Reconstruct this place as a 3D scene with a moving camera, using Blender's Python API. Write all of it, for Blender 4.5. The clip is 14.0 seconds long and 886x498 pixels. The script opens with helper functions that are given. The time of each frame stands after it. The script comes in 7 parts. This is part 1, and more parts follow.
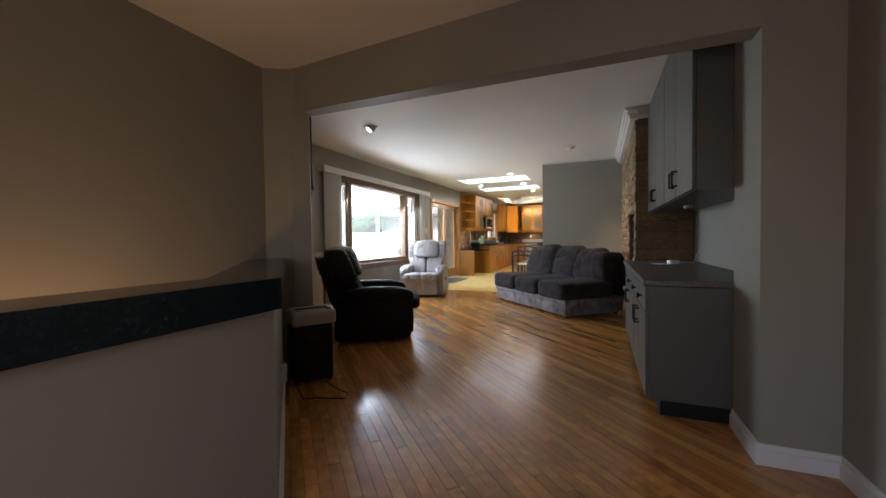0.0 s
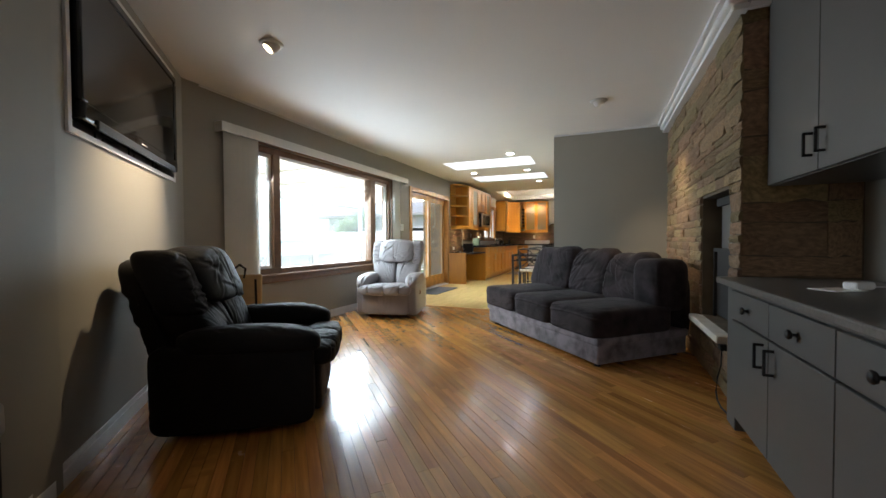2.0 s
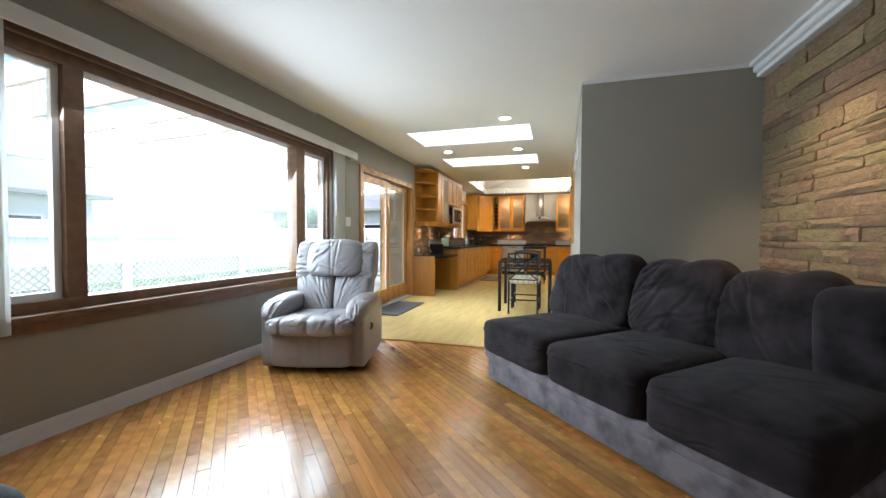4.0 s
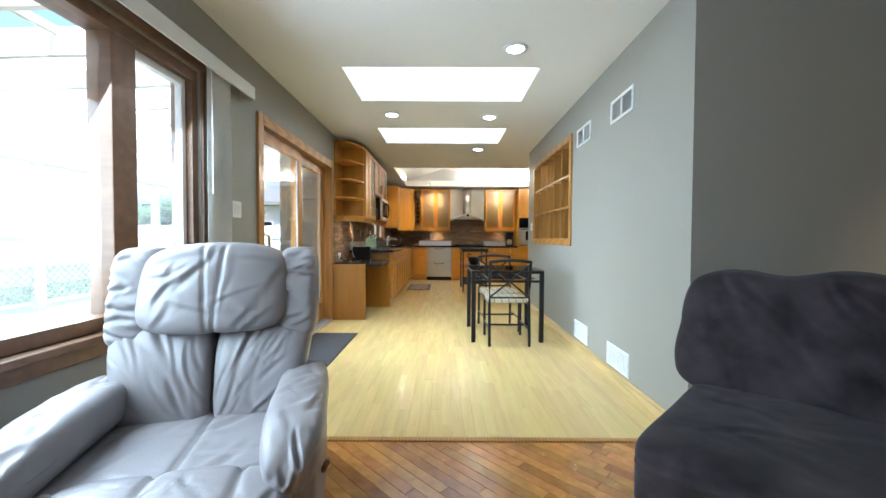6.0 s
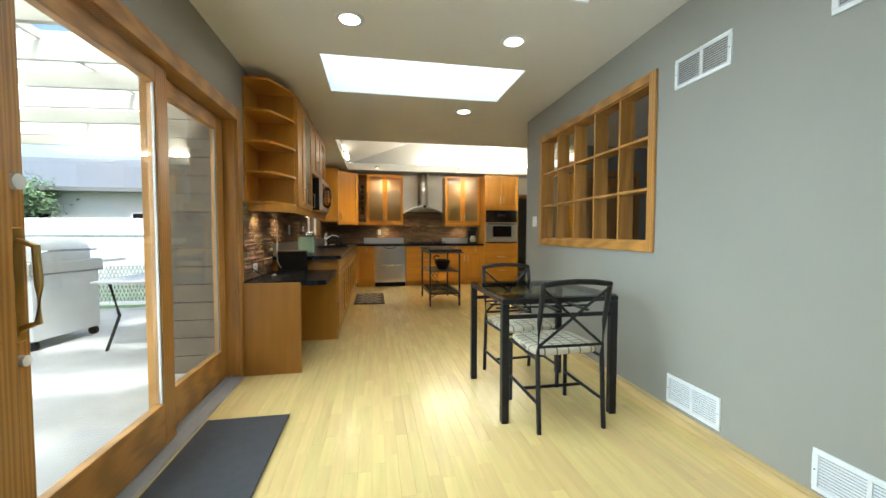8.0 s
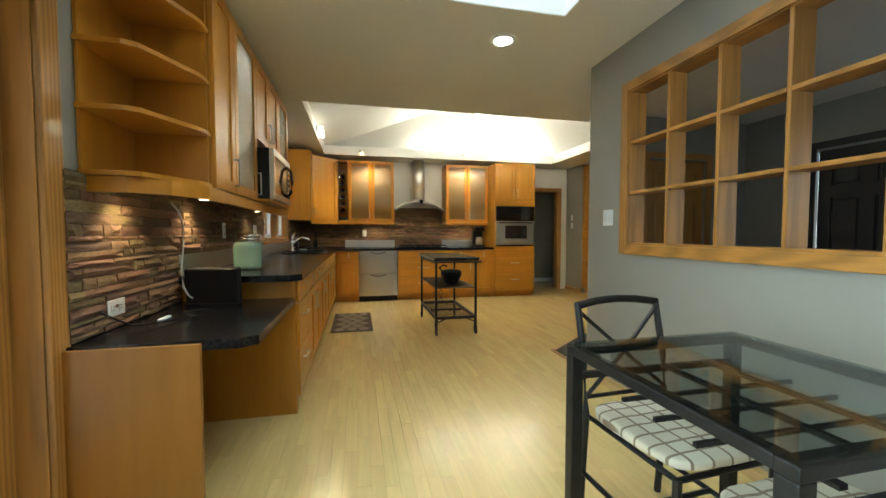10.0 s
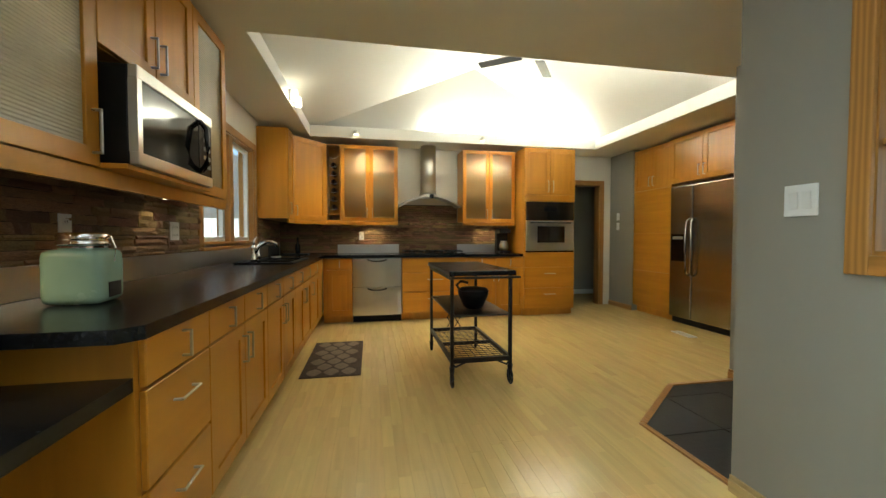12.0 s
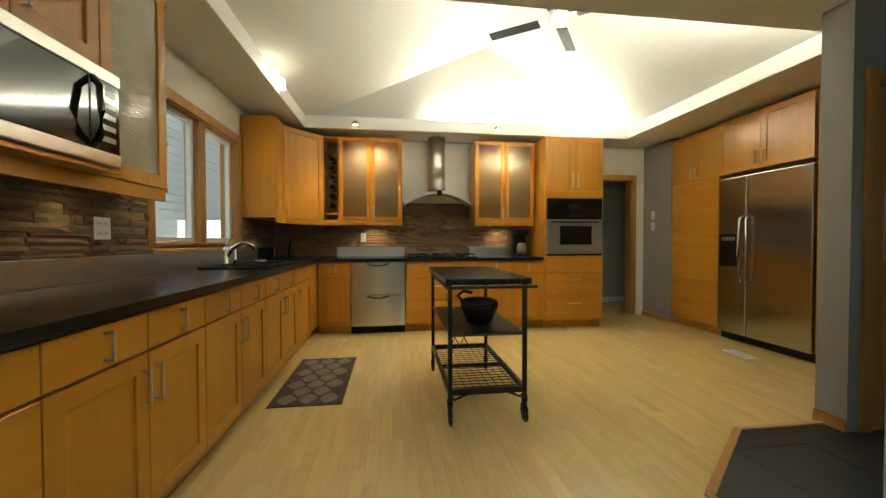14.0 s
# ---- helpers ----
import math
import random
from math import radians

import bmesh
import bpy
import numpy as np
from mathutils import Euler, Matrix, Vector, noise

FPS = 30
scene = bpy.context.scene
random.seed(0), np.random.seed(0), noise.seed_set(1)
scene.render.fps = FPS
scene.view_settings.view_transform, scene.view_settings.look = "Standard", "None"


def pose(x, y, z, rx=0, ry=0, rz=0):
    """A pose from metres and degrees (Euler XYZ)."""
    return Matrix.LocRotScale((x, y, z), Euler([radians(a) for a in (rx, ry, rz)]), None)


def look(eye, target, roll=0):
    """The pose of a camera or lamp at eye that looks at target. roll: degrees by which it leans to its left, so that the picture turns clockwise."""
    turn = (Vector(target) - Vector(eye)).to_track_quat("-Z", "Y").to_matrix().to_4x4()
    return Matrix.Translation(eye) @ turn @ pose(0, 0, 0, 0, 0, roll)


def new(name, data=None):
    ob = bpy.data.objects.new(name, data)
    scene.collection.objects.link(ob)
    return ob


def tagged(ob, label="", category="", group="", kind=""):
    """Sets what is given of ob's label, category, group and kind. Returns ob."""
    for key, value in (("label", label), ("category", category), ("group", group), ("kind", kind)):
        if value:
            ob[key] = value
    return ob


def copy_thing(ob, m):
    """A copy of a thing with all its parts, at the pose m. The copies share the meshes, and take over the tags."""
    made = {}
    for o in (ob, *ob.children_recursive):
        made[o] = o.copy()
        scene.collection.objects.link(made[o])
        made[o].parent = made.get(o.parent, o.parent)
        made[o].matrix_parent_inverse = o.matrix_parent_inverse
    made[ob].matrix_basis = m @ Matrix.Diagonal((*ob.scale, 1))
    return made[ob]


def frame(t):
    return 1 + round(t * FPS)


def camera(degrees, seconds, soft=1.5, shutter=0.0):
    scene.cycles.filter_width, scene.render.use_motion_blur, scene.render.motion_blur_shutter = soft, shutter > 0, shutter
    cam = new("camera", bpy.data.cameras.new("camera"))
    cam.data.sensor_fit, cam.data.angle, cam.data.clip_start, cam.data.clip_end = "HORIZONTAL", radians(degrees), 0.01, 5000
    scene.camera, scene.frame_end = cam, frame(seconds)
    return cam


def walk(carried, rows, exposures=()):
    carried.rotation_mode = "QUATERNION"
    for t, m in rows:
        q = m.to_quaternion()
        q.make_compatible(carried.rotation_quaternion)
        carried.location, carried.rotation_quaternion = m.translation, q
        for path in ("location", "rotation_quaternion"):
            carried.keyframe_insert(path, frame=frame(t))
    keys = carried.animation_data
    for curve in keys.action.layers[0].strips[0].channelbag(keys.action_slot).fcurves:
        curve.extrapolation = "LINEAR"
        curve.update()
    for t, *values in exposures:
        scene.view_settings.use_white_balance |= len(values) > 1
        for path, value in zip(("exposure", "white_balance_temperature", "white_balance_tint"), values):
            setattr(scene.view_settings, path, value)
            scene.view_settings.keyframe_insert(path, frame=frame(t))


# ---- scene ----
cam = camera(99.0, 14.0)
METRES, EYE, TILT, LEAN, TURN = 11.7, 1.09, 0.0, 0.0, 22.5
ROWS = [
    (0.0, 0.0, 0.0, 0.0, -0.02, -1.45, 0.75),
    (0.5, 0.0099, 0.0407, -0.0003, 0.13, -1.32, 0.61),
    (1.0, 0.0188, 0.0816, 0.0001, 0.1, -1.33, 0.58),
    (1.5, 0.0276, 0.1245, -0.002, 0.14, -1.21, 0.43),
    (2.0, 0.0333, 0.1697, -0.0033, 0.2, -1.23, 0.31),
    (2.5, 0.0375, 0.2149, -0.0043, 0.2, -1.23, 0.25),
    (5.0, 0.0087, 0.4265, 0.0017, -13.79, -1.7, -0.56),
    (5.5, -0.0001, 0.4691, 0.0016, -17.88, -1.66, -0.55),
    (6.0, -0.0063, 0.5125, 0.0008, -22.45, -1.49, -0.26),
    (6.5, -0.0071, 0.5548, 0.0017, -26.58, -1.47, -0.48),
    (7.0, -0.0016, 0.5948, 0.0037, -29.19, -1.72, -0.26),
    (7.5, 0.009, 0.636, 0.0054, -31.09, -2.13, -0.03),
    (8.0, 0.0185, 0.6734, 0.0062, -32.79, -2.41, -0.07),
    (10.5, 0.0843, 0.8333, 0.008, -35.19, -2.37, -0.02),
    (11.0, 0.1001, 0.8591, 0.0074, -34.99, -2.22, 0.05),
    (11.5, 0.1194, 0.8845, 0.0061, -34.29, -1.97, 0.06),
    (12.0, 0.1381, 0.9054, 0.006, -33.28, -1.79, -0.0),
    (12.5, 0.1501, 0.9171, 0.0052, -32.4, -1.59, 0.04),
    (13.0, 0.1598, 0.9256, 0.0048, -31.59, -1.49, 0.09),
    (13.5, 0.1683, 0.9335, 0.0044, -30.85, -1.38, 0.09),
    (14.0, 0.1772, 0.9405, 0.0033, -30.02, -1.19, 0.09),
]
EXPOSURE = [(0.0, 1.75, 6250, 16), (1.0, 1.68, 6250, 14), (2.5, 1.7, 6150, 11), (5.0, 1.82, 5750, 10), (6.5, 1.8, 5500, 7), (7.2, 1.70, 5650, 6), (8.0, 1.45, 5950, 4), (10.5, 1.34, 6000, -1), (12.5, 1.20, 6150, -1), (14.0, 1.18, 6250, -1)]
walk(cam, [(t, pose(0, 0, EYE, TILT, LEAN, TURN) @ pose(METRES * x, METRES * y, METRES * z, 90 + pitch, roll, yaw)) for t, x, y, z, yaw, pitch, roll in ROWS], EXPOSURE)

# ---- light ----
world = bpy.data.worlds.new("sky")
scene.world = world
world.use_nodes = True
_wn = world.node_tree
_sky = _wn.nodes.new("ShaderNodeTexSky")
_sky.sky_type = 'NISHITA'
_sky.sun_disc = False
_sky.sun_elevation = radians(62)
_sky.sun_rotation = radians(162)
_sky.air_density, _sky.dust_density = 1.0, 3.0
_wn.links.new(_sky.outputs[0], _wn.nodes["Background"].inputs[0])
_wn.nodes["Background"].inputs[1].default_value = 0.15

sun = new("sun", bpy.data.lights.new("sun", 'SUN'))
sun.data.energy, sun.data.angle, sun.data.color = 4.5, radians(10), (1, 0.97, 0.93)
sun.matrix_world = look((2, -6, 12), (0, 0, 0))


def area_light(name, eye, target, sx, sy, watts, colour=(1, 1, 1), spread=180):
    d = bpy.data.lights.new(name, 'AREA')
    d.shape, d.size, d.size_y, d.energy, d.color, d.spread = 'RECTANGLE', sx, sy, watts, colour, radians(spread)
    ob = new(name, d)
    ob.matrix_world = look(eye, target)
    return ob


def spot_light(name, eye, target, watts, colour, angle=100, blend=0.6, radius=0.05):
    d = bpy.data.lights.new(name, 'SPOT')
    d.energy, d.color, d.spot_size, d.spot_blend, d.shadow_soft_size = watts, colour, radians(angle), blend, radius
    ob = new(name, d)
    ob.matrix_world = look(eye, target)
    return ob


def point_light(name, place, watts, colour, radius=0.04):
    d = bpy.data.lights.new(name, 'POINT')
    d.energy, d.color, d.shadow_soft_size = watts, colour, radius
    ob = new(name, d)
    ob.location = place
    return ob


DAY = (0.80, 0.94, 1.0)
WARM = (1.0, 0.72, 0.40)
SOFT = (1.0, 0.81, 0.55)
# daylight in the glazed openings, plus added fill in hall and entry
area_light("window_daylight", (-4.14, 6.45, 1.40), (-2.2, 6.45, 0.3), 2.7, 1.2, 36, DAY)
area_light("slider_daylight", (-4.16, 9.1, 1.15), (-1.0, 9.1, 0.35), 0.9, 1.6, 8, DAY, 90)
area_light("slider_daylight", (-4.16, 10.1, 1.15), (-1.0, 10.1, 0.35), 0.75, 1.6, 3, DAY, 90)
# Added fill lamp behind the start of the path, to brighten the hall.
area_light("hall_window_daylight", (-0.25, -1.80, 1.4), (0.5, 1.8, 1.0), 1.4, 1.1, 3.0, (1.0, 0.93, 0.86))
# Added fill lamp at a made-up opening, to lift the entry behind the grid.
area_light("entry_window_daylight", (1.98, 9.0, 1.5), (0.4, 11.0, 1.3), 1.3, 1.1, 4, (0.95, 0.97, 1.0))
for _y in (9.09, 10.82):
    _s = area_light("skylight_daylight", (-2.39, _y, 3.34), (-2.39, _y, 0), 1.66, 0.78, 4.8, DAY, 140)
    _s.matrix_world = pose(-2.39, _y, 3.34)

# ---- materials ----


def mat(name, base, rough=0.5, metal=0.0, var=0.12, scale=6.0, bump=0.15, bscale=90.0, stretch=(1, 1, 1), dark=None, mix=0.5, coat=0.0, rand=0.0, island=False, spec=0.5, sheen=0.0, ring=False, hue=0.0, rvar=0.08):
    m = bpy.data.materials.new(name)
    m.use_nodes = True
    nt = m.node_tree
    N, L = nt.nodes, nt.links
    b = N["Principled BSDF"]
    b.inputs["Roughness"].default_value = rough
    b.inputs["Metallic"].default_value = metal
    b.inputs["Specular IOR Level"].default_value = spec
    b.inputs["Coat Weight"].default_value = coat
    b.inputs["Coat Roughness"].default_value = 0.12
    b.inputs["Sheen Weight"].default_value = sheen
    tc = N.new("ShaderNodeTexCoord")
    mp = N.new("ShaderNodeMapping")
    mp.inputs["Scale"].default_value = stretch
    L.new(tc.outputs["Object"], mp.inputs["Vector"])
    vec = mp.outputs["Vector"]
    rnd = None
    if rand or island:
        if island:
            g = N.new("ShaderNodeNewGeometry")
            rnd = g.outputs["Random Per Island"]
        else:
            g = N.new("ShaderNodeObjectInfo")
            rnd = g.outputs["Random"]
        off = N.new("ShaderNodeVectorMath")
        off.operation = 'MULTIPLY_ADD'
        cmb = N.new("ShaderNodeCombineXYZ")
        for i in range(3):
            L.new(rnd, cmb.inputs[i])
        off.inputs[1].default_value = (37, 53, 71)
        L.new(cmb.outputs[0], off.inputs[0])
        L.new(vec, off.inputs[2])
        vec = off.outputs[0]
    n1 = N.new("ShaderNodeTexNoise")
    n1.inputs["Scale"].default_value, n1.inputs["Detail"].default_value = scale, 6
    L.new(vec, n1.inputs["Vector"])
    n2 = N.new("ShaderNodeTexNoise")
    n2.inputs["Scale"].default_value, n2.inputs["Detail"].default_value = bscale, 4
    L.new(vec, n2.inputs["Vector"])
    fac = n1.outputs["Fac"]
    if ring:
        w = N.new("ShaderNodeTexWave")
        w.inputs["Scale"].default_value, w.inputs["Distortion"].default_value, w.inputs["Detail"].default_value = scale * 1.5, 6.0, 3
        L.new(vec, w.inputs["Vector"])
        mx0 = N.new("ShaderNodeMath")
        mx0.operation = 'MULTIPLY_ADD'
        mx0.inputs[1].default_value = 0.45
        L.new(w.outputs["Fac"], mx0.inputs[0])
        h = N.new("ShaderNodeMath")
        h.operation = 'MULTIPLY'
        h.inputs[1].default_value = 0.6
        L.new(n1.outputs["Fac"], h.inputs[0])
        L.new(h.outputs[0], mx0.inputs[2])
        fac = mx0.outputs[0]
    ramp = N.new("ShaderNodeValToRGB")
    d = dark or tuple(c * (1 - var * 2) for c in base)
    br = tuple(min(1, c * (1 + var)) for c in base)
    ramp.color_ramp.elements[0].position, ramp.color_ramp.elements[0].color = 0.3, (*d, 1)
    ramp.color_ramp.elements[1].position, ramp.color_ramp.elements[1].color = 0.3 + mix, (*br, 1)
    L.new(fac, ramp.inputs[0])
    col = ramp.outputs["Color"]
    if rnd is not None:
        hs = N.new("ShaderNodeHueSaturation")
        mr = N.new("ShaderNodeMapRange")
        mr.inputs["To Min"].default_value, mr.inputs["To Max"].default_value = 1 - max(rand, 0.02), 1 + max(rand, 0.02)
        L.new(rnd, mr.inputs["Value"])
        L.new(mr.outputs[0], hs.inputs["Value"])
        if hue:
            fr = N.new("ShaderNodeMath")
            fr.operation = 'MULTIPLY'
            fr.inputs[1].default_value = 7.31
            L.new(rnd, fr.inputs[0])
            f2 = N.new("ShaderNodeMath")
            f2.operation = 'FRACT'
            L.new(fr.outputs[0], f2.inputs[0])
            m2 = N.new("ShaderNodeMapRange")
            m2.inputs["To Min"].default_value, m2.inputs["To Max"].default_value = 0.5 - hue, 0.5 + hue
            L.new(f2.outputs[0], m2.inputs["Value"])
            L.new(m2.outputs[0], hs.inputs["Hue"])
        L.new(col, hs.inputs["Color"])
        col = hs.outputs["Color"]
    L.new(col, b.inputs["Base Color"])
    if bump:
        bm_ = N.new("ShaderNodeBump")
        bm_.inputs["Strength"].default_value = bump
        bm_.inputs["Distance"].default_value = 0.004
        L.new(n2.outputs["Fac"], bm_.inputs["Height"])
        L.new(bm_.outputs[0], b.inputs["Normal"])
    r = N.new("ShaderNodeMapRange")
    r.inputs["To Min"].default_value, r.inputs["To Max"].default_value = max(0.02, rough - rvar), min(1, rough + rvar)
    L.new(n1.outputs["Fac"], r.inputs["Value"])
    L.new(r.outputs[0], b.inputs["Roughness"])
    return m


def glass(name, rough=0.0, tint=(0.95, 0.97, 0.97), mixf=0.08, relief=0.0):
    """Thin pane: mostly clear, with a fresnel gloss."""
    m = bpy.data.materials.new(name)
    m.use_nodes = True
    N, L = m.node_tree.nodes, m.node_tree.links
    N.remove(N["Principled BSDF"])
    t = N.new("ShaderNodeBsdfTransparent")
    t.inputs[0].default_value = (*tint, 1)
    g = N.new("ShaderNodeBsdfGlossy")
    g.inputs["Roughness"].default_value = rough
    lw = N.new("ShaderNodeLayerWeight")
    lw.inputs[0].default_value = 0.5
    pw = N.new("ShaderNodeMath")
    pw.operation = 'POWER'
    pw.inputs[1].default_value = 4.0
    L.new(lw.outputs["Facing"], pw.inputs[0])
    f = N.new("ShaderNodeMath")
    f.operation = 'MULTIPLY_ADD'
    f.inputs[1].default_value, f.inputs[2].default_value = 0.6, mixf * 0.4
    L.new(pw.outputs[0], f.inputs[0])
    mx = N.new("ShaderNodeMixShader")
    L.new(f.outputs[0], mx.inputs[0])
    L.new(t.outputs[0], mx.inputs[1])
    L.new(g.outputs[0], mx.inputs[2])
    L.new(mx.outputs[0], N["Material Output"].inputs[0])
    return m


def emit(name, colour, strength):
    m = bpy.data.materials.new(name)
    m.use_nodes = True
    b = m.node_tree.nodes["Principled BSDF"]
    b.inputs["Base Color"].default_value = (*colour, 1)
    b.inputs["Emission Color"].default_value = (*colour, 1)
    b.inputs["Emission Strength"].default_value = strength
    return m


WALL = mat("wall_paint", (0.285, 0.269, 0.233), 0.62, var=0.02, scale=1.5, bump=0.06, bscale=160)
WHITE = mat("ceiling_paint", (0.80, 0.79, 0.77), 0.7, var=0.015, scale=1.2, bump=0.05, bscale=140)
CREAM = mat("cream_wall_paint", (0.72, 0.69, 0.62), 0.6, var=0.02, scale=1.5, bump=0.05, bscale=140)
TRIM = mat("white_trim_paint", (0.72, 0.72, 0.72), 0.4, var=0.03, scale=5, bump=0.03)
OAK = mat("oak_trim", (0.42, 0.20, 0.046), 0.36, var=0.14, scale=1.6, bump=0.10, bscale=60, stretch=(7, 7, 0.5), ring=True)
OAKH = mat("oak_trim_level", (0.42, 0.20, 0.046), 0.36, var=0.14, scale=1.6, bump=0.10, bscale=60, stretch=(7, 0.5, 7), ring=True)
MAPLETRIM = mat("maple_trim", (0.56, 0.40, 0.18), 0.36, var=0.10, scale=1.6, bump=0.08, bscale=60, stretch=(7, 0.5, 7), ring=True)
OAKX = mat("oak_trim_across", (0.42, 0.20, 0.046), 0.36, var=0.14, scale=1.6, bump=0.10, bscale=60, stretch=(0.5, 7, 7), ring=True)
MAHOG = mat("brown_window_wood", (0.20, 0.105, 0.055), 0.4, var=0.15, scale=3.0, bump=0.1, bscale=60, stretch=(6, 0.5, 6))
BEECH = mat("cabinet_veneer", (0.50, 0.217, 0.022), 0.32, var=0.08, scale=1.6, bump=0.05, bscale=80, stretch=(9, 9, 0.7), spec=0.35, coat=0.10, rand=0.07)
BEECHH = mat("cabinet_veneer_level", (0.50, 0.217, 0.022), 0.32, var=0.08, scale=1.6, bump=0.05, bscale=80, stretch=(0.7, 9, 9), spec=0.35, coat=0.10, rand=0.07)
LIGHTWOOD = mat("panel_wood", (0.33, 0.14, 0.018), 0.40, var=0.08, scale=2.0, bump=0.05, bscale=80, stretch=(8, 8, 0.8))
FLOOR_OAK = mat("oak_strip", (0.50, 0.222, 0.053), 0.24, var=0.16, scale=3.0, bump=0.08, bscale=50, stretch=(14, 0.9, 6), coat=0.5, rand=0.28, hue=0.007)
FLOOR_OAK_S = mat("oak_strip_rest", (0.50, 0.222, 0.053), 0.24, var=0.16, scale=3.0, bump=0.08, bscale=50, stretch=(5, 5, 5), coat=0.5, rand=0.28, island=True, hue=0.007)
FLOOR_MAPLE = mat("maple_strip", (0.67, 0.50, 0.205), 0.20, var=0.06, scale=2.5, bump=0.03, bscale=60, stretch=(12, 0.8, 6), coat=0.12, spec=0.4, rand=0.05, hue=0.006)
FLOOR_MAPLE_S = mat("maple_strip_rest", (0.67, 0.50, 0.205), 0.20, var=0.06, scale=2.5, bump=0.03, bscale=60, stretch=(12, 0.8, 6), coat=0.12, spec=0.4, rand=0.05, island=True, hue=0.006)
GAP = mat("floor_gap", (0.10, 0.06, 0.03), 0.8, var=0.1)
GAPM = mat("maple_gap", (0.50, 0.34, 0.15), 0.7, var=0.1)
SLATE_TILE = mat("dark_floor_tile", (0.020, 0.020, 0.022), 0.5, var=0.2, scale=8, bump=0.3, bscale=40)
BLACKTOP = mat("black_laminate", (0.007, 0.0075, 0.009), 0.24, var=0.4, scale=90, bump=0.02, bscale=200, mix=0.3, spec=0.34)
CAP = mat("blue_laminate", (0.006, 0.011, 0.015), 0.16, var=0.40, scale=55, bump=0.03, mix=0.3)
GREYTOP = mat("grey_laminate", (0.11, 0.10, 0.092), 0.38, var=0.2, scale=50, bump=0.03, mix=0.3)
GREYCAB = mat("grey_cabinet_paint", (0.078, 0.075, 0.070), 0.42, var=0.03, scale=3, bump=0.04)
IRON = mat("black_iron", (0.018, 0.017, 0.017), 0.42, metal=0.4, var=0.2, scale=20, bump=0.12)
PLASTIC = mat("black_plastic", (0.008, 0.008, 0.009), 0.48, var=0.2, scale=12, bump=0.05, spec=0.25)
SILVER = mat("silver_plastic", (0.42, 0.41, 0.40), 0.35, metal=0.3, var=0.05, scale=8, bump=0.03)
STEEL = mat("brushed_steel", (0.66, 0.64, 0.60), 0.28, metal=1.0, var=0.01, scale=2, bump=0, rvar=0.01)
# Same steel with its colour darkened, standing in for the refrigerator's dim reflections.
FRIDGESTEEL = mat("smudged_steel", (0.40, 0.385, 0.36), 0.25, metal=1.0, var=0.05, scale=1.2, bump=0, stretch=(0.6, 0.6, 14), rvar=0.04)
for _m in (STEEL, FRIDGESTEEL):
    _m.node_tree.nodes["Principled BSDF"].inputs["Anisotropic"].default_value = 0.7
CHROME = mat("chrome", (0.75, 0.74, 0.72), 0.10, metal=1.0, var=0.03, bump=0)
NICKEL = mat("satin_nickel", (0.55, 0.54, 0.52), 0.30, metal=1.0, var=0.03, bump=0)
BRASS = mat("brass", (0.55, 0.38, 0.13), 0.3, metal=1.0, var=0.1, bump=0.02)
OVENGREY = mat("oven_grey", (0.30, 0.29, 0.27), 0.32, metal=0.6, var=0.04, bump=0.02)
BLACKGLASS = mat("black_glass", (0.008, 0.008, 0.009), 0.06, var=0.1, bump=0)
LEATHER = mat("grey_leather", (0.27, 0.248, 0.252), 0.36, var=0.06, scale=5, bump=0.16, bscale=160)
LEATHER2 = mat("black_leather", (0.0080, 0.0066, 0.0062), 0.60, var=0.25, scale=5, bump=0.25, bscale=220, spec=0.16)
VELVET = mat("charcoal_velvet", (0.036, 0.028, 0.0305), 0.8, var=0.5, scale=7, bump=0.3, bscale=260, sheen=0.05, dark=(0.013, 0.010, 0.011), mix=0.5, spec=0.1)
VELVET2 = mat("grey_velvet_base", (0.15, 0.132, 0.148), 0.8, var=0.4, scale=9, bump=0.3, bscale=260, sheen=0.2, dark=(0.06, 0.05, 0.057), mix=0.3)
RUBBER = mat("dark_grey_rubber", (0.045, 0.045, 0.048), 0.7, var=0.15, scale=20, bump=0.25, bscale=150)
LEDGE = mat("ledge_stone", (0.26, 0.175, 0.095), 0.85, var=0.25, scale=9, bump=0.8, bscale=45, rand=0.22, hue=0.02)
STACK = mat("stacked_slate", (0.275, 0.165, 0.085), 0.72, var=0.28, scale=14, bump=0.8, bscale=60, rand=0.36, hue=0.03)
STACK_S = mat("stacked_slate_rest", (0.275, 0.165, 0.085), 0.72, var=0.28, scale=14, bump=0.8, bscale=60, rand=0.36, island=True, hue=0.03)
MORTAR = mat("dark_mortar", (0.05, 0.042, 0.035), 0.9, var=0.2)
SOOT = mat("soot_metal", (0.02, 0.018, 0.016), 0.7, var=0.3)
GLASS = glass("window_glass")
# Clear panes; a white translucent mix adds the glare that washes out the view.
HAZY = glass("dusty_window_glass")
_hn = HAZY.node_tree
_ho = _hn.nodes["Material Output"]
_hs = _ho.inputs[0].links[0].from_socket
_ht = _hn.nodes.new("ShaderNodeBsdfTranslucent")
_ht.inputs[0].default_value = (0.9, 0.92, 0.92, 1)
_hm = _hn.nodes.new("ShaderNodeMixShader")
_hm.inputs[0].default_value = 0.026
_hn.links.new(_hs, _hm.inputs[1])
_hn.links.new(_ht.outputs[0], _hm.inputs[2])
_hn.links.new(_hm.outputs[0], _ho.inputs[0])
TABLEGLASS = glass("table_glass", 0.0, (0.72, 0.78, 0.78))
FROST = mat("ribbed_glass", (0.38, 0.32, 0.21), 0.18, var=0.05, scale=6, bump=0)
_fn = FROST.node_tree
_fc = _fn.nodes.new("ShaderNodeTexCoord")
_fw = []
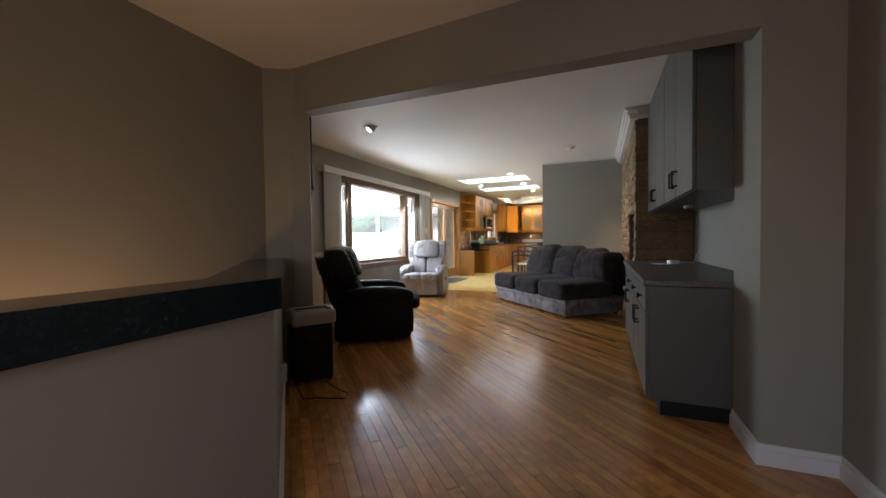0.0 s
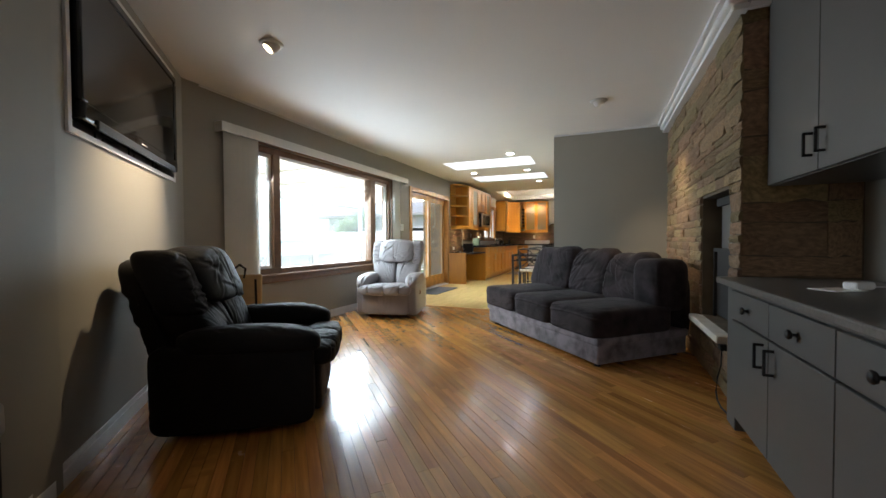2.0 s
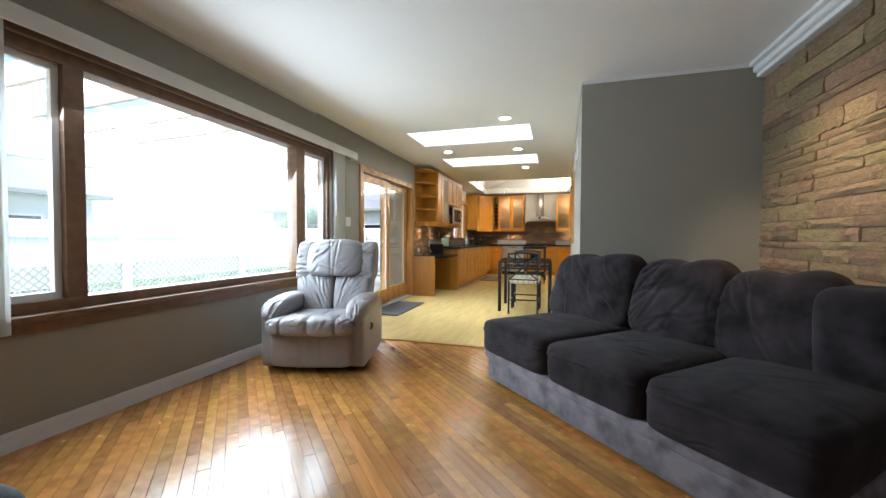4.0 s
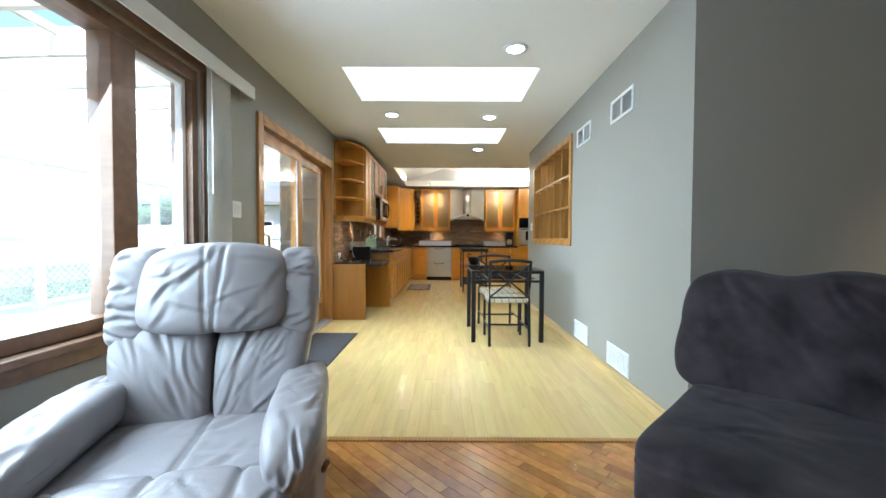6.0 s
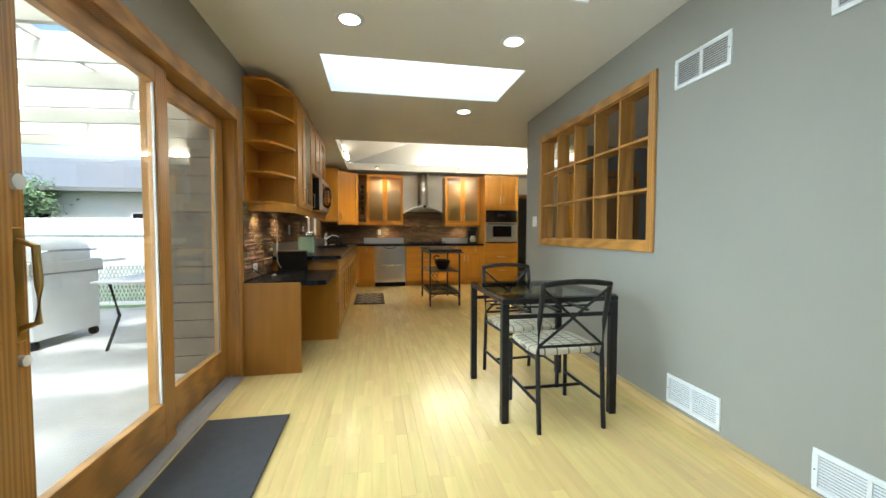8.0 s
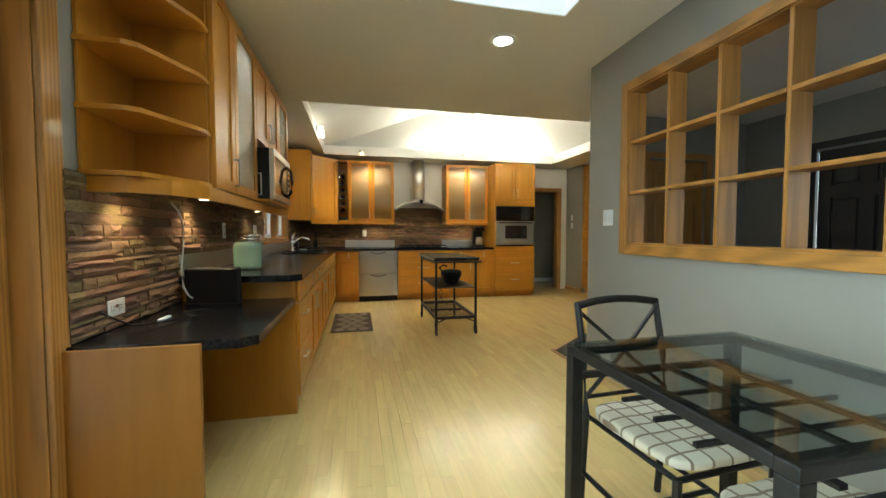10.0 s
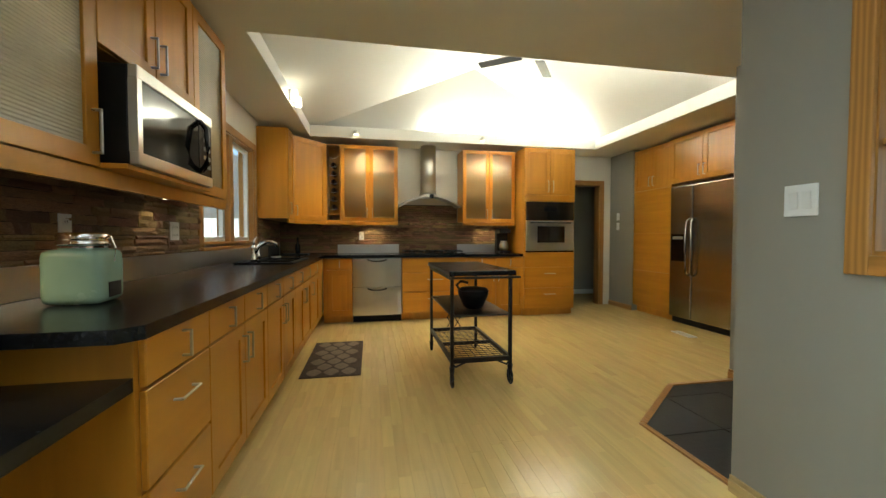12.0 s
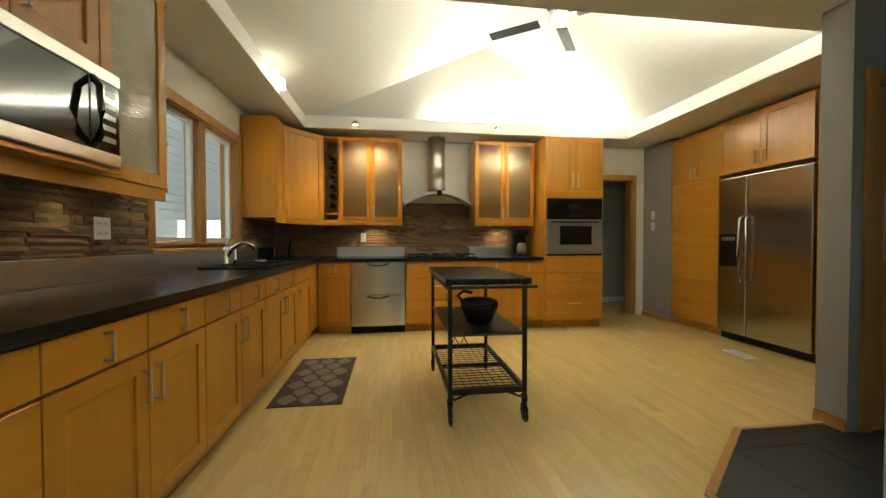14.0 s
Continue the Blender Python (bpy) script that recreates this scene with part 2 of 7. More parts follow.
for _ax in ('Y', 'Z'):
    _w = _fn.nodes.new("ShaderNodeTexWave")
    _w.bands_direction = _ax
    _w.inputs["Scale"].default_value, _w.inputs["Distortion"].default_value = 24.0, 0.15
    _fn.links.new(_fc.outputs["Object"], _w.inputs["Vector"])
    _fw.append(_w)
_fa = _fn.nodes.new("ShaderNodeMath")
_fn.links.new(_fw[0].outputs["Fac"], _fa.inputs[0])
_fn.links.new(_fw[1].outputs["Fac"], _fa.inputs[1])
_fb = _fn.nodes.new("ShaderNodeBump")
_fb.inputs["Strength"].default_value, _fb.inputs["Distance"].default_value = 0.9, 0.002
_fn.links.new(_fa.outputs[0], _fb.inputs["Height"])
_fn.links.new(_fb.outputs[0], _fn.nodes["Principled BSDF"].inputs["Normal"])
LIT = emit("lamp_face", (1.0, 0.95, 0.88), 16)
LITWARM = emit("warm_lamp_face", (1.0, 0.78, 0.48), 6)
BLIND = mat("white_vinyl_slat", (0.68, 0.67, 0.64), 0.5, var=0.03, bump=0.05)
VINYL = mat("white_vinyl", (0.75, 0.75, 0.75), 0.35, var=0.02, bump=0.02)
CONCRETE = mat("pale_concrete", (0.55, 0.53, 0.49), 0.85, var=0.08, scale=3, bump=0.3)
GREEN = mat("mint_enamel", (0.30, 0.44, 0.33), 0.25, var=0.05, bump=0.02)
CUSHION = mat("patterned_seat", (0.55, 0.50, 0.40), 0.85, var=0.45, scale=22, bump=0.2, dark=(0.10, 0.085, 0.07), mix=0.12)
_cn = CUSHION.node_tree
_cb = _cn.nodes.new("ShaderNodeTexBrick")
_cb.offset = 0.0
_cb.inputs["Scale"].default_value, _cb.inputs["Mortar Size"].default_value = 1.0, 0.0055
_cb.inputs["Mortar Smooth"].default_value = 0.3
_cb.inputs["Brick Width"].default_value, _cb.inputs["Row Height"].default_value = 0.075, 0.06
_cb.inputs["Color1"].default_value, _cb.inputs["Color2"].default_value = (0.58, 0.52, 0.41, 1), (0.50, 0.43, 0.32, 1)
_cb.inputs["Mortar"].default_value = (0.20, 0.145, 0.095, 1)
_cc = _cn.nodes.new("ShaderNodeTexCoord")
_cn.links.new(_cc.outputs["Object"], _cb.inputs["Vector"])
_cn.links.new(_cb.outputs["Color"], _cn.nodes["Principled BSDF"].inputs["Base Color"])
LEAF = mat("leaf", (0.10, 0.17, 0.06), 0.6, var=0.35, scale=4, island=True, rand=0.3)
BARK = mat("bark", (0.10, 0.07, 0.05), 0.9, var=0.3, bump=0.8)
PALEWOOD = mat("cream_painted_beam", (0.62, 0.58, 0.48), 0.6, var=0.05, bump=0.1)
SIDING = mat("pale_siding", (0.60, 0.58, 0.54), 0.7, var=0.04, bump=0.1)
GRASS = mat("lawn", (0.07, 0.12, 0.035), 0.9, var=0.3, scale=3)

# ---- mesh helpers ----


def box(bm, x0, x1, y0, y1, z0, z1, bevel=0.0, seg=2):
    m = Matrix.Translation(((x0 + x1) / 2, (y0 + y1) / 2, (z0 + z1) / 2)) @ Matrix.Diagonal((abs(x1 - x0), abs(y1 - y0), abs(z1 - z0), 1))
    r = bmesh.ops.create_cube(bm, size=1, matrix=m)
    if bevel:
        es = list({e for v in r["verts"] for e in v.link_edges})
        bmesh.ops.bevel(bm, geom=es, offset=bevel, segments=seg, affect='EDGES', profile=0.5)
    return bm


def bx(*a, bevel=0.0, seg=2):
    return box(bmesh.new(), *a, bevel=bevel, seg=seg)


def rod(bm, p0, p1, r, seg=12, r2=None):
    p0, p1 = Vector(p0), Vector(p1)
    d = p1 - p0
    m = Matrix.Translation((p0 + p1) / 2) @ d.to_track_quat('Z', 'Y').to_matrix().to_4x4()
    bmesh.ops.create_cone(bm, cap_ends=True, segments=seg, radius1=r, radius2=r if r2 is None else r2, depth=d.length, matrix=m)
    return bm


def rd(*a, **k):
    return rod(bmesh.new(), *a, **k)


def tube(pts, r, seg=8, closed=False):
    bm = bmesh.new()
    pts = [Vector(p) for p in pts]
    n = len(pts)
    rings = []
    for i, p in enumerate(pts):
        a = pts[i - 1] if (i > 0 or closed) else p
        b = pts[(i + 1) % n] if (i < n - 1 or closed) else p
        q = (b - a).to_track_quat('Z', 'Y')
        rings.append([bm.verts.new(p + q @ Vector((r * math.cos(k * math.tau / seg), r * math.sin(k * math.tau / seg), 0))) for k in range(seg)])
    for i in range(n if closed else n - 1):
        A, B = rings[i], rings[(i + 1) % n]
        for k in range(seg):
            bm.faces.new((A[k], A[(k + 1) % seg], B[(k + 1) % seg], B[k]))
    if not closed:
        bm.faces.new(rings[0][::-1])
        bm.faces.new(rings[-1])
    bmesh.ops.recalc_face_normals(bm, faces=bm.faces)
    return bm


def prism(pts, z0, z1):
    """Upright block over a plan outline."""
    bm = bmesh.new()
    a = [bm.verts.new((x, y, z0)) for x, y in pts]
    b = [bm.verts.new((x, y, z1)) for x, y in pts]
    bm.faces.new(a[::-1])
    bm.faces.new(b)
    for i in range(len(pts)):
        j = (i + 1) % len(pts)
        bm.faces.new((a[i], a[j], b[j], b[i]))
    bmesh.ops.recalc_face_normals(bm, faces=bm.faces)
    return bm


def lathe(profile, seg=24, caps=True):
    bm = bmesh.new()
    rings = [[bm.verts.new((r * math.cos(k * math.tau / seg), r * math.sin(k * math.tau / seg), z)) for k in range(seg)] for r, z in profile]
    for A, B in zip(rings, rings[1:]):
        for k in range(seg):
            bm.faces.new((A[k], A[(k + 1) % seg], B[(k + 1) % seg], B[k]))
    if caps:
        bm.faces.new(rings[0][::-1])
        bm.faces.new(rings[-1])
    bmesh.ops.recalc_face_normals(bm, faces=bm.faces)
    return bm


def puff(x0, x1, y0, y1, z0, z1, power=4.0, n=14, crease=0.0, cscale=9.0, seed=0.0, bend=None, fold=(1, 1, 1)):
    """A stuffed cushion: a rounded block with soft wrinkles."""
    bm = bmesh.new()
    bmesh.ops.create_cube(bm, size=2)
    bmesh.ops.subdivide_edges(bm, edges=bm.edges[:], cuts=n, use_grid_fill=True)
    c = Vector(((x0 + x1) / 2, (y0 + y1) / 2, (z0 + z1) / 2))
    h = Vector((abs(x1 - x0) / 2, abs(y1 - y0) / 2, abs(z1 - z0) / 2))
    for v in bm.verts:
        p = v.co
        s = (abs(p.x) ** power + abs(p.y) ** power + abs(p.z) ** power) ** (1 / power)
        q = p / s
        w = Vector((q.x * h.x, q.y * h.y, q.z * h.z))
        if crease:
            at = Vector((w.x * fold[0], w.y * fold[1], w.z * fold[2])) * cscale + Vector((seed, seed * 1.7, seed * 0.3))
            n1 = noise.noise(at)
            n2 = noise.noise(at * 2.3 + Vector((9, 4, 2)))
            n3 = noise.noise(w * 4.0 + Vector((seed, 3, 7)))
            w -= Vector((q.x, q.y, q.z)).normalized() * (crease * (math.exp(-(n1 / 0.07) ** 2) + 0.45 * math.exp(-(n2 / 0.10) ** 2)) * min(1.0, max(0.0, 0.55 + 1.4 * n3)) + crease * 0.8 * n3)
        if bend:
            w = bend(w, h)
        v.co = c + w
    for f in bm.faces:
        f.smooth = True
    return bm


def turned(bm, m):
    bmesh.ops.transform(bm, matrix=m, verts=bm.verts)
    return bm


def join(*bms):
    out = bmesh.new()
    for b in bms:
        me = bpy.data.meshes.new("tmp")
        b.to_mesh(me)
        b.free()
        out.from_mesh(me)
        bpy.data.meshes.remove(me)
    return out


def mesh_of(name, bm, material, smooth=False):
    me = bpy.data.meshes.new(name)
    if smooth:
        for f in bm.faces:
            f.smooth = True
    bm.to_mesh(me)
    bm.free()
    me.materials.append(material)
    return me


def part(name, bm, material, parent=None, label="", smooth=False):
    ob = new(name, mesh_of(name, bm, material, smooth))
    ob.parent = parent
    if label:
        tagged(ob, label)
    return ob


def again(ob, m, parent=None):
    """One more piece on the same mesh."""
    o = new(ob.name.split(".")[0], ob.data)
    o.parent = parent or ob.parent
    o.matrix_basis = m
    return o


def thing(name, x, y, z, rz=0, label="", category="", group=""):
    ob = new(name)
    ob.empty_display_size = 0.1
    ob.matrix_basis = pose(x, y, z, 0, 0, rz)
    return tagged(ob, label, category, group)


def setting(name, bm, material, label, category="", smooth=False):
    return tagged(part(name, bm, material, None, "", smooth), label, category, "", "structure")


def slab_with_holes(u0, u1, w0, w1, holes, put):
    """Fills a rectangle but for its holes with blocks; put(ua, ub, wa, wb) adds one."""
    us = sorted({u0, u1, *[c for h in holes for c in h[:2]]})
    for a, b in zip(us, us[1:]):
        cuts = sorted([(h[2], h[3]) for h in holes if h[0] <= a + 1e-6 and h[1] >= b - 1e-6])
        w = w0
        for c, d in cuts:
            if c > w + 1e-6:
                put(a, b, w, c)
            w = d
        if w < w1 - 1e-6:
            put(a, b, w, w1)


def wall_x(name, x0, x1, y0, y1, z0, z1, holes, material, label):
    bm = bmesh.new()
    slab_with_holes(y0, y1, z0, z1, holes, lambda a, b, c, d: box(bm, x0, x1, a, b, c, d))
    return setting(name, bm, material, label, "wall")


def wall_y(name, y0, y1, x0, x1, z0, z1, holes, material, label):
    bm = bmesh.new()
    slab_with_holes(x0, x1, z0, z1, holes, lambda a, b, c, d: box(bm, a, b, y0, y1, c, d))
    return setting(name, bm, material, label, "wall")

# ---- large structure ----
XL, XD, H, HALL = -3.88, -0.96, 2.53, 2.50
YF = 16.30
TVA, TVB = Vector((-2.22, 2.50)), Vector((-3.90, 4.26))

# left outer wall with picture window, sliding door and kitchen window
wall_x("wall_west", XL - 0.16, XL, 4.20, 11.0, 0, H, [(4.95, 7.89, 0.68, 2.13), (8.66, 10.60, 0.0, 2.06)], WALL, "grey-beige painted outer wall with two openings")
wall_x("wall_west_kitchen", XL - 0.16, XL, 11.0, YF + 0.1, 0, H, [(13.70, 15.09, 1.10, 2.14)], CREAM, "pale painted kitchen wall with a window")


def xd(y):
    """The dining wall's face: it runs slightly out of square."""
    return XD + 0.018 * (y - 11.0)


def skew(ob):
    for v in ob.data.vertices:
        v.co.x += 0.018 * (v.co.y - 11.0)
    return ob


XA = -90 - math.degrees(math.atan(0.018))
skew(wall_x("wall_dining", XD, XD + 0.13, 7.56, 11.83, 0, H, [(9.63, 11.37, 1.095, 2.185)], WALL, "grey-beige painted wall with a gridded opening"))
wall_y("wall_sofa", 7.56, 7.70, -0.892, 1.9, 0, H, [], WALL, "grey-beige painted wall behind the sofa")
wall_x("wall_alcove", 0.95, 1.10, 2.36, 8.0, 0, H, [], WALL, "grey painted wall behind the built-in cabinets")
wall_x("wall_hall_east", 1.00, 1.15, -1.7, 2.22, 0, H, [], WALL, "grey painted hall wall")
wall_y("wall_stub", 2.22, 2.36, 0.70, 1.15, 0, H, [], WALL, "grey painted short wall at the opening")
setting("wall_return", bx(0.70, 0.95, 2.36, 2.60, 0, H), WALL, "grey painted wall return beside the cabinets", "wall")
_bm = bmesh.new()
_lo = [_bm.verts.new(p) for p in ((-2.54, 2.44, 2.15), (0.70, 2.215, 2.06), (0.70, 2.35, 2.06), (-2.54, 2.575, 2.15))]
_hi = [_bm.verts.new((v.co.x, v.co.y, H)) for v in _lo]
for i in range(4):
    _bm.faces.new((_lo[i], _lo[(i + 1) % 4], _hi[(i + 1) % 4], _hi[i]))
_bm.faces.new(_lo[::-1])
_bm.faces.new(_hi)
bmesh.ops.recalc_face_normals(_bm, faces=_bm.faces)
setting("wall_header", _bm, WALL, "grey painted beam over the wide opening", "beam")
wall_x("wall_stair", -2.70, -2.53, -1.7, 2.60, -1.9, H, [], WALL, "grey painted wall of the stairwell")
# The opening here is made up; it lets in the hall fill lamp.
wall_y("wall_south", -1.85, -1.7, -2.70, 1.15, -1.9, H, [(-1.0, 0.5, 0.8, 2.0)], WALL, "unseen grey hall wall with an added opening for light")
setting("wall_post", prism([(-2.529, 2.315), (-2.222, 2.495), (-2.50, 2.82), (-2.529, 2.80)], 0, H), WALL, "grey painted post at the end of the beam", "post")
_d = (TVB - TVA).normalized()
_n = Vector((-_d.y, _d.x))
if _n.x > 0:
    _n = -_n
_L = (TVB - TVA).length


def tvp(a, off, z):
    """A place on the slanted wall: a along it, off into it."""
    p = TVA + _d * a + _n * off
    return Vector((p.x, p.y, z))


def slant(a0, a1, o0, o1, z0, z1):
    ps = [tvp(a, o, 0) for a, o in ((a0, o0), (a1, o0), (a1, o1), (a0, o1))]
    return prism([(p.x, p.y) for p in ps], z0, z1)


TN = (0.58, 2.10, 1.58, 2.42)
setting("wall_tv", join(slant(0, TN[0], 0, 0.14, 0, H), slant(TN[1], _L + 0.1, 0, 0.14, 0, H), slant(TN[0], TN[1], 0, 0.14, 0, TN[2]), slant(TN[0], TN[1], 0, 0.14, TN[3], H), slant(TN[0], TN[1], 0.14, 0.16, TN[2] - 0.05, TN[3] + 0.05)), WALL, "grey-beige painted slanted wall with a television niche", "wall")

# stairwell half wall with its laminate cap
setting("half_wall", prism([(-1.29, -1.7), (-1.15, -1.7), (-1.15, 1.08), (-2.43, 2.37), (-2.52, 2.28), (-1.29, 1.02)], -1.9, 0.833), WALL, "grey painted half wall round the stairwell", "half wall")
setting("half_wall_cap", prism([(-1.38, -1.7), (-1.12, -1.7), (-1.12, 1.092), (-2.40, 2.385), (-2.525, 2.31), (-2.525, 2.14), (-1.38, 0.98)], 0.835, 0.953), CAP, "speckled dark blue-green laminate cap on the half wall", "ledge")
setting("stair_floor", bx(-2.53, -1.29, -1.7, 2.25, -1.95, -1.85), CONCRETE, "floor at the foot of the stairwell", "floor")
point_light("stair_lamp", (-2.0, 0.85, 0.40), 4.2, (1.0, 0.55, 0.22), 0.06)

# kitchen and entry walls
wall_y("wall_north", YF, YF + 0.14, XL, 1.50, 0, H, [(0.56, 1.30, 0, 2.05)], CREAM, "pale painted kitchen wall with a doorway")
wall_x("wall_pantry", 1.50, 1.62, 15.72, YF, 0, H, [], WALL, "grey-beige painted wall beside the pantry")
wall_x("wall_east", 2.30, 2.44, 12.80, YF + 0.14, 0, H, [], WALL, "painted wall behind the refrigerator")
wall_y("wall_entry_north", 12.83, 13.00, 0.34, 2.30, 0, H, [(0.50, 1.30, 0, 2.05)], WALL, "grey-beige painted entry wall with a door")
# First opening is added out of view for the entry fill lamp.
wall_x("wall_entry_east", 1.90, 2.05, 7.60, 12.83, 0, H, [(8.3, 9.7, 0.9, 2.05), (11.2, 12.15, 0, 2.05)], WALL, "painted entry wall with the front door")
setting("wall_back_hall", join(bx(0.2, 2.4, 17.5, 17.6, 0, H), bx(0.2, 0.3, YF + 0.14, 17.5, 0, H), bx(2.3, 2.4, YF + 0.14, 17.5, 0, H)), WALL, "painted walls of the back hall", "wall")

# ceilings
ACRYL = mat("white_acrylic", (0.8, 0.8, 0.8), 0.4, var=0.02)
_ta = ACRYL.node_tree.nodes.new("ShaderNodeBsdfTranslucent")
_ta.inputs[0].default_value = (0.9, 0.9, 0.9, 1)
_ma = ACRYL.node_tree.nodes.new("ShaderNodeMixShader")
_ma.inputs[0].default_value = 0.7
ACRYL.node_tree.links.new(ACRYL.node_tree.nodes["Principled BSDF"].outputs[0], _ma.inputs[1])
ACRYL.node_tree.links.new(_ta.outputs[0], _ma.inputs[2])
ACRYL.node_tree.links.new(_ma.outputs[0], ACRYL.node_tree.nodes["Material Output"].inputs[0])
SK = [(-3.22, -1.56, 8.70, 9.48), (-3.22, -1.55, 10.43, 11.21)]
TRAY = (-3.37, 0.90, 13.17, 15.82)
_bm = bmesh.new()
slab_with_holes(-4.04, 2.45, 2.585, 17.6, [(a, b, c, d) for a, b, c, d in SK] + [TRAY], lambda a, b, c, d: box(_bm, a, b, c, d, H, H + 0.12))
setting("ceiling", _bm, WHITE, "white painted ceiling with skylight wells", "ceiling")
setting("ceiling_hall", bx(-2.70, 1.15, -1.85, 2.58, HALL, H - 0.001), WHITE, "white painted hall ceiling", "ceiling")
for i, (a, b, c, d) in enumerate(SK):
    t = 0.03
    setting("ceiling_skylight_well_%d" % (i + 1), join(bx(a - t, a + 0.004, c - t, d + t, H + 0.003, 3.36), bx(b - 0.004, b + t, c - t, d + t, H + 0.003, 3.36), bx(a + 0.004, b - 0.004, c - t, c + 0.004, H + 0.003, 3.36), bx(a + 0.004, b - 0.004, d - 0.004, d + t, H + 0.003, 3.36)), WHITE, "white painted skylight well", "skylight")
    setting("window_skylight_%d" % (i + 1), bx(a - t, b + t, c - t, d + t, 3.365, 3.375), ACRYL, "white acrylic skylight pane", "skylight")
# raised kitchen ceiling: upright lip, hidden ledge and hipped vault
a, b, c, d = TRAY
setting("ceiling_tray_lip", join(bx(a - 0.03, a + 0.005, c - 0.03, d + 0.03, H + 0.002, 2.68), bx(b - 0.005, b + 0.03, c - 0.03, d + 0.03, H + 0.002, 2.68), bx(a + 0.005, b - 0.005, c - 0.03, c + 0.005, H + 0.002, 2.68), bx(a + 0.005, b - 0.005, d - 0.005, d + 0.03, H + 0.002, 2.68)), WHITE, "white lip round the raised kitchen ceiling", "ceiling")
_bm = bmesh.new()
_lo = [_bm.verts.new(p) for p in ((a - 0.30, c - 0.30, 2.60), (b + 0.30, c - 0.30, 2.60), (b + 0.30, d + 0.30, 2.60), (a - 0.30, d + 0.30, 2.60))]
_hi = [_bm.verts.new(((a + b) / 2, c + 0.75, 3.32)), _bm.verts.new(((a + b) / 2, d - 0.65, 3.32))]
_bm.faces.new((_lo[0], _lo[1], _hi[0]))
_bm.faces.new((_lo[2], _lo[3], _hi[1]))
_bm.faces.new((_lo[1], _lo[2], _hi[1], _hi[0]))
_bm.faces.new((_lo[3], _lo[0], _hi[0], _hi[1]))
bmesh.ops.recalc_face_normals(_bm, faces=_bm.faces)
setting("ceiling_vault", _bm, WHITE, "white hipped vault over the kitchen", "ceiling")
# strip lights lying on the ledge behind the lip
area_light("cove_strip", (0.5 * (a + b) + 0.7, d + 0.12, 2.69), (0.5 * (a + b) + 0.7, d - 0.9, 3.6), 2.4, 0.08, 37, (1, 0.91, 0.72))
area_light("cove_strip", (b + 0.12, 0.5 * (c + d), 2.69), (b - 0.9, 0.5 * (c + d), 3.6), 2.2, 0.08, 37, (1, 0.91, 0.72))
area_light("cove_strip", (0.5 * (a + b) + 0.7, c - 0.12, 2.69), (0.5 * (a + b) + 0.7, c + 0.9, 3.6), 2.4, 0.08, 31, (1, 0.91, 0.72))

# floors
setting("floor_living", prism([(-1.17, -1.7), (1.0, -1.7), (1.0, 7.6), (XL - 0.02, 7.6), (XL - 0.02, 4.0), (-1.17, 1.05)], -0.10, -0.012), GAP, "dark bed under the oak strips", "floor")
setting("floor_dining", bx(XL - 0.02, 2.3, 7.555, 17.55, -0.10, -0.008), GAPM, "bed under the maple strips", "floor")

# baseboards


def base_run(p, q, h, th, material, label):
    p, q = Vector(p), Vector(q)
    dd = (q - p).normalized()
    nn = Vector((dd.y, -dd.x)) * th
    pts = [p, q, q + nn, p + nn]
    n2 = nn * 0.55
    top = [p, q, q + n2, p + n2]
    return setting("baseboard", join(prism([tuple(v) for v in pts], 0, h * 0.72), prism([tuple(v) for v in top], h * 0.72, h)), material, label, "baseboard")


WB, OB = "white painted baseboard", "oak baseboard with a shoe moulding"
base_run((XL, 4.26), (XL, 7.58), 0.10, 0.016, TRIM, WB)
base_run((TVA.x, TVA.y), (TVB.x, TVB.y), 0.10, 0.016, TRIM, WB)
base_run((-1.15, 1.08), (-2.42, 2.36), 0.10, 0.016, TRIM, WB)
base_run((-1.15, -1.6), (-1.15, 1.08), 0.10, 0.016, TRIM, WB)
base_run((0.70, 2.60), (0.70, 2.22), 0.10, 0.016, TRIM, WB)
base_run((0.684, 2.22), (1.0, 2.22), 0.10, 0.016, TRIM, WB)
base_run((1.0, 2.2), (1.0, -1.6), 0.10, 0.016, TRIM, WB)
base_run((0.34, 7.56), (xd(7.56), 7.56), 0.10, -0.016, TRIM, WB)
base_run((xd(11.83), 11.83), (xd(7.58), 7.58), 0.075, 0.016, MAPLETRIM, "pale maple baseboard with a shoe moulding")
base_run((0.34, 13.0), (0.34, 12.83), 0.075, 0.016, OAKH, OB)
base_run((1.50, YF), (1.50, 15.72), 0.075, 0.016, OAKH, OB)
base_run((0.2, 17.5), (2.3, 17.5), 0.09, 0.016, TRIM, WB)
setting("trim_threshold", bx(XL, -1.02, 7.535, 7.575, -0.01, 0.008, bevel=0.003), OAKH, "oak strip between the two floors", "threshold")
setting("trim_ceiling_line", join(bx(XL, XL + 0.012, 4.4, 7.6, H - 0.02, H), bx(-1.02, 0.33, 7.548, 7.56, H - 0.025, H)), TRIM, "thin white line under the ceiling", "trim")
# crown over the stonework
setting("trim_crown", join(bx(0.26, 0.40, 4.70, 7.548, H - 0.030, H, bevel=0.006), bx(0.285, 0.40, 4.725, 7.548, H - 0.085, H - 0.030, bevel=0.02, seg=3), bx(0.315, 0.40, 4.75, 7.548, H - 0.12, H - 0.085, bevel=0.006), bx(0.40, 0.95, 4.70, 4.79, H - 0.030, H, bevel=0.006), bx(0.40, 0.95, 4.725, 4.79, H - 0.085, H - 0.030, bevel=0.02, seg=3), bx(0.40, 0.95, 4.75, 4.79, H - 0.12, H - 0.085, bevel=0.006)), TRIM, "white crown moulding over the stonework", "trim")
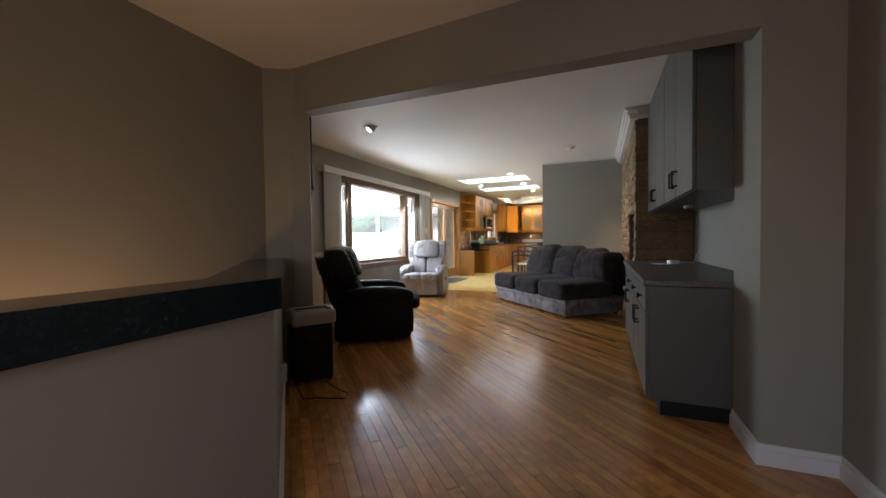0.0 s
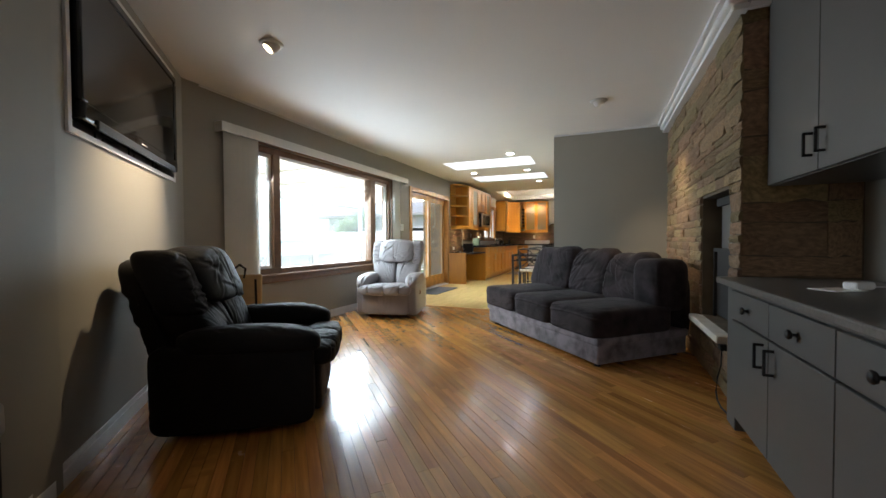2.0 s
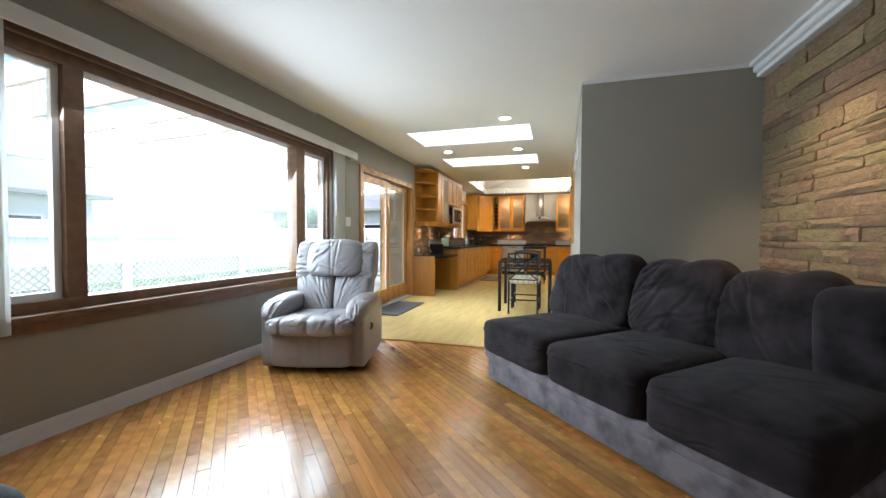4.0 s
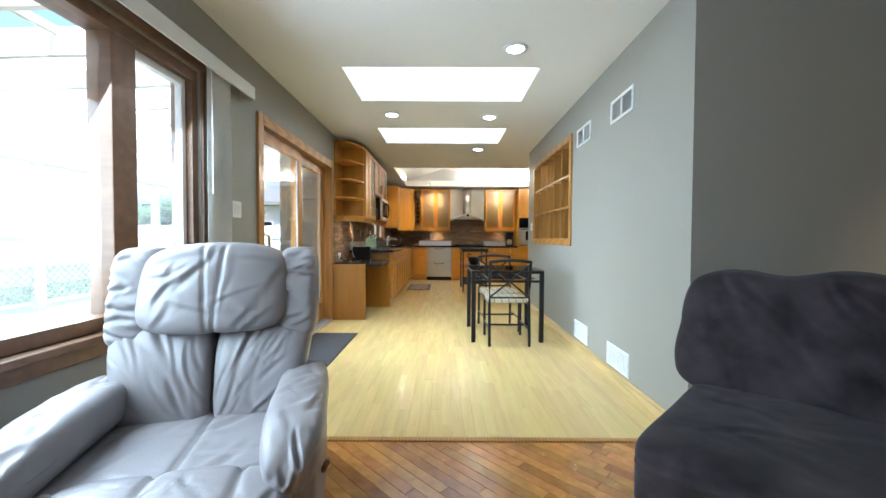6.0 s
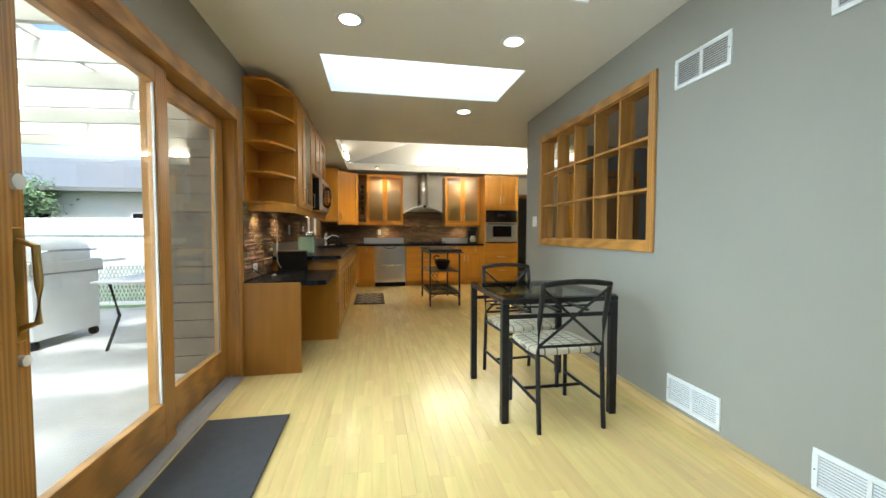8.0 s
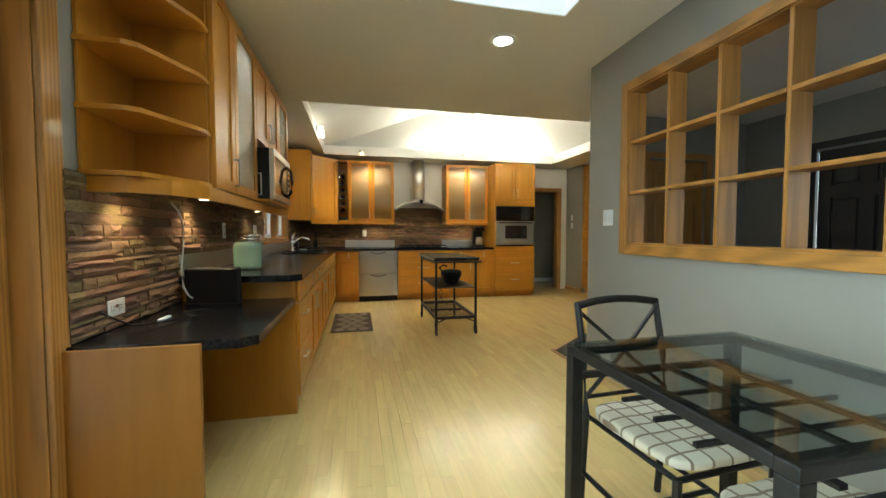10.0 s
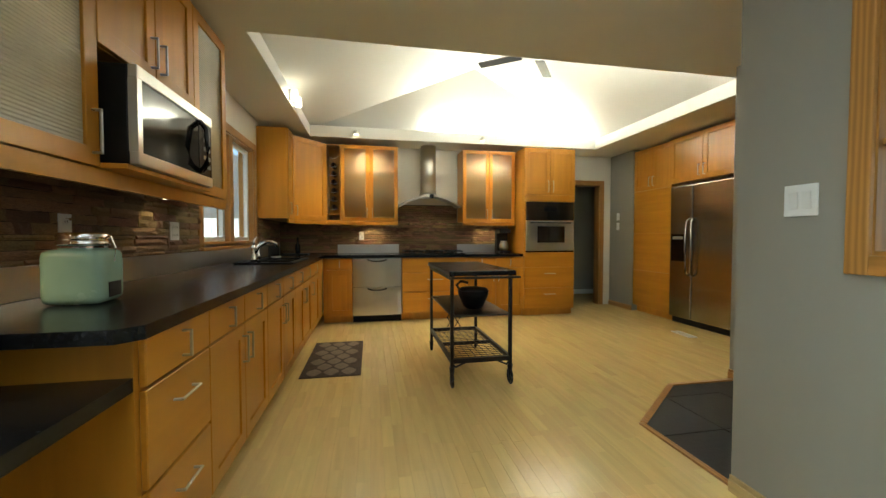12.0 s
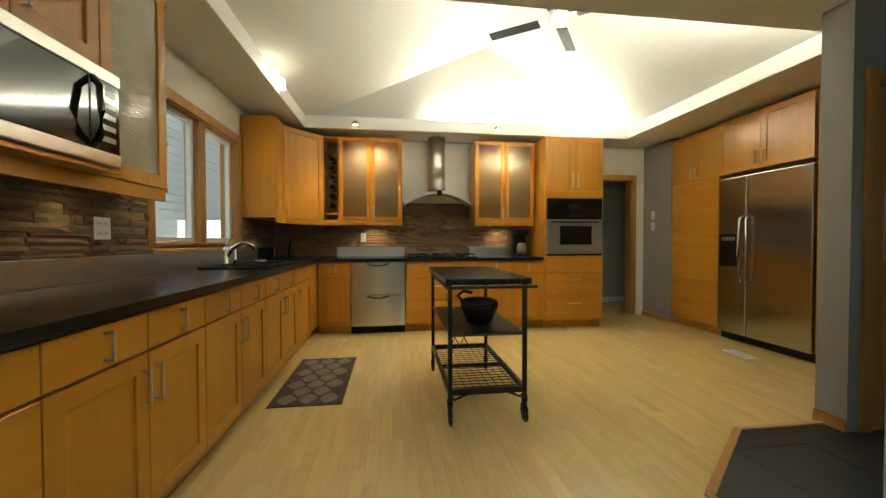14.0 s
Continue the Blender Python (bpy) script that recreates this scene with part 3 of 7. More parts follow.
# ---- seats ----
BARKW = mat("brown_lever_wood", (0.18, 0.07, 0.03), 0.4, var=0.1)

def seam(v, h, xs, depth, width):
    """How far stitched seams at xs pull a cushion's face in."""
    return sum(depth * math.exp(-((v.x - x) / width) ** 2) for x in xs)


def creases(seed, n, w, h, depth, width, lean=0.0, spread=0.5, ln=(0.08, 0.22), centre=None):
    """Pulled folds on a stuffed face: short soft valleys with a raised side. Gives f(u, v) in metres."""
    r = random.Random(seed)
    lines = []
    for _ in range(n):
        u, v = r.uniform(-w, w) * 0.9, r.uniform(-h, h) * 0.9
        a = lean + r.uniform(-spread, spread)
        if centre:
            a = math.atan2(v - centre[1], u - centre[0]) + r.uniform(-spread, spread) * 0.4
        lines.append((u, v, math.cos(a), math.sin(a), r.uniform(*ln), depth * r.uniform(0.4, 1.0), width * r.uniform(0.6, 1.5), r.uniform(-2.5, 2.5)))

    def f(x, z):
        d = 0.0
        for u, v, c, s_, l_, dp, wd, cv in lines:
            p, q = x - u, z - v
            a = p * c + q * s_
            if abs(a) > l_:
                continue
            b = -p * s_ + q * c + cv * a * a
            if abs(b) > 4 * wd:
                continue
            k = (1 - (a / l_) ** 2) ** 2
            d += dp * k * (math.exp(-(b / wd) ** 2) - 0.6 * math.exp(-((b - 1.7 * wd) / wd) ** 2))
        return d
    return f


def recliner(name, x, y, rz, leather, label, width=0.86, tall=1.0, rake=0.28, ruched=True):
    """Overstuffed recliner: local -y is its front."""
    r = thing(name, x, y, 0, rz, label, "recliner")
    w = width / 2
    part("base", bx(-w + 0.13, w - 0.13, -0.36, 0.36, 0.03, 0.30, bevel=0.03), leather, r, smooth=True)
    fd = creases(3, 16, 0.12, 0.15, 0.008, 0.009, 1.57, 0.25, (0.10, 0.2))

    def drape(v, h):
        return Vector((v.x, v.y + (fd(v.x, v.z) if v.y < 0 else 0), v.z))
    part("footrest", puff(-w + 0.09, w - 0.09, -0.46, -0.31, 0.05, 0.37, 9, 46, 0.003, 5, 2.0, drape), leather, r)
    fs = creases(5, 12, w, 0.28, 0.007, 0.012, 0.2, 0.9)

    def deck(v, h):
        return Vector((v.x, v.y, v.z - (seam(v, h, (0.02,), 0.012, 0.010) + fs(v.x, v.y) if v.z > 0 else 0)))
    part("seat", puff(-w + 0.10, w - 0.10, -0.42, 0.16, 0.25, 0.435, 6, 50, 0.003, 5, 1.0, deck), leather, r)
    xs = (-w * 0.52, 0.0, w * 0.52)
    fr = creases(8, 34, w, 0.12, 0.006, 0.009, 1.3, 0.9, (0.04, 0.11))

    def bulge(v, h):
        k = 1 - seam(v, h, xs, 0.13, 0.010) - seam(v, h, xs, 0.05, 0.04)
        fold = fr(v.x, v.y + v.z)
        return Vector((v.x, v.y * k + (fold if v.y < 0 else 0), v.z * k - (fold * 0.7 if v.z > 0 else 0) + 0.012 * math.cos(v.x / h.x * 1.4)))
    part("seat_roll", puff(-w + 0.065, w - 0.065, -0.55, -0.30, 0.30, 0.462, 3.4, 64, 0.003, 5, 2.0, bulge), leather, r)
    for s in (-1, 1):
        part("armrest", puff(s * w, s * (w - 0.125), -0.42, 0.40, 0.03, 0.50, 10, 20, 0.003, 7, 3.0 + s), leather, r)
        fp_ = creases(20 + s, 22, 0.1, 0.38, 0.007, 0.011, 1.2, 0.9, (0.04, 0.13))
        fe = creases(25 + s, 16, 0.11, 0.09, 0.012, 0.009, 1.57, 0.6, (0.04, 0.09))

        def pad(v, h):
            t = max(0.0, -v.y / h.y)
            f_ = fp_(v.x, v.y) if v.z > 0 else 0
            q = Vector((v.x * (1 + 0.05 * t), v.y, v.z - f_ - 0.035 * t ** 2))
            if ruched and t > 0.72:
                k = (t - 0.72) / 0.28
                q.z -= 0.03 * k * k + fe(v.x, v.z) * k
                q.y += fe(v.x, v.z) * k * 1.3
            return q
        part("arm_pad", puff(s * (w + 0.018), s * (w - 0.165), -0.455, 0.28, 0.435, 0.59, 3.4, 50, 0.003, 5, 4.0 + s, pad), leather, r)
    for s in (-1, 1):
        ff = creases(30 + s, 30, 0.24, 0.24, 0.0062, 0.011, 0, 0.5, (0.07, 0.2), (-s * 0.20, -0.26))

        def fan(v, h, s=s):
            u, t = s * v.x + h.x, (v.z + h.z) / (2 * h.z)
            pull = 0.012 * math.exp(-(u / 0.012) ** 2)
            pull += ff(v.x, v.z) if v.y < 0 else 0
            k = 0.80 + 0.20 * t
            return Vector(((s * v.x + h.x) * k * s - s * h.x, v.y + (v.z + h.z) * rake + pull * (v.y < 0) - 0.025 * math.sin(t * 3.1) * (v.y < 0), v.z))
        part("lower_back", puff(s * 0.001, s * (w - 0.04), 0.05, 0.29, 0.36, 0.765 * tall, 4.6, 60, 0.003, 5, 5.0 + s, fan), leather, r)
    fh = creases(41, 26, 0.25, 0.17, 0.006, 0.010, 0.5, 1.2, (0.06, 0.16))

    def head(v, h):
        zz = v.z / h.z
        q = Vector((v.x * (1 - 0.03 * zz), v.y + (v.z + h.z) * rake - 0.045 * math.cos(v.x / h.x * 1.3), v.z - 0.030 * (v.x / h.x) ** 2 * max(0, zz)))
        if v.y < 0:
            q.y += sum(0.010 * math.exp(-((v.x - k * (0.010 + 0.085 * (v.z + h.z))) / 0.007) ** 2) for k in (-1, 1)) + fh(v.x, v.z)
        return q
    part("headrest", puff(-w + 0.145, w - 0.145, 0.115, 0.35, 0.715 * tall, 1.06 * tall, 4.6, 62, 0.003, 4, 6.0, head), leather, r)
    for s in (-1, 1):
        fw = creases(50 + s, 26, 0.10, 0.18, 0.008, 0.010, 0.0, 0.45, (0.04, 0.10))

        def ruck(v, h, s=s):
            return Vector((v.x, v.y + (v.z + h.z) * rake + 0.025 + (fw(v.x, v.z) if v.y < 0 else 0), v.z))
        part("back_wing", puff(s * (w - 0.20), s * (w - 0.035), 0.10, 0.35, 0.665 * tall, 1.04 * tall, 4.4, 50, 0.004, 6, 7.0 + s, ruck), leather, r)
    fb = creases(90, 24, w, 0.38, 0.016, 0.02, 0.0, 0.25, (0.12, 0.35))
    part("back_shell", puff(-w + 0.09, w - 0.09, 0.22, 0.36, 0.20, 0.99 * tall, 6, 36, 0.004, 5, 8.0, lambda v, h: Vector((v.x, v.y + (v.z + h.z) * rake * 0.85 - (fb(v.x, v.z) if v.y > 0 else 0), v.z))), leather, r)
    part("lever", tube([(w + 0.004, -0.16, 0.30), (w + 0.02, -0.17, 0.34), (w + 0.02, -0.22, 0.36)], 0.010), BARKW, r)
    return r


grey_chair = recliner("recliner", -3.225, 6.84, 15, LEATHER, "overstuffed light grey leather recliner by the window", 0.84, 1.02)
black_chair = recliner("recliner", -2.48, 3.76, 125, LEATHER2, "worn black leather recliner in front of the slanted wall", 0.89, 0.97, 0.40, False)

# sofa
sofa = thing("sofa", -0.705, 6.328, 0, -47, "charcoal velvet sectional sofa with loose back pillows", "sofa")
part("base", bx(-0.96, 0.96, -0.51, 0.50, 0.03, 0.25, bevel=0.02), VELVET2, sofa, "lighter grey velvet base", True)
part("base_band", bx(-0.975, 0.975, -0.525, 0.505, 0.185, 0.25, bevel=0.015), VELVET2, sofa, smooth=True)
for i, (p0, p1, zt, sd_) in enumerate(((-1.0, -0.30, 0.475, 1.0), (-0.30, 0.34, 0.47, 2.0), (0.34, 0.98, 0.47, 2.6))):
    fc = creases(60 + i, 10, 0.34, 0.42, 0.006, 0.014, 0.3, 1.4, (0.08, 0.22))
    ff = creases(66 + i, 8, 0.34, 0.10, 0.006, 0.010, 0.1, 0.5, (0.06, 0.2))

    def plump(v, h):
        up = v.z > 0
        return Vector((v.x, v.y + (ff(v.x, v.z) if v.y < -0.9 * h.y else 0) - (0.010 * math.exp(-((v.z - 0.05) / 0.008) ** 2) if v.y < -0.9 * h.y else 0), v.z + (0.022 * (1 - (v.x / h.x) ** 2) - fc(v.x, v.y) if up else 0)))
    part("seat_cushion", puff(p0, p1, -0.56, 0.34, 0.235, zt, 9, 50, 0.003, 3, sd_, plump), VELVET, sofa)
part("backrest", puff(-0.96, 0.96, 0.44, 0.57, 0.10, 0.80, 6, 20, 0.004, 5, 3.0), VELVET, sofa)
part("end_bolster", puff(0.66, 0.97, 0.14, 0.55, 0.40, 0.88, 5, 30, 0.004, 4, 3.5), VELVET, sofa)
for i, (p0, p1, hh) in enumerate(((-1.08, -0.31, 0.985), (-0.32, 0.30, 0.98), (0.22, 0.78, 0.945))):
    fc = creases(70 + i, 18, 0.32, 0.26, 0.011, 0.013, -0.75 if i != 1 else 0.7, 0.55, (0.10, 0.30))

    def slump(v, h):
        t = v.z / h.z
        dip = 0.030 * math.exp(-((v.x / h.x + 0.05) / 0.28) ** 2) + 0.02 * (1 - v.x / h.x) * 0.5
        return Vector((v.x * (1 - 0.06 * t), v.y + (v.z + h.z) * 0.30 + (fc(v.x, v.z) if v.y < 0 else 0), v.z - dip * max(0.0, t) ** 2))
    part("back_pillow", puff(p0, p1, 0.12, 0.40, 0.43, hh, (4.6, 3.6, 3.6)[i], 60, 0.006, 4, 4.0 + i, slump), VELVET, sofa)
for sx in (-1, 1):
    for sy in (-1, 1):
        part("foot", rd((sx * 0.88, sy * 0.44, 0), (sx * 0.88, sy * 0.44, 0.035), 0.025), PLASTIC, sofa)
# ---- living room ----


def bar_handle(w, h_, mat_, parent, cx, cz, y, horizontal=True, stand=0.028):
    """Bow handle standing off a front that faces -y."""
    if horizontal:
        pts = [(cx - w / 2, y, cz), (cx - w / 2, y - stand, cz), (cx + w / 2, y - stand, cz), (cx + w / 2, y, cz)]
    else:
        pts = [(cx, y, cz - w / 2), (cx, y - stand, cz - w / 2), (cx, y - stand, cz + w / 2), (cx, y, cz + w / 2)]
    bm = bmesh.new()
    for p, q in zip(pts, pts[1:]):
        box(bm, min(p[0], q[0]) - h_, max(p[0], q[0]) + h_, min(p[1], q[1]) - h_, max(p[1], q[1]) + h_, min(p[2], q[2]) - h_, max(p[2], q[2]) + h_, bevel=h_ * 0.5, seg=1)
    return part("handle", bm, mat_, parent)


def shaker(name, parent, x0, x1, z0, z1, y, wood, wood2, fr=0.065, inner=None, th=0.02):
    """A framed front in the plane y, facing -y, with a set-back panel."""
    bm = bmesh.new()
    loops = []
    for a, yy in ((0.0, y), (0.0, y - th + 0.002), (0.002, y - th), (fr - 0.002, y - th), (fr, y - th + 0.002), (fr, y)):
        loops.append([bm.verts.new(p) for p in ((x0 + a, yy, z0 + a), (x1 - a, yy, z0 + a), (x1 - a, yy, z1 - a), (x0 + a, yy, z1 - a))])
    for A, B in zip(loops, loops[1:] + loops[:1]):
        for i in range(4):
            bm.faces.new((A[i], A[(i + 1) % 4], B[(i + 1) % 4], B[i]))
    bmesh.ops.recalc_face_normals(bm, faces=bm.faces)
    d = part(name, bm, wood, parent)
    part("panel", bx(x0 + fr - 0.004, x1 - fr + 0.004, y - th + 0.010, y - 0.003, z0 + fr - 0.004, z1 - fr + 0.004), inner or wood2, d)
    return d


def flat_front(name, parent, x0, x1, z0, z1, y, wood, th=0.02):
    return part(name, bx(x0, x1, y - th, y, z0, z1, bevel=0.003, seg=1), wood, parent)


def cabinet(name, x, y, z, rz, w, d, h, fronts, label, group, body=None, wood=None, woodh=None, toe=0.0, hm=None, inner=None, hs=0.13, fr=0.065):
    """Cabinet unit; local x runs along its front, its front faces -y. fronts: (kind, x0, x1, z0, z1, handle) as shares of w and metres of height."""
    body, wood, woodh, hm = body or BEECH, wood or BEECH, woodh or BEECHH, hm or NICKEL
    c = thing(name, x, y, z, rz, label, "cabinet", group)
    t = 0.018
    openf = any(f[0] in ("glass", "open") for f in fronts)
    if openf:
        bm = join(bx(0, t, 0, d, toe, h), bx(w - t, w, 0, d, toe, h), bx(t, w - t, 0, d, toe, toe + t), bx(t, w - t, 0, d, h - t, h), bx(t, w - t, d - t, d, toe + t, h - t))
    else:
        bm = bx(0, w, 0, d, toe, h)
    part("body", bm, body, c)
    if toe:
        part("toe_kick", bx(0, w, 0.06, 0.08, 0, toe), body, c)
    g = 0.0026
    for kind, u0, u1, z0, z1, hd in fronts:
        x0, x1 = u0 * w + g, u1 * w - g
        a0, a1 = z0 + g, z1 - g
        cx, cz = (x0 + x1) / 2, (a0 + a1) / 2
        if kind == "drawer":
            f = flat_front("drawer", c, x0, x1, a0, a1, -0.001, woodh)
            if hd:
                if a1 - a0 < 0.16:
                    bar_handle(0.085, 0.0045, hm, f, cx, cz, -0.021, False)
                else:
                    bar_handle(min(hs, (x1 - x0) * 0.5), 0.0045, hm, f, cx, cz if (a1 - a0) < 0.25 else a1 - 0.09, -0.021)
        elif kind == "panel":
            flat_front("panel", c, x0, x1, a0, a1, -0.001, woodh)
        elif kind == "open":
            pass
        else:
            f = shaker("door", c, x0, x1, a0, a1, -0.001, wood, wood, fr, inner if kind == "glass" else None)
            if hd:
                hx = x0 + 0.035 if hd[0] == "l" else x1 - 0.035
                hz = a0 + 0.12 if hd[1] == "b" else a1 - 0.12
                bar_handle(hs, 0.0045, hm, f, hx, hz, -0.021, False)
    return c


# picture window with its frame, sashes and sill
win = thing("window_1", XL, 4.95, 0.68, 90, "wide brown wooden picture window with narrow side sashes", "window")
win["kind"] = "structure"
WW, WH = 2.94, 1.45
part("window_frame", join(bx(0, WW, 0.02, 0.15, 0, 0.06), bx(0, WW, 0.02, 0.15, WH - 0.07, WH), bx(0, 0.05, 0.02, 0.15, 0.06, WH - 0.07), bx(WW - 0.05, WW, 0.02, 0.15, 0.06, WH - 0.07), bx(0.33, 0.43, 0.02, 0.14, 0.06, WH - 0.07, bevel=0.004), bx(2.33, 2.47, 0.02, 0.14, 0.06, WH - 0.07, bevel=0.004)), MAHOG, win)
part("casing", join(bx(-0.06, WW + 0.018, -0.018, 0.0, WH, WH + 0.07, bevel=0.004), bx(-0.07, 0.0, -0.018, 0.0, -0.01, WH, bevel=0.004), bx(WW, WW + 0.018, -0.018, 0.0, -0.01, WH, bevel=0.004)), MAHOG, win)
part("window_sill", join(bx(-0.09, WW + 0.03, -0.05, 0.03, -0.035, 0.0, bevel=0.006), bx(-0.07, WW + 0.02, -0.02, 0.0, -0.10, -0.036, bevel=0.004)), MAHOG, win)
for x0, x1 in ((0.05, 0.33), (2.47, WW - 0.05)):
    part("sash", join(bx(x0 + 0.001, x0 + 0.035, 0.06, 0.10, 0.061, WH - 0.071), bx(x1 - 0.035, x1 - 0.001, 0.06, 0.10, 0.061, WH - 0.071), bx(x0 + 0.035, x1 - 0.035, 0.06, 0.10, 0.061, 0.10), bx(x0 + 0.035, x1 - 0.035, 0.06, 0.10, WH - 0.11, WH - 0.071)), VINYL, win, "white vinyl sash")
for x0, x1 in ((0.06, 0.32), (0.43, 2.33), (2.48, WW - 0.06)):
    o = part("pane", bx(x0, x1, 0.076, 0.082, 0.065, WH - 0.075), HAZY, win)
    o.visible_shadow = False
# blind rail and stacked slats
SLATM = mat("white_translucent_slat", (0.80, 0.79, 0.76), 0.5, var=0.03, bump=0.05)
_n2 = SLATM.node_tree
_t2 = _n2.nodes.new("ShaderNodeBsdfTranslucent")
_t2.inputs[0].default_value = (0.9, 0.9, 0.88, 1)
_m2 = _n2.nodes.new("ShaderNodeMixShader")
_m2.inputs[0].default_value = 0.6
_n2.links.new(_n2.nodes["Principled BSDF"].outputs[0], _m2.inputs[1])
_n2.links.new(_t2.outputs[0], _m2.inputs[2])
_n2.links.new(_m2.outputs[0], _n2.nodes["Material Output"].inputs[0])
val = thing("vertical_blind", XL, 4.55, 2.13, 90, "white vertical blind drawn open under a white valance", "blind")
part("valance", join(bx(0, 3.82, -0.105, -0.09, 0.0, 0.095, bevel=0.004), bx(0, 0.015, -0.09, -0.002, 0, 0.095), bx(3.805, 3.82, -0.09, -0.002, 0, 0.095), bx(0.015, 3.805, -0.09, -0.002, 0.08, 0.095)), BLIND, val)
for i in range(16):
    part("slat", turned(bx(-0.044, 0.044, -0.0012, 0.0012, -1.53, 0.06), pose(0.10 + i * 0.021, -0.050, 0, 0, 0, -12 - (i % 3) * 3)), SLATM, val)
for i in range(9):
    part("slat", turned(bx(-0.044, 0.044, -0.0012, 0.0012, -1.53, 0.06), pose(3.385 + i * 0.017, -0.050, 0, 0, 0, -14 - (i % 3) * 3)), SLATM, val)
part("wand", rd((3.34, -0.075, 0.02), (3.34, -0.075, -0.75), 0.005, seg=8), VINYL, val)


def wall_plate(x, y, z, rz, n, label, rocker=True):
    p = thing("light_switch" if rocker else "power_outlet", x, y, z, rz, label, "switch" if rocker else "outlet")
    w = 0.036 + 0.023 * (n - 1)
    part("cover", bx(-w, w, -0.006, -0.0005, -0.06, 0.06, bevel=0.003), VINYL, p)
    for i in range(n):
        cx = (i - (n - 1) / 2) * 0.046
        if rocker:
            part("rocker", turned(bx(-0.016, 0.016, -0.004, 0.0, -0.033, 0.033, bevel=0.002), pose(cx, -0.0065, 0, 4)), TRIM, p)
        else:
            for s in (-1, 1):
                part("socket", join(bx(cx - 0.016, cx + 0.016, -0.0085, -0.0062, s * 0.026 - 0.014, s * 0.026 + 0.014, bevel=0.002), ), TRIM, p)
                part("slot", join(bx(cx - 0.008, cx - 0.005, -0.0092, -0.0086, s * 0.026 - 0.005, s * 0.026 + 0.006), bx(cx + 0.005, cx + 0.008, -0.0092, -0.0086, s * 0.026 - 0.005, s * 0.026 + 0.006)), PLASTIC, p)
    return p


wall_plate(XL, 8.29, 1.31, 90, 2, "white double switch plate on the grey wall")
wall_plate(xd(11.57), 11.57, 1.30, XA, 2, "white double switch plate beside the gridded opening")
wall_plate(1.50, 16.08, 1.50, -90, 1, "grey thermostat plate on the kitchen wall")
wall_plate(1.50, 16.08, 1.34, -90, 1, "grey switch plate on the kitchen wall")
_o = wall_plate(-1.93, 1.843, 0.24, 135, 1, "white power outlet low on the half wall", False)
_o.rotation_euler = (0, 0, radians(45))
_o.location = (-1.905, 1.836, 0.24)

# television in its white-edged niche
tv = thing("television", 0, 0, 0, 0, "large black flat television in a wall niche", "television")
_ang = math.degrees(math.atan2(_d.y, _d.x))
tv.matrix_basis = Matrix.Translation(tvp(1.34, -0.04, 1.625)) @ pose(0, 0, 0, 0, 0, _ang)
part("bezel", join(bx(-0.73, 0.73, -0.005, 0.06, 0.0, 0.09, bevel=0.012), bx(-0.73, 0.73, -0.002, 0.06, 0.715, 0.765, bevel=0.008), bx(-0.73, -0.68, -0.002, 0.06, 0.09, 0.715, bevel=0.006), bx(0.68, 0.73, -0.002, 0.06, 0.09, 0.715, bevel=0.006)), BLACKGLASS, tv)
part("screen", bx(-0.68, 0.68, 0.004, 0.05, 0.09, 0.715), BLACKGLASS, tv)
part("speaker_bar", bx(-0.62, 0.62, -0.016, 0.0, -0.02, 0.03, bevel=0.007), PLASTIC, tv)
part("logo", bx(-0.05, 0.05, -0.0075, -0.005, 0.045, 0.055), SILVER, tv)
part("back_housing", bx(-0.55, 0.55, 0.06, 0.12, 0.06, 0.70, bevel=0.02), PLASTIC, tv)
for i in range(3):
    part("cable", tube([tvp(1.72, 0.03, 0) * 0 + Vector((-0.5 + i * 0.42, 0.05, 0.02)), Vector((-0.47 + i * 0.42, 0.06, -0.05)), Vector((-0.40 + i * 0.42, 0.07, -0.062)), Vector((-0.33 + i * 0.42, 0.08, 0.0))], 0.004), PLASTIC, tv)
a0, a1, z0, z1 = TN
setting("trim_niche", join(slant(a0 - 0.03, a0, -0.012, 0.13, z0 - 0.03, z1 + 0.03), slant(a1, a1 + 0.03, -0.012, 0.13, z0 - 0.03, z1 + 0.03), slant(a0, a1, -0.012, 0.13, z0 - 0.03, z0), slant(a0, a1, -0.012, 0.13, z1, z1 + 0.03)), TRIM, "white edging round the television niche", "trim")

# paper shredder on the floor
sh = thing("paper_shredder", -2.115, 2.345, 0, 56, "black paper shredder with a silver top", "shredder")
part("bin", bx(-0.15, 0.15, -0.105, 0.105, 0.02, 0.45, bevel=0.015), PLASTIC, sh)
part("bin_grip", bx(-0.055, 0.055, -0.111, -0.104, 0.34, 0.38, bevel=0.003), BLACKGLASS, sh)
part("head", turned(bx(-0.165, 0.165, -0.12, 0.12, 0.455, 0.565, bevel=0.022, seg=3), pose(0, 0, 0, 3)), SILVER, sh, "silver cutting head")
part("slot", turned(bx(-0.12, 0.12, -0.022, 0.022, 0.565, 0.571, bevel=0.002), pose(0, 0, 0, 3)), PLASTIC, sh)
part("button", turned(bx(0.10, 0.13, -0.09, -0.055, 0.564, 0.571, bevel=0.002), pose(0, 0, 0, 3)), PLASTIC, sh)
for sx in (-1, 1):
    for sy in (-1, 1):
        part("caster", rd((sx * 0.12 - 0.012, sy * 0.09, 0.014), (sx * 0.12 + 0.012, sy * 0.09, 0.014), 0.014), PLASTIC, sh)
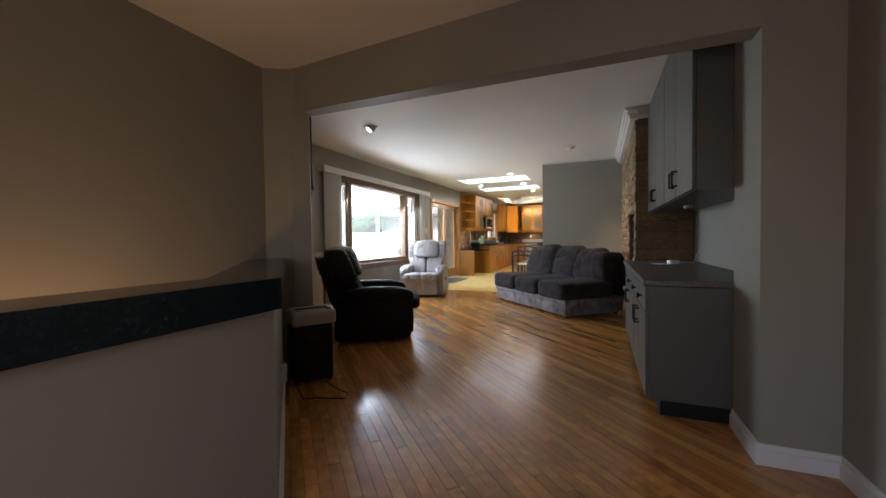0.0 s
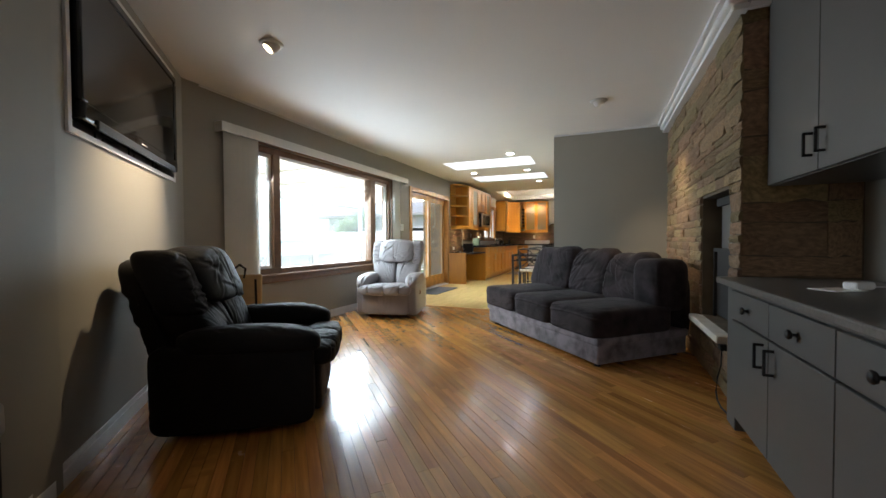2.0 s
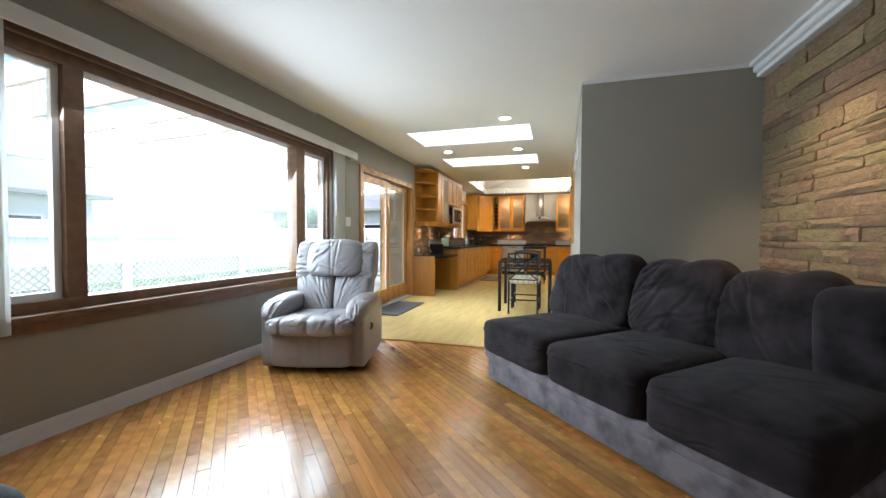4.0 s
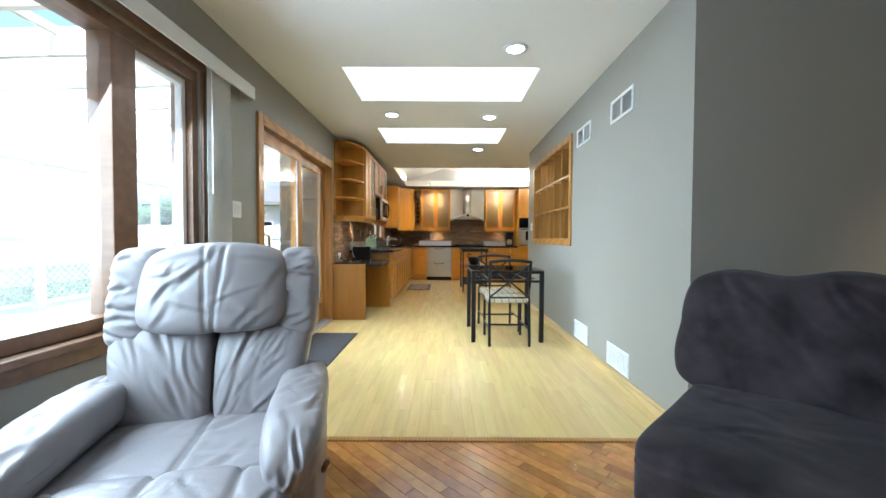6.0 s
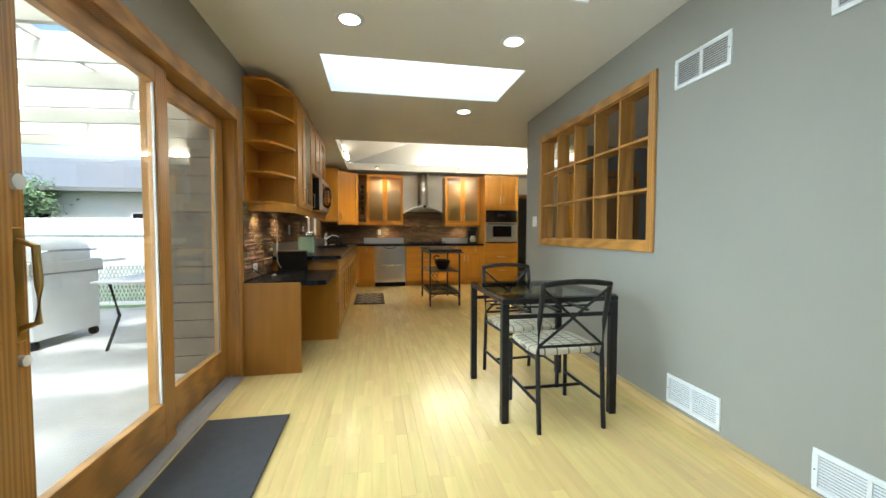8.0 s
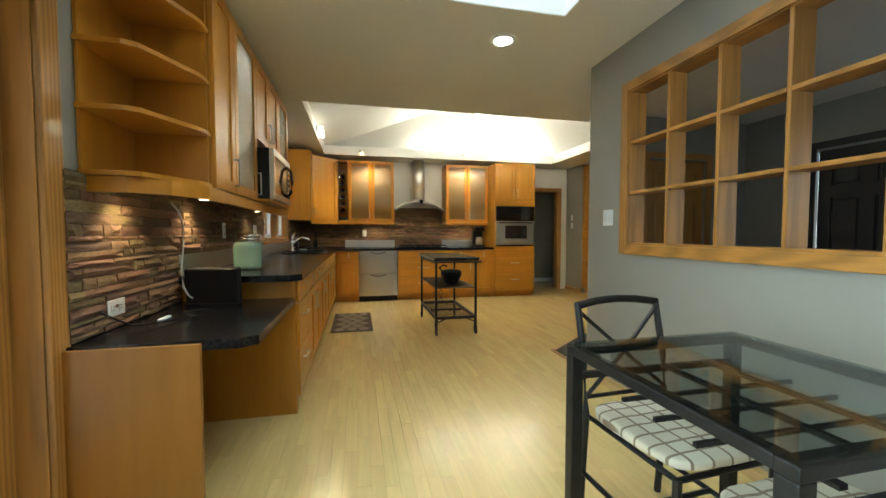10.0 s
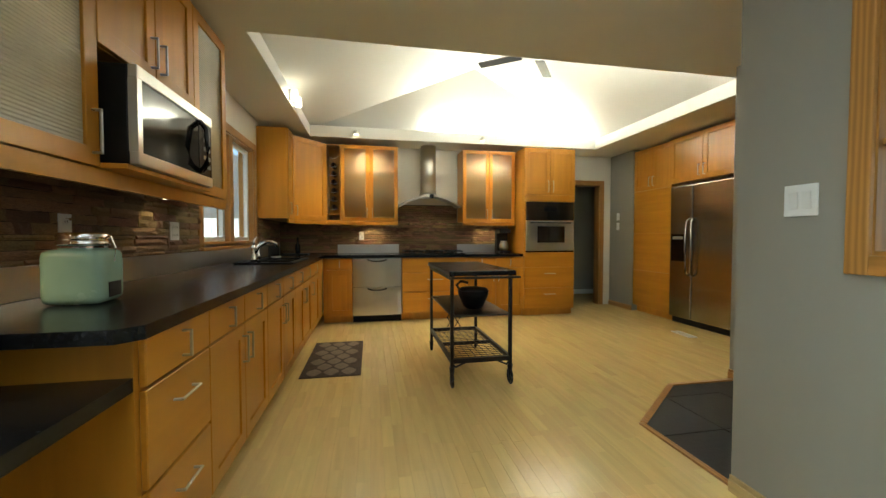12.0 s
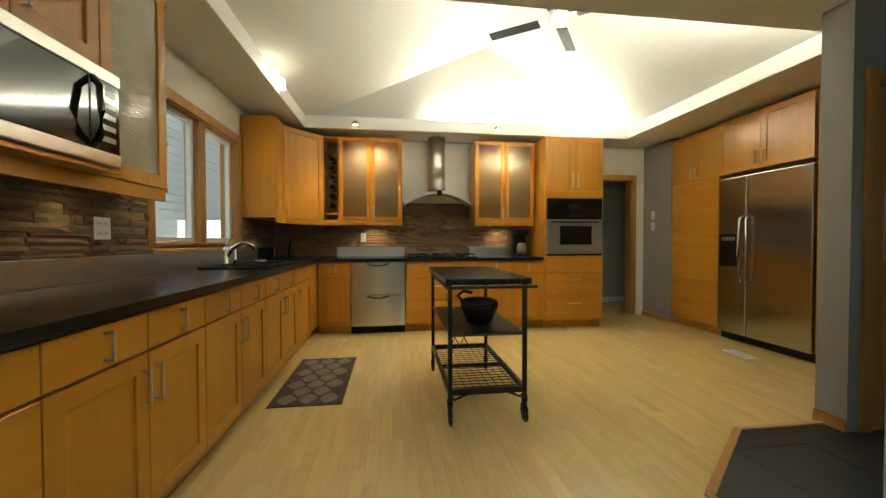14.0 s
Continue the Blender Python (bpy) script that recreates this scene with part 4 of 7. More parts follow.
part("power_cord", turned(tube([(-1.90, 1.87, 0.22), (-1.86, 1.91, 0.16), (-1.84, 1.96, 0.03), (-1.82, 2.05, 0.008), (-1.72, 2.08, 0.006), (-1.62, 2.12, 0.006), (-1.66, 2.20, 0.006), (-1.78, 2.24, 0.006), (-1.92, 2.29, 0.02)], 0.004), sh.matrix_basis.inverted()), PLASTIC, sh, "thin black power cord curled on the floor")

# folded wooden tray table leaning behind the recliner
ft = thing("folding_tray", -3.58, 4.53, 0, 38, "folded tan wooden tray table with a black strap", "tray table")
part("tray", turned(bx(-0.20, 0.20, -0.012, 0.012, 0.20, 0.74, bevel=0.012), pose(0, 0, 0, -8)), mat("tan_wood", (0.50, 0.34, 0.16), 0.45, var=0.1, stretch=(1, 8, 1)), ft)
for s in (-1, 1):
    part("leg", rd((s * 0.17, -0.02, 0.0), (s * 0.17, -0.06, 0.70), 0.011), PLASTIC, ft)
part("strap", tube([(-0.04, 0.09, 0.70), (-0.05, 0.10, 0.79), (0.0, 0.10, 0.83), (0.05, 0.10, 0.79), (0.04, 0.09, 0.70)], 0.012), PLASTIC, ft)

# ---- stone fireplace wall ----
FX, FY0, FY1 = 0.36, 4.80, 7.58
OP = (5.00, 5.77, 0.42, 1.39)
fp = setting("fireplace_wall", join(bx(FX + 0.03, 0.95, FY0 + 0.03, OP[0], 0, H), bx(FX + 0.03, 0.95, OP[1], FY1, 0, H), bx(FX + 0.03, 0.95, OP[0], OP[1], 0, OP[2]), bx(FX + 0.03, 0.95, OP[0], OP[1], OP[3], H), bx(0.80, 0.95, OP[0], OP[1], OP[2], OP[3])), mat("tan_mortar", (0.13, 0.10, 0.065), 0.9, var=0.2), "ledge stone fireplace wall in tan and brown", "fireplace")
ins = thing("fireplace_insert", 0.46, OP[0], OP[2], 0, "black metal fireplace insert with a grey smoke shield", "fireplace")
part("fire_screen", join(bx(0.02, 0.04, 0.03, 0.74, 0.02, 0.54), bx(0.0, 0.02, 0.02, 0.05, 0.0, 0.56), bx(0.0, 0.02, 0.72, 0.75, 0.0, 0.56), bx(0.0, 0.02, 0.05, 0.72, 0.53, 0.56)), SOOT, ins)
part("smoke_shield", bx(0.05, 0.06, 0.05, 0.72, 0.56, 0.90, bevel=0.002), OVENGREY, ins, "grey metal shield")
part("hood", bx(0.02, 0.30, 0.02, 0.75, 0.90, 0.96), SOOT, ins)
for i in range(6):
    part("bracket", bx(-0.06, -0.03, 0.0, 0.02, 0.08 + i * 0.16, 0.11 + i * 0.16), IRON, ins)
tagged(part("hearth_sill", bx(0.30, 0.50, 4.96, 5.82, 0.365, 0.415, bevel=0.008), mat("pale_stone", (0.55, 0.51, 0.45), 0.7, var=0.1, bump=0.4)), "pale stone sill under the fireplace opening", "sill")
tagged(part("extension_cord", tube([(0.335, 4.98, 0.33), (0.335, 4.99, 0.22), (0.325, 5.03, 0.12), (0.315, 5.02, 0.03), (0.30, 4.92, 0.008), (0.29, 4.80, 0.008), (0.30, 4.70, 0.008)], 0.005), PLASTIC), "black cord hanging from the hearth to the floor", "cord")
tagged(part("plug_adapter", bx(0.318, 0.355, 4.94, 5.0, 0.325, 0.365, bevel=0.004), PLASTIC), "small black adapter under the hearth sill", "adapter")

# ---- built-in grey cabinets ----
HK = IRON
for i, (y0, y1) in enumerate(((2.62, 3.50), (3.50, 4.50))):
    w = y1 - y0
    c = thing("base_cabinet", 0.28, y1, 0, -90, "grey painted base cabinet with black pulls", "cabinet", "grey built-in cabinets")
    part("body", bx(0, w, 0.0, 0.60, 0.09, 0.785), GREYCAB, c)
    part("toe_kick", bx(0, w, 0.06, 0.58, 0.0, 0.09), PLASTIC, c)
    for k in range(2):
        f = flat_front("drawer", c, k * w / 2 + 0.002, (k + 1) * w / 2 - 0.002, 0.625, 0.775, -0.001, GREYCAB)
        part("knob", turned(lathe([(0.006, 0), (0.006, 0.014), (0.017, 0.018), (0.019, 0.026), (0.012, 0.032)], 14), pose(k * w / 2 + w / 4, -0.021, 0.70, 90)), IRON, f, smooth=True)
        f = flat_front("door", c, k * w / 2 + 0.002, (k + 1) * w / 2 - 0.002, 0.10, 0.615, -0.001, GREYCAB)
        bar_handle(0.10, 0.006, IRON, f, w / 2 + (-0.055 if k == 0 else 0.055), 0.535, -0.021, False, 0.032)
    c = thing("wall_cabinet", 0.52, (3.64, 4.78)[i], 1.36, -90, "tall grey painted wall cabinet with black pulls", "cabinet", "grey built-in cabinets")
    w2 = (1.035, 1.13)[i]
    part("body", bx(0, w2, 0.0, 0.42, 0.0, 1.15), GREYCAB, c)
    for k in range(2):
        f = flat_front("door", c, k * w2 / 2 + 0.002, (k + 1) * w2 / 2 - 0.002, 0.004, 1.145, -0.001, GREYCAB)
        bar_handle(0.10, 0.006, IRON, f, w2 / 2 + (-0.055 if k == 0 else 0.055), 0.13, -0.021, False, 0.032)
part("filler_panel", bx(-0.14, -0.001, -0.001, 0.60, 0.0, 0.785, bevel=0.002, seg=1), GREYCAB, bpy.data.objects["base_cabinet.001"])
tagged(part("countertop", bx(0.25, 0.945, 2.615, 4.77, 0.788, 0.825, bevel=0.008), GREYTOP), "grey-brown laminate countertop on the built-in cabinets", "countertop")
ph = thing("phone_charger", 0.66, 4.25, 0.825, 30, "white phone charger with its cable on the countertop", "charger")
part("cradle", bx(-0.05, 0.05, -0.03, 0.03, 0, 0.035, bevel=0.01), VINYL, ph)
part("paper", bx(-0.20, -0.04, -0.06, 0.05, 0.0, 0.004), VINYL, ph)
part("cable", tube([(0.05, 0, 0.015), (0.12, 0.03, 0.006), (0.2, -0.03, 0.006), (0.26, 0.05, 0.006), (0.29, 0.02, 0.12), (0.28, 0.03, 0.45)], 0.003), VINYL, ph)
puck = thing("cabinet_puck_light", 0.72, 3.9, 1.335, 0, "small round light under the wall cabinets", "light")
part("housing", rd((0, 0, 0), (0, 0, 0.024), 0.035, seg=20), SILVER, puck)

# ---- ceiling lights ----


def eyeball(x, y, tx, ty, tz, watts, angle=70):
    e = thing("eyeball_light", x, y, H, 0, "white recessed eyeball ceiling light, lit", "ceiling light", "eyeball lights")
    part("trim_ring", lathe([(0.055, -0.001), (0.085, -0.001), (0.082, -0.012), (0.058, -0.014), (0.055, -0.001)], 28, False), TRIM, e, smooth=True)
    d = (Vector((tx, ty, tz)) - Vector((x, y, H - 0.03))).normalized()
    q = (-d).to_track_quat('Z', 'Y').to_matrix().to_4x4()
    part("ball", turned(lathe([(0.056, 0.03), (0.056, 0.0), (0.052, -0.025), (0.044, -0.042), (0.038, -0.042), (0.038, -0.03), (0.038, 0.03)], 24, False), Matrix.Translation((0, 0, -0.012)) @ q), TRIM, e, smooth=True)
    part("bulb", turned(rd((0, 0, -0.036), (0, 0, -0.030), 0.036, seg=20), Matrix.Translation((0, 0, -0.012)) @ q), LITWARM, e)
    spot_light("eyeball_beam", Vector((x, y, H - 0.012)) + d * 0.06, (tx, ty, tz), watts, (1, 0.76, 0.46), angle, 1.0, 0.035)


eyeball(-2.68, 4.13, -3.12, 3.45, 1.45, 85, 60)
eyeball(-0.43, 6.36, 0.38, 6.78, 0.9, 34, 72)


def can_light(x, y, z=H, watts=5.5):
    e = thing("recessed_light", x, y, z, 0, "round recessed ceiling light, lit", "ceiling light", "recessed lights")
    part("trim_ring", lathe([(0.062, -0.001), (0.092, -0.001), (0.089, -0.010), (0.064, -0.012), (0.062, -0.001)], 28, False), TRIM, e, smooth=True)
    part("lamp", rd((0, 0, -0.007), (0, 0, -0.002), 0.062, seg=24), LIT, e)
    spot_light("recessed_beam", (x, y, z - 0.02), (x, y, 0), watts, (1, 0.95, 0.86), 96, 0.9, 0.03)


for p in ((-2.96, 9.90), (-1.83, 9.98), (-1.82, 11.56), (-1.83, 8.38)):
    can_light(*p)
# ---- sliding door ----
sd = thing("door_1", XL, 8.60, 0, 90, "oak sliding patio door with two glass panels", "door")
sd["kind"] = "structure"
DW, DH = 2.06, 2.13
part("door_frame", join(bx(-0.01, 0.08, -0.022, 0.0, 0, DH, bevel=0.004), bx(DW - 0.08, DW + 0.01, -0.022, 0.0, 0, DH, bevel=0.004), bx(0.06, 0.085, 0.0, 0.15, 0, DH - 0.07), bx(DW - 0.085, DW - 0.06, 0.0, 0.15, 0, DH - 0.07), bx(0.085, DW - 0.085, 0.0, 0.15, DH - 0.09, DH - 0.07)), OAK, sd)
part("head_casing", bx(0.081, DW - 0.081, -0.022, 0.0, DH - 0.09, DH, bevel=0.004), OAKX, sd)
part("door_sill", join(bx(0.085, DW - 0.085, -0.03, 0.15, -0.005, 0.02, bevel=0.004), bx(0.085, DW - 0.085, 0.05, 0.06, 0.02, 0.035)), SILVER, sd, "grey metal sill")
for k, (x0, x1, y0) in enumerate(((0.085, 1.07, 0.03), (1.00, DW - 0.09, 0.085))):
    f = part("door_leaf", join(bx(x0, x0 + 0.105, y0, y0 + 0.045, 0.03, DH - 0.10, bevel=0.004), bx(x1 - 0.11, x1, y0, y0 + 0.045, 0.03, DH - 0.10, bevel=0.004)), OAK, sd)
    for z0, z1 in ((0.03, 0.26), (DH - 0.20, DH - 0.10)):
        part("rail", bx(x0 + 0.105, x1 - 0.11, y0, y0 + 0.045, z0, z1, bevel=0.004), OAKX, f)
    o = part("pane", bx(x0 + 0.10, x1 - 0.105, y0 + 0.02, y0 + 0.026, 0.255, DH - 0.195), GLASS, f)
    o.visible_shadow = False
    part("glazing_strip", join(bx(x0 + 0.105, x0 + 0.113, y0 + 0.010, y0 + 0.02, 0.262, DH - 0.202), bx(x1 - 0.118, x1 - 0.11, y0 + 0.010, y0 + 0.02, 0.262, DH - 0.202)), VINYL if k == 0 else OVENGREY, f)
    if k == 0:
        part("handle", join(tube([(x0 + 0.065, y0, 0.86), (x0 + 0.065, y0 - 0.055, 0.88), (x0 + 0.065, y0 - 0.06, 1.0), (x0 + 0.065, y0 - 0.055, 1.12), (x0 + 0.065, y0, 1.14)], 0.011), bx(x0 + 0.045, x0 + 0.085, y0 - 0.008, y0, 0.82, 1.18, bevel=0.004)), BRASS, f, "brass pull handle")
        part("lock", join(rd((x0 + 0.065, y0 - 0.02, 0.76), (x0 + 0.065, y0, 0.76), 0.018), rd((x0 + 0.065, y0 - 0.02, 1.32), (x0 + 0.065, y0, 1.32), 0.025)), VINYL, f)

# floor mat at the sliding door
tagged(part("door_mat", bx(-3.83, -3.35, 8.72, 9.86, 0.001, 0.014, bevel=0.005), RUBBER), "dark grey rubber mat in front of the sliding door", "mat")

# gridded opening in the dining wall
gw = thing("window_grid", xd(11.42), 11.42, 1.035, XA, "oak frame of small square openings in the wall", "interior window")
gw["kind"] = "structure"
GW, GH = 1.84, 1.20
part("casing", bx(0, 0.065, -0.02, 0.0, 0, GH, bevel=0.004), OAK, gw)
part("casing", bx(GW - 0.065, GW, -0.02, 0.0, 0, GH, bevel=0.004), OAK, gw)
part("casing", bx(0.065, GW - 0.065, -0.02, 0.0, 0, 0.065, bevel=0.004), OAKX, gw)
part("casing", bx(0.065, GW - 0.065, -0.02, 0.0, GH - 0.065, GH, bevel=0.004), OAKX, gw)
part("jamb", join(bx(0.05, 0.07, 0.001, 0.13, 0.062, GH - 0.052), bx(GW - 0.07, GW - 0.05, 0.001, 0.13, 0.062, GH - 0.052)), OAK, gw)
part("head_and_sill", join(bx(0.07, GW - 0.07, 0.001, 0.13, 0.062, 0.08), bx(0.07, GW - 0.07, 0.001, 0.13, GH - 0.07, GH - 0.052)), OAKX, gw)
iw, ih = GW - 0.14, GH - 0.15
for i in range(1, 5):
    part("mullion", bx(0.07 + iw * i / 5 - 0.010, 0.07 + iw * i / 5 + 0.010, 0.004, 0.126, 0.08, GH - 0.07), OAK, gw)
for k in range(1, 3):
    for i in range(5):
        part("shelf", bx(0.07 + iw * i / 5 + 0.0105, 0.07 + iw * (i + 1) / 5 - 0.0105, 0.002, 0.128, 0.08 + ih * k / 3 - 0.010, 0.08 + ih * k / 3 + 0.010), OAKX, gw)


def wall_vent(y, z, w=0.38, h=0.18):
    v = thing("wall_vent", xd(y + w / 2), y + w / 2, z, XA, "white louvred wall vent in two fields", "vent", "wall vents")
    part("frame", join(bx(0, w, -0.010, -0.0005, 0, 0.022, bevel=0.003), bx(0, w, -0.010, -0.0005, h - 0.022, h, bevel=0.003), bx(0, 0.022, -0.010, -0.0005, 0.022, h - 0.022), bx(w - 0.022, w, -0.010, -0.0005, 0.022, h - 0.022), bx(w / 2 - 0.008, w / 2 + 0.008, -0.010, -0.0005, 0.022, h - 0.022)), VINYL, v)
    part("backing", bx(0.02, w - 0.02, -0.0015, -0.0008, 0.02, h - 0.02), OVENGREY, v)
    n = 11
    first = part("slat", turned(bx(0.023, w - 0.023, -0.0045, 0.0045, -0.0006, 0.0006), pose(0, -0.005, 0.028, 38)), VINYL, v)
    for i in range(1, n):
        again(first, pose(0, 0, i * (h - 0.05) / (n - 1)))
    for s in (0.011, w - 0.011):
        part("screw", rd((s, -0.0115, h / 2), (s, -0.010, h / 2), 0.004, seg=8), OVENGREY, v)


wall_vent(9.24, 0.10)
wall_vent(8.42, 0.09)
wall_vent(9.24, 2.035)
wall_vent(8.42, 2.03)

# ---- dining set ----
tb = thing("dining_table", -1.675, 9.90, 0, 0, "small square black metal table with a glass top", "table")
T = 0.385
for sx in (-1, 1):
    for sy in (-1, 1):
        part("leg", bx(sx * T - sx * 0.045, sx * T, sy * T - sy * 0.045, sy * T, 0, 0.735, bevel=0.004), IRON, tb)
part("top_frame", join(bx(-T, T, -T, -T + 0.045, 0.735, 0.765, bevel=0.003), bx(-T, T, T - 0.045, T, 0.735, 0.765, bevel=0.003), bx(-T, -T + 0.045, -T + 0.045, T - 0.045, 0.735, 0.765, bevel=0.003), bx(T - 0.045, T, -T + 0.045, T - 0.045, 0.735, 0.765, bevel=0.003)), IRON, tb)
_o = part("glass_top", bx(-T + 0.005, T - 0.005, -T + 0.005, T - 0.005, 0.766, 0.774, bevel=0.002, seg=1), TABLEGLASS, tb, "clear glass top")
for k in (-0.13, 0.0, 0.13):
    part("shelf_bar", bx(-T + 0.045, T - 0.045, k - 0.006, k + 0.006, 0.655, 0.667), IRON, tb)
for k in (-0.2, 0.0, 0.2):
    part("shelf_bar", bx(k - 0.012, k + 0.012, -T + 0.045, T - 0.045, 0.667, 0.679), IRON, tb)
for s in (-1, 1):
    part("apron", bx(-T + 0.045, T - 0.045, s * (T - 0.02) - 0.008, s * (T - 0.02) + 0.008, 0.64, 0.665), IRON, tb)


def iron_chair(x, y, rz):
    c = thing("dining_chair", x, y, 0, rz, "black metal chair with a crossed back and patterned cushion", "chair", "chairs at the table")
    w, d = 0.205, 0.22
    for s in (-1, 1):
        part("front_leg", rd((s * w, -d, 0), (s * w, -d, 0.43), 0.014, seg=10), IRON, c)
        part("back_leg", tube([(s * w, d + 0.03, 0), (s * w, d, 0.43), (s * w, d + 0.02, 0.65), (s * w, d + 0.07, 0.88)], 0.0145, 10), IRON, c)
        part("side_stretcher", rd((s * w, -d, 0.17), (s * w, d + 0.018, 0.17), 0.0105, seg=8), IRON, c)
        part("side_rail", rd((s * w, -d, 0.425), (s * w, d, 0.425), 0.010, seg=8), IRON, c)
        part("back_cross", tube([(s * w, d + 0.002, 0.50), (0, d + 0.025, 0.67), (-s * w * 0.95, d + 0.06, 0.84)], 0.009), IRON, c)
    part("stretcher", rd((-w, 0, 0.17), (w, 0, 0.17), 0.0105, seg=8), IRON, c)
    part("front_rail", rd((-w, -d, 0.425), (w, -d, 0.425), 0.010, seg=8), IRON, c)
    part("back_rail", rd((-w, d, 0.50), (w, d, 0.50), 0.009, seg=8), IRON, c)
    part("top_rail", tube([(-w - 0.004, d + 0.068, 0.87), (-w * 0.5, d + 0.080, 0.885), (0, d + 0.085, 0.89), (w * 0.5, d + 0.080, 0.885), (w + 0.004, d + 0.068, 0.87)], 0.017, 10), IRON, c)
    part("seat_cushion", puff(-w - 0.015, w + 0.015, -d - 0.015, d - 0.015, 0.435, 0.485, 5, 10, 0.006, 10, 2.0), CUSHION, c, "cream and brown patterned cushion")
    return c


ch = iron_chair(-1.68, 9.62, 180)
copy_thing(ch, pose(-1.68, 10.19, 0, 0, 0, 3))

# ---- desk and left run of kitchen cabinets ----
XF = -3.22
dk = thing("desk", XL, 10.62, 0, 0, "low black-topped desk with a wooden end panel", "desk")
part("end_panel", bx(0.01, 0.465, 0.0, 0.02, 0.0, 0.755, bevel=0.002), LIGHTWOOD, dk)
part("desktop", prism([(0.005, 0.022), (0.60, 0.022), (0.66, 0.07), (0.66, 0.995), (0.005, 0.995)], 0.725, 0.765), BLACKTOP, dk)
part("back_panel", bx(0.005, 0.02, 0.022, 0.99, 0.1, 0.72), WALL, dk)
lp = thing("storage_case", -3.64, 11.46, 0.766, 84, "black closed case standing on the desk", "case")
part("case", turned(bx(-0.04, 0.04, -0.14, 0.14, 0.0, 0.215, bevel=0.008), pose(0, 0, 0, 0, -4)), PLASTIC, lp)
part("lid_lip", bx(-0.055, -0.045, -0.14, 0.14, 0.0, 0.012), PLASTIC, lp)
tagged(part("white_cable", tube([(-3.80, 11.33, 1.345), (-3.78, 11.37, 1.30), (-3.77, 11.40, 1.22), (-3.77, 11.39, 1.10), (-3.77, 11.36, 0.98), (-3.77, 11.38, 0.88), (-3.76, 11.41, 0.83), (-3.74, 11.44, 0.80)], 0.005), VINYL), "white cable hanging from the cupboard to the desk", "cable")
tagged(part("black_cable", tube([(-3.84, 10.80, 0.86), (-3.76, 10.86, 0.79), (-3.66, 11.0, 0.772), (-3.60, 11.1, 0.772), (-3.70, 11.2, 0.772), (-3.62, 11.28, 0.772)], 0.004), PLASTIC), "thin black cable lying on the desk", "cable")
GB = "kitchen base cabinets"
LB = "honey-coloured base cabinet with bow handles"
hs = 0.12
run_end = cabinet("base_cabinet", XF, 11.62, 0, 90, 0.44, 0.62, 0.875, [("drawer", 0, 1, 0.725, 0.87, 1), ("drawer", 0, 1, 0.42, 0.72, 1), ("drawer", 0, 1, 0.11, 0.415, 1)], LB + ", three drawers", GB, toe=0.10)
for y0, y1 in ((12.06, 12.92), (12.92, 13.80), (13.80, 14.68)):
    cabinet("base_cabinet", XF, y0, 0, 90, y1 - y0, 0.62, 0.875, [("drawer", 0, .5, 0.725, 0.87, 1), ("drawer", .5, 1, 0.725, 0.87, 1), ("door", 0, .5, 0.11, 0.72, "rt"), ("door", .5, 1, 0.11, 0.72, "lt")], LB + ", two drawers over two doors", GB, toe=0.10)
cabinet("base_cabinet", XF, 14.68, 0, 90, 0.60, 0.62, 0.875, [("drawer", 0, 1, 0.725, 0.87, 1), ("door", 0, 1, 0.11, 0.72, "lt")], LB + ", one drawer over a door", GB, toe=0.10)
cabinet("base_cabinet", XF, 15.28, 0, 90, 0.36, 0.62, 0.875, [("panel", 0, 1, 0.11, 0.87, None)], "honey-coloured wooden corner filler cabinet", GB, toe=0.10)
YB = 15.64
cabinet("base_cabinet", -3.19, YB, 0, 0, 0.38, 0.64, 0.875, [("drawer", .13, 1, 0.725, 0.87, 1), ("door", .13, 1, 0.11, 0.72, None)], LB + ", in the corner", GB, toe=0.10)
cabinet("base_cabinet", -2.14, YB, 0, 0, 0.92, 0.64, 0.875, [("drawer", 0, 1, 0.67, 0.87, 1), ("drawer", 0, 1, 0.40, 0.665, 1), ("drawer", 0, 1, 0.11, 0.395, 1)], LB + ", three wide drawers", GB, toe=0.10, hs=0.2)
cabinet("base_cabinet", -1.22, YB, 0, 0, 0.86, 0.64, 0.875, [("drawer", 0, .5, 0.725, 0.87, 1), ("drawer", .5, 1, 0.725, 0.87, 1), ("door", 0, .5, 0.11, 0.72, "rt"), ("door", .5, 1, 0.11, 0.72, "lt")], LB + ", beside the oven", GB, toe=0.10)
part("end_panel", turned(bx(XL + 0.006, XF + 0.002, 11.600, 11.618, 0.0, 0.874), run_end.matrix_basis.inverted()), BEECH, run_end)
# dishwasher with two drawers
dw = thing("dishwasher", -2.81, YB - 0.02, 0, 0, "stainless steel two-drawer dishwasher", "dishwasher")
part("body", bx(0.005, 0.66, 0.03, 0.64, 0.09, 0.872), OVENGREY, dw)
part("toe_kick", bx(0.005, 0.66, 0.05, 0.08, 0, 0.09), PLASTIC, dw)
for z0, z1 in ((0.10, 0.475), (0.485, 0.868)):
    f = part("drawer", prism([(0.657, 0.03), (0.008, 0.03)] + [(0.008 + 0.649 * k / 16, 0.002 - 0.028 * math.sin(math.pi * k / 16) ** 0.7) for k in range(17)], z0, z1), STEEL, dw)
    part("handle", tube([(0.20, -0.024, z1 - 0.012), (0.26, -0.032, z1 - 0.030), (0.33, -0.034, z1 - 0.036), (0.40, -0.032, z1 - 0.030), (0.46, -0.024, z1 - 0.012)], 0.008), BLACKGLASS, f)

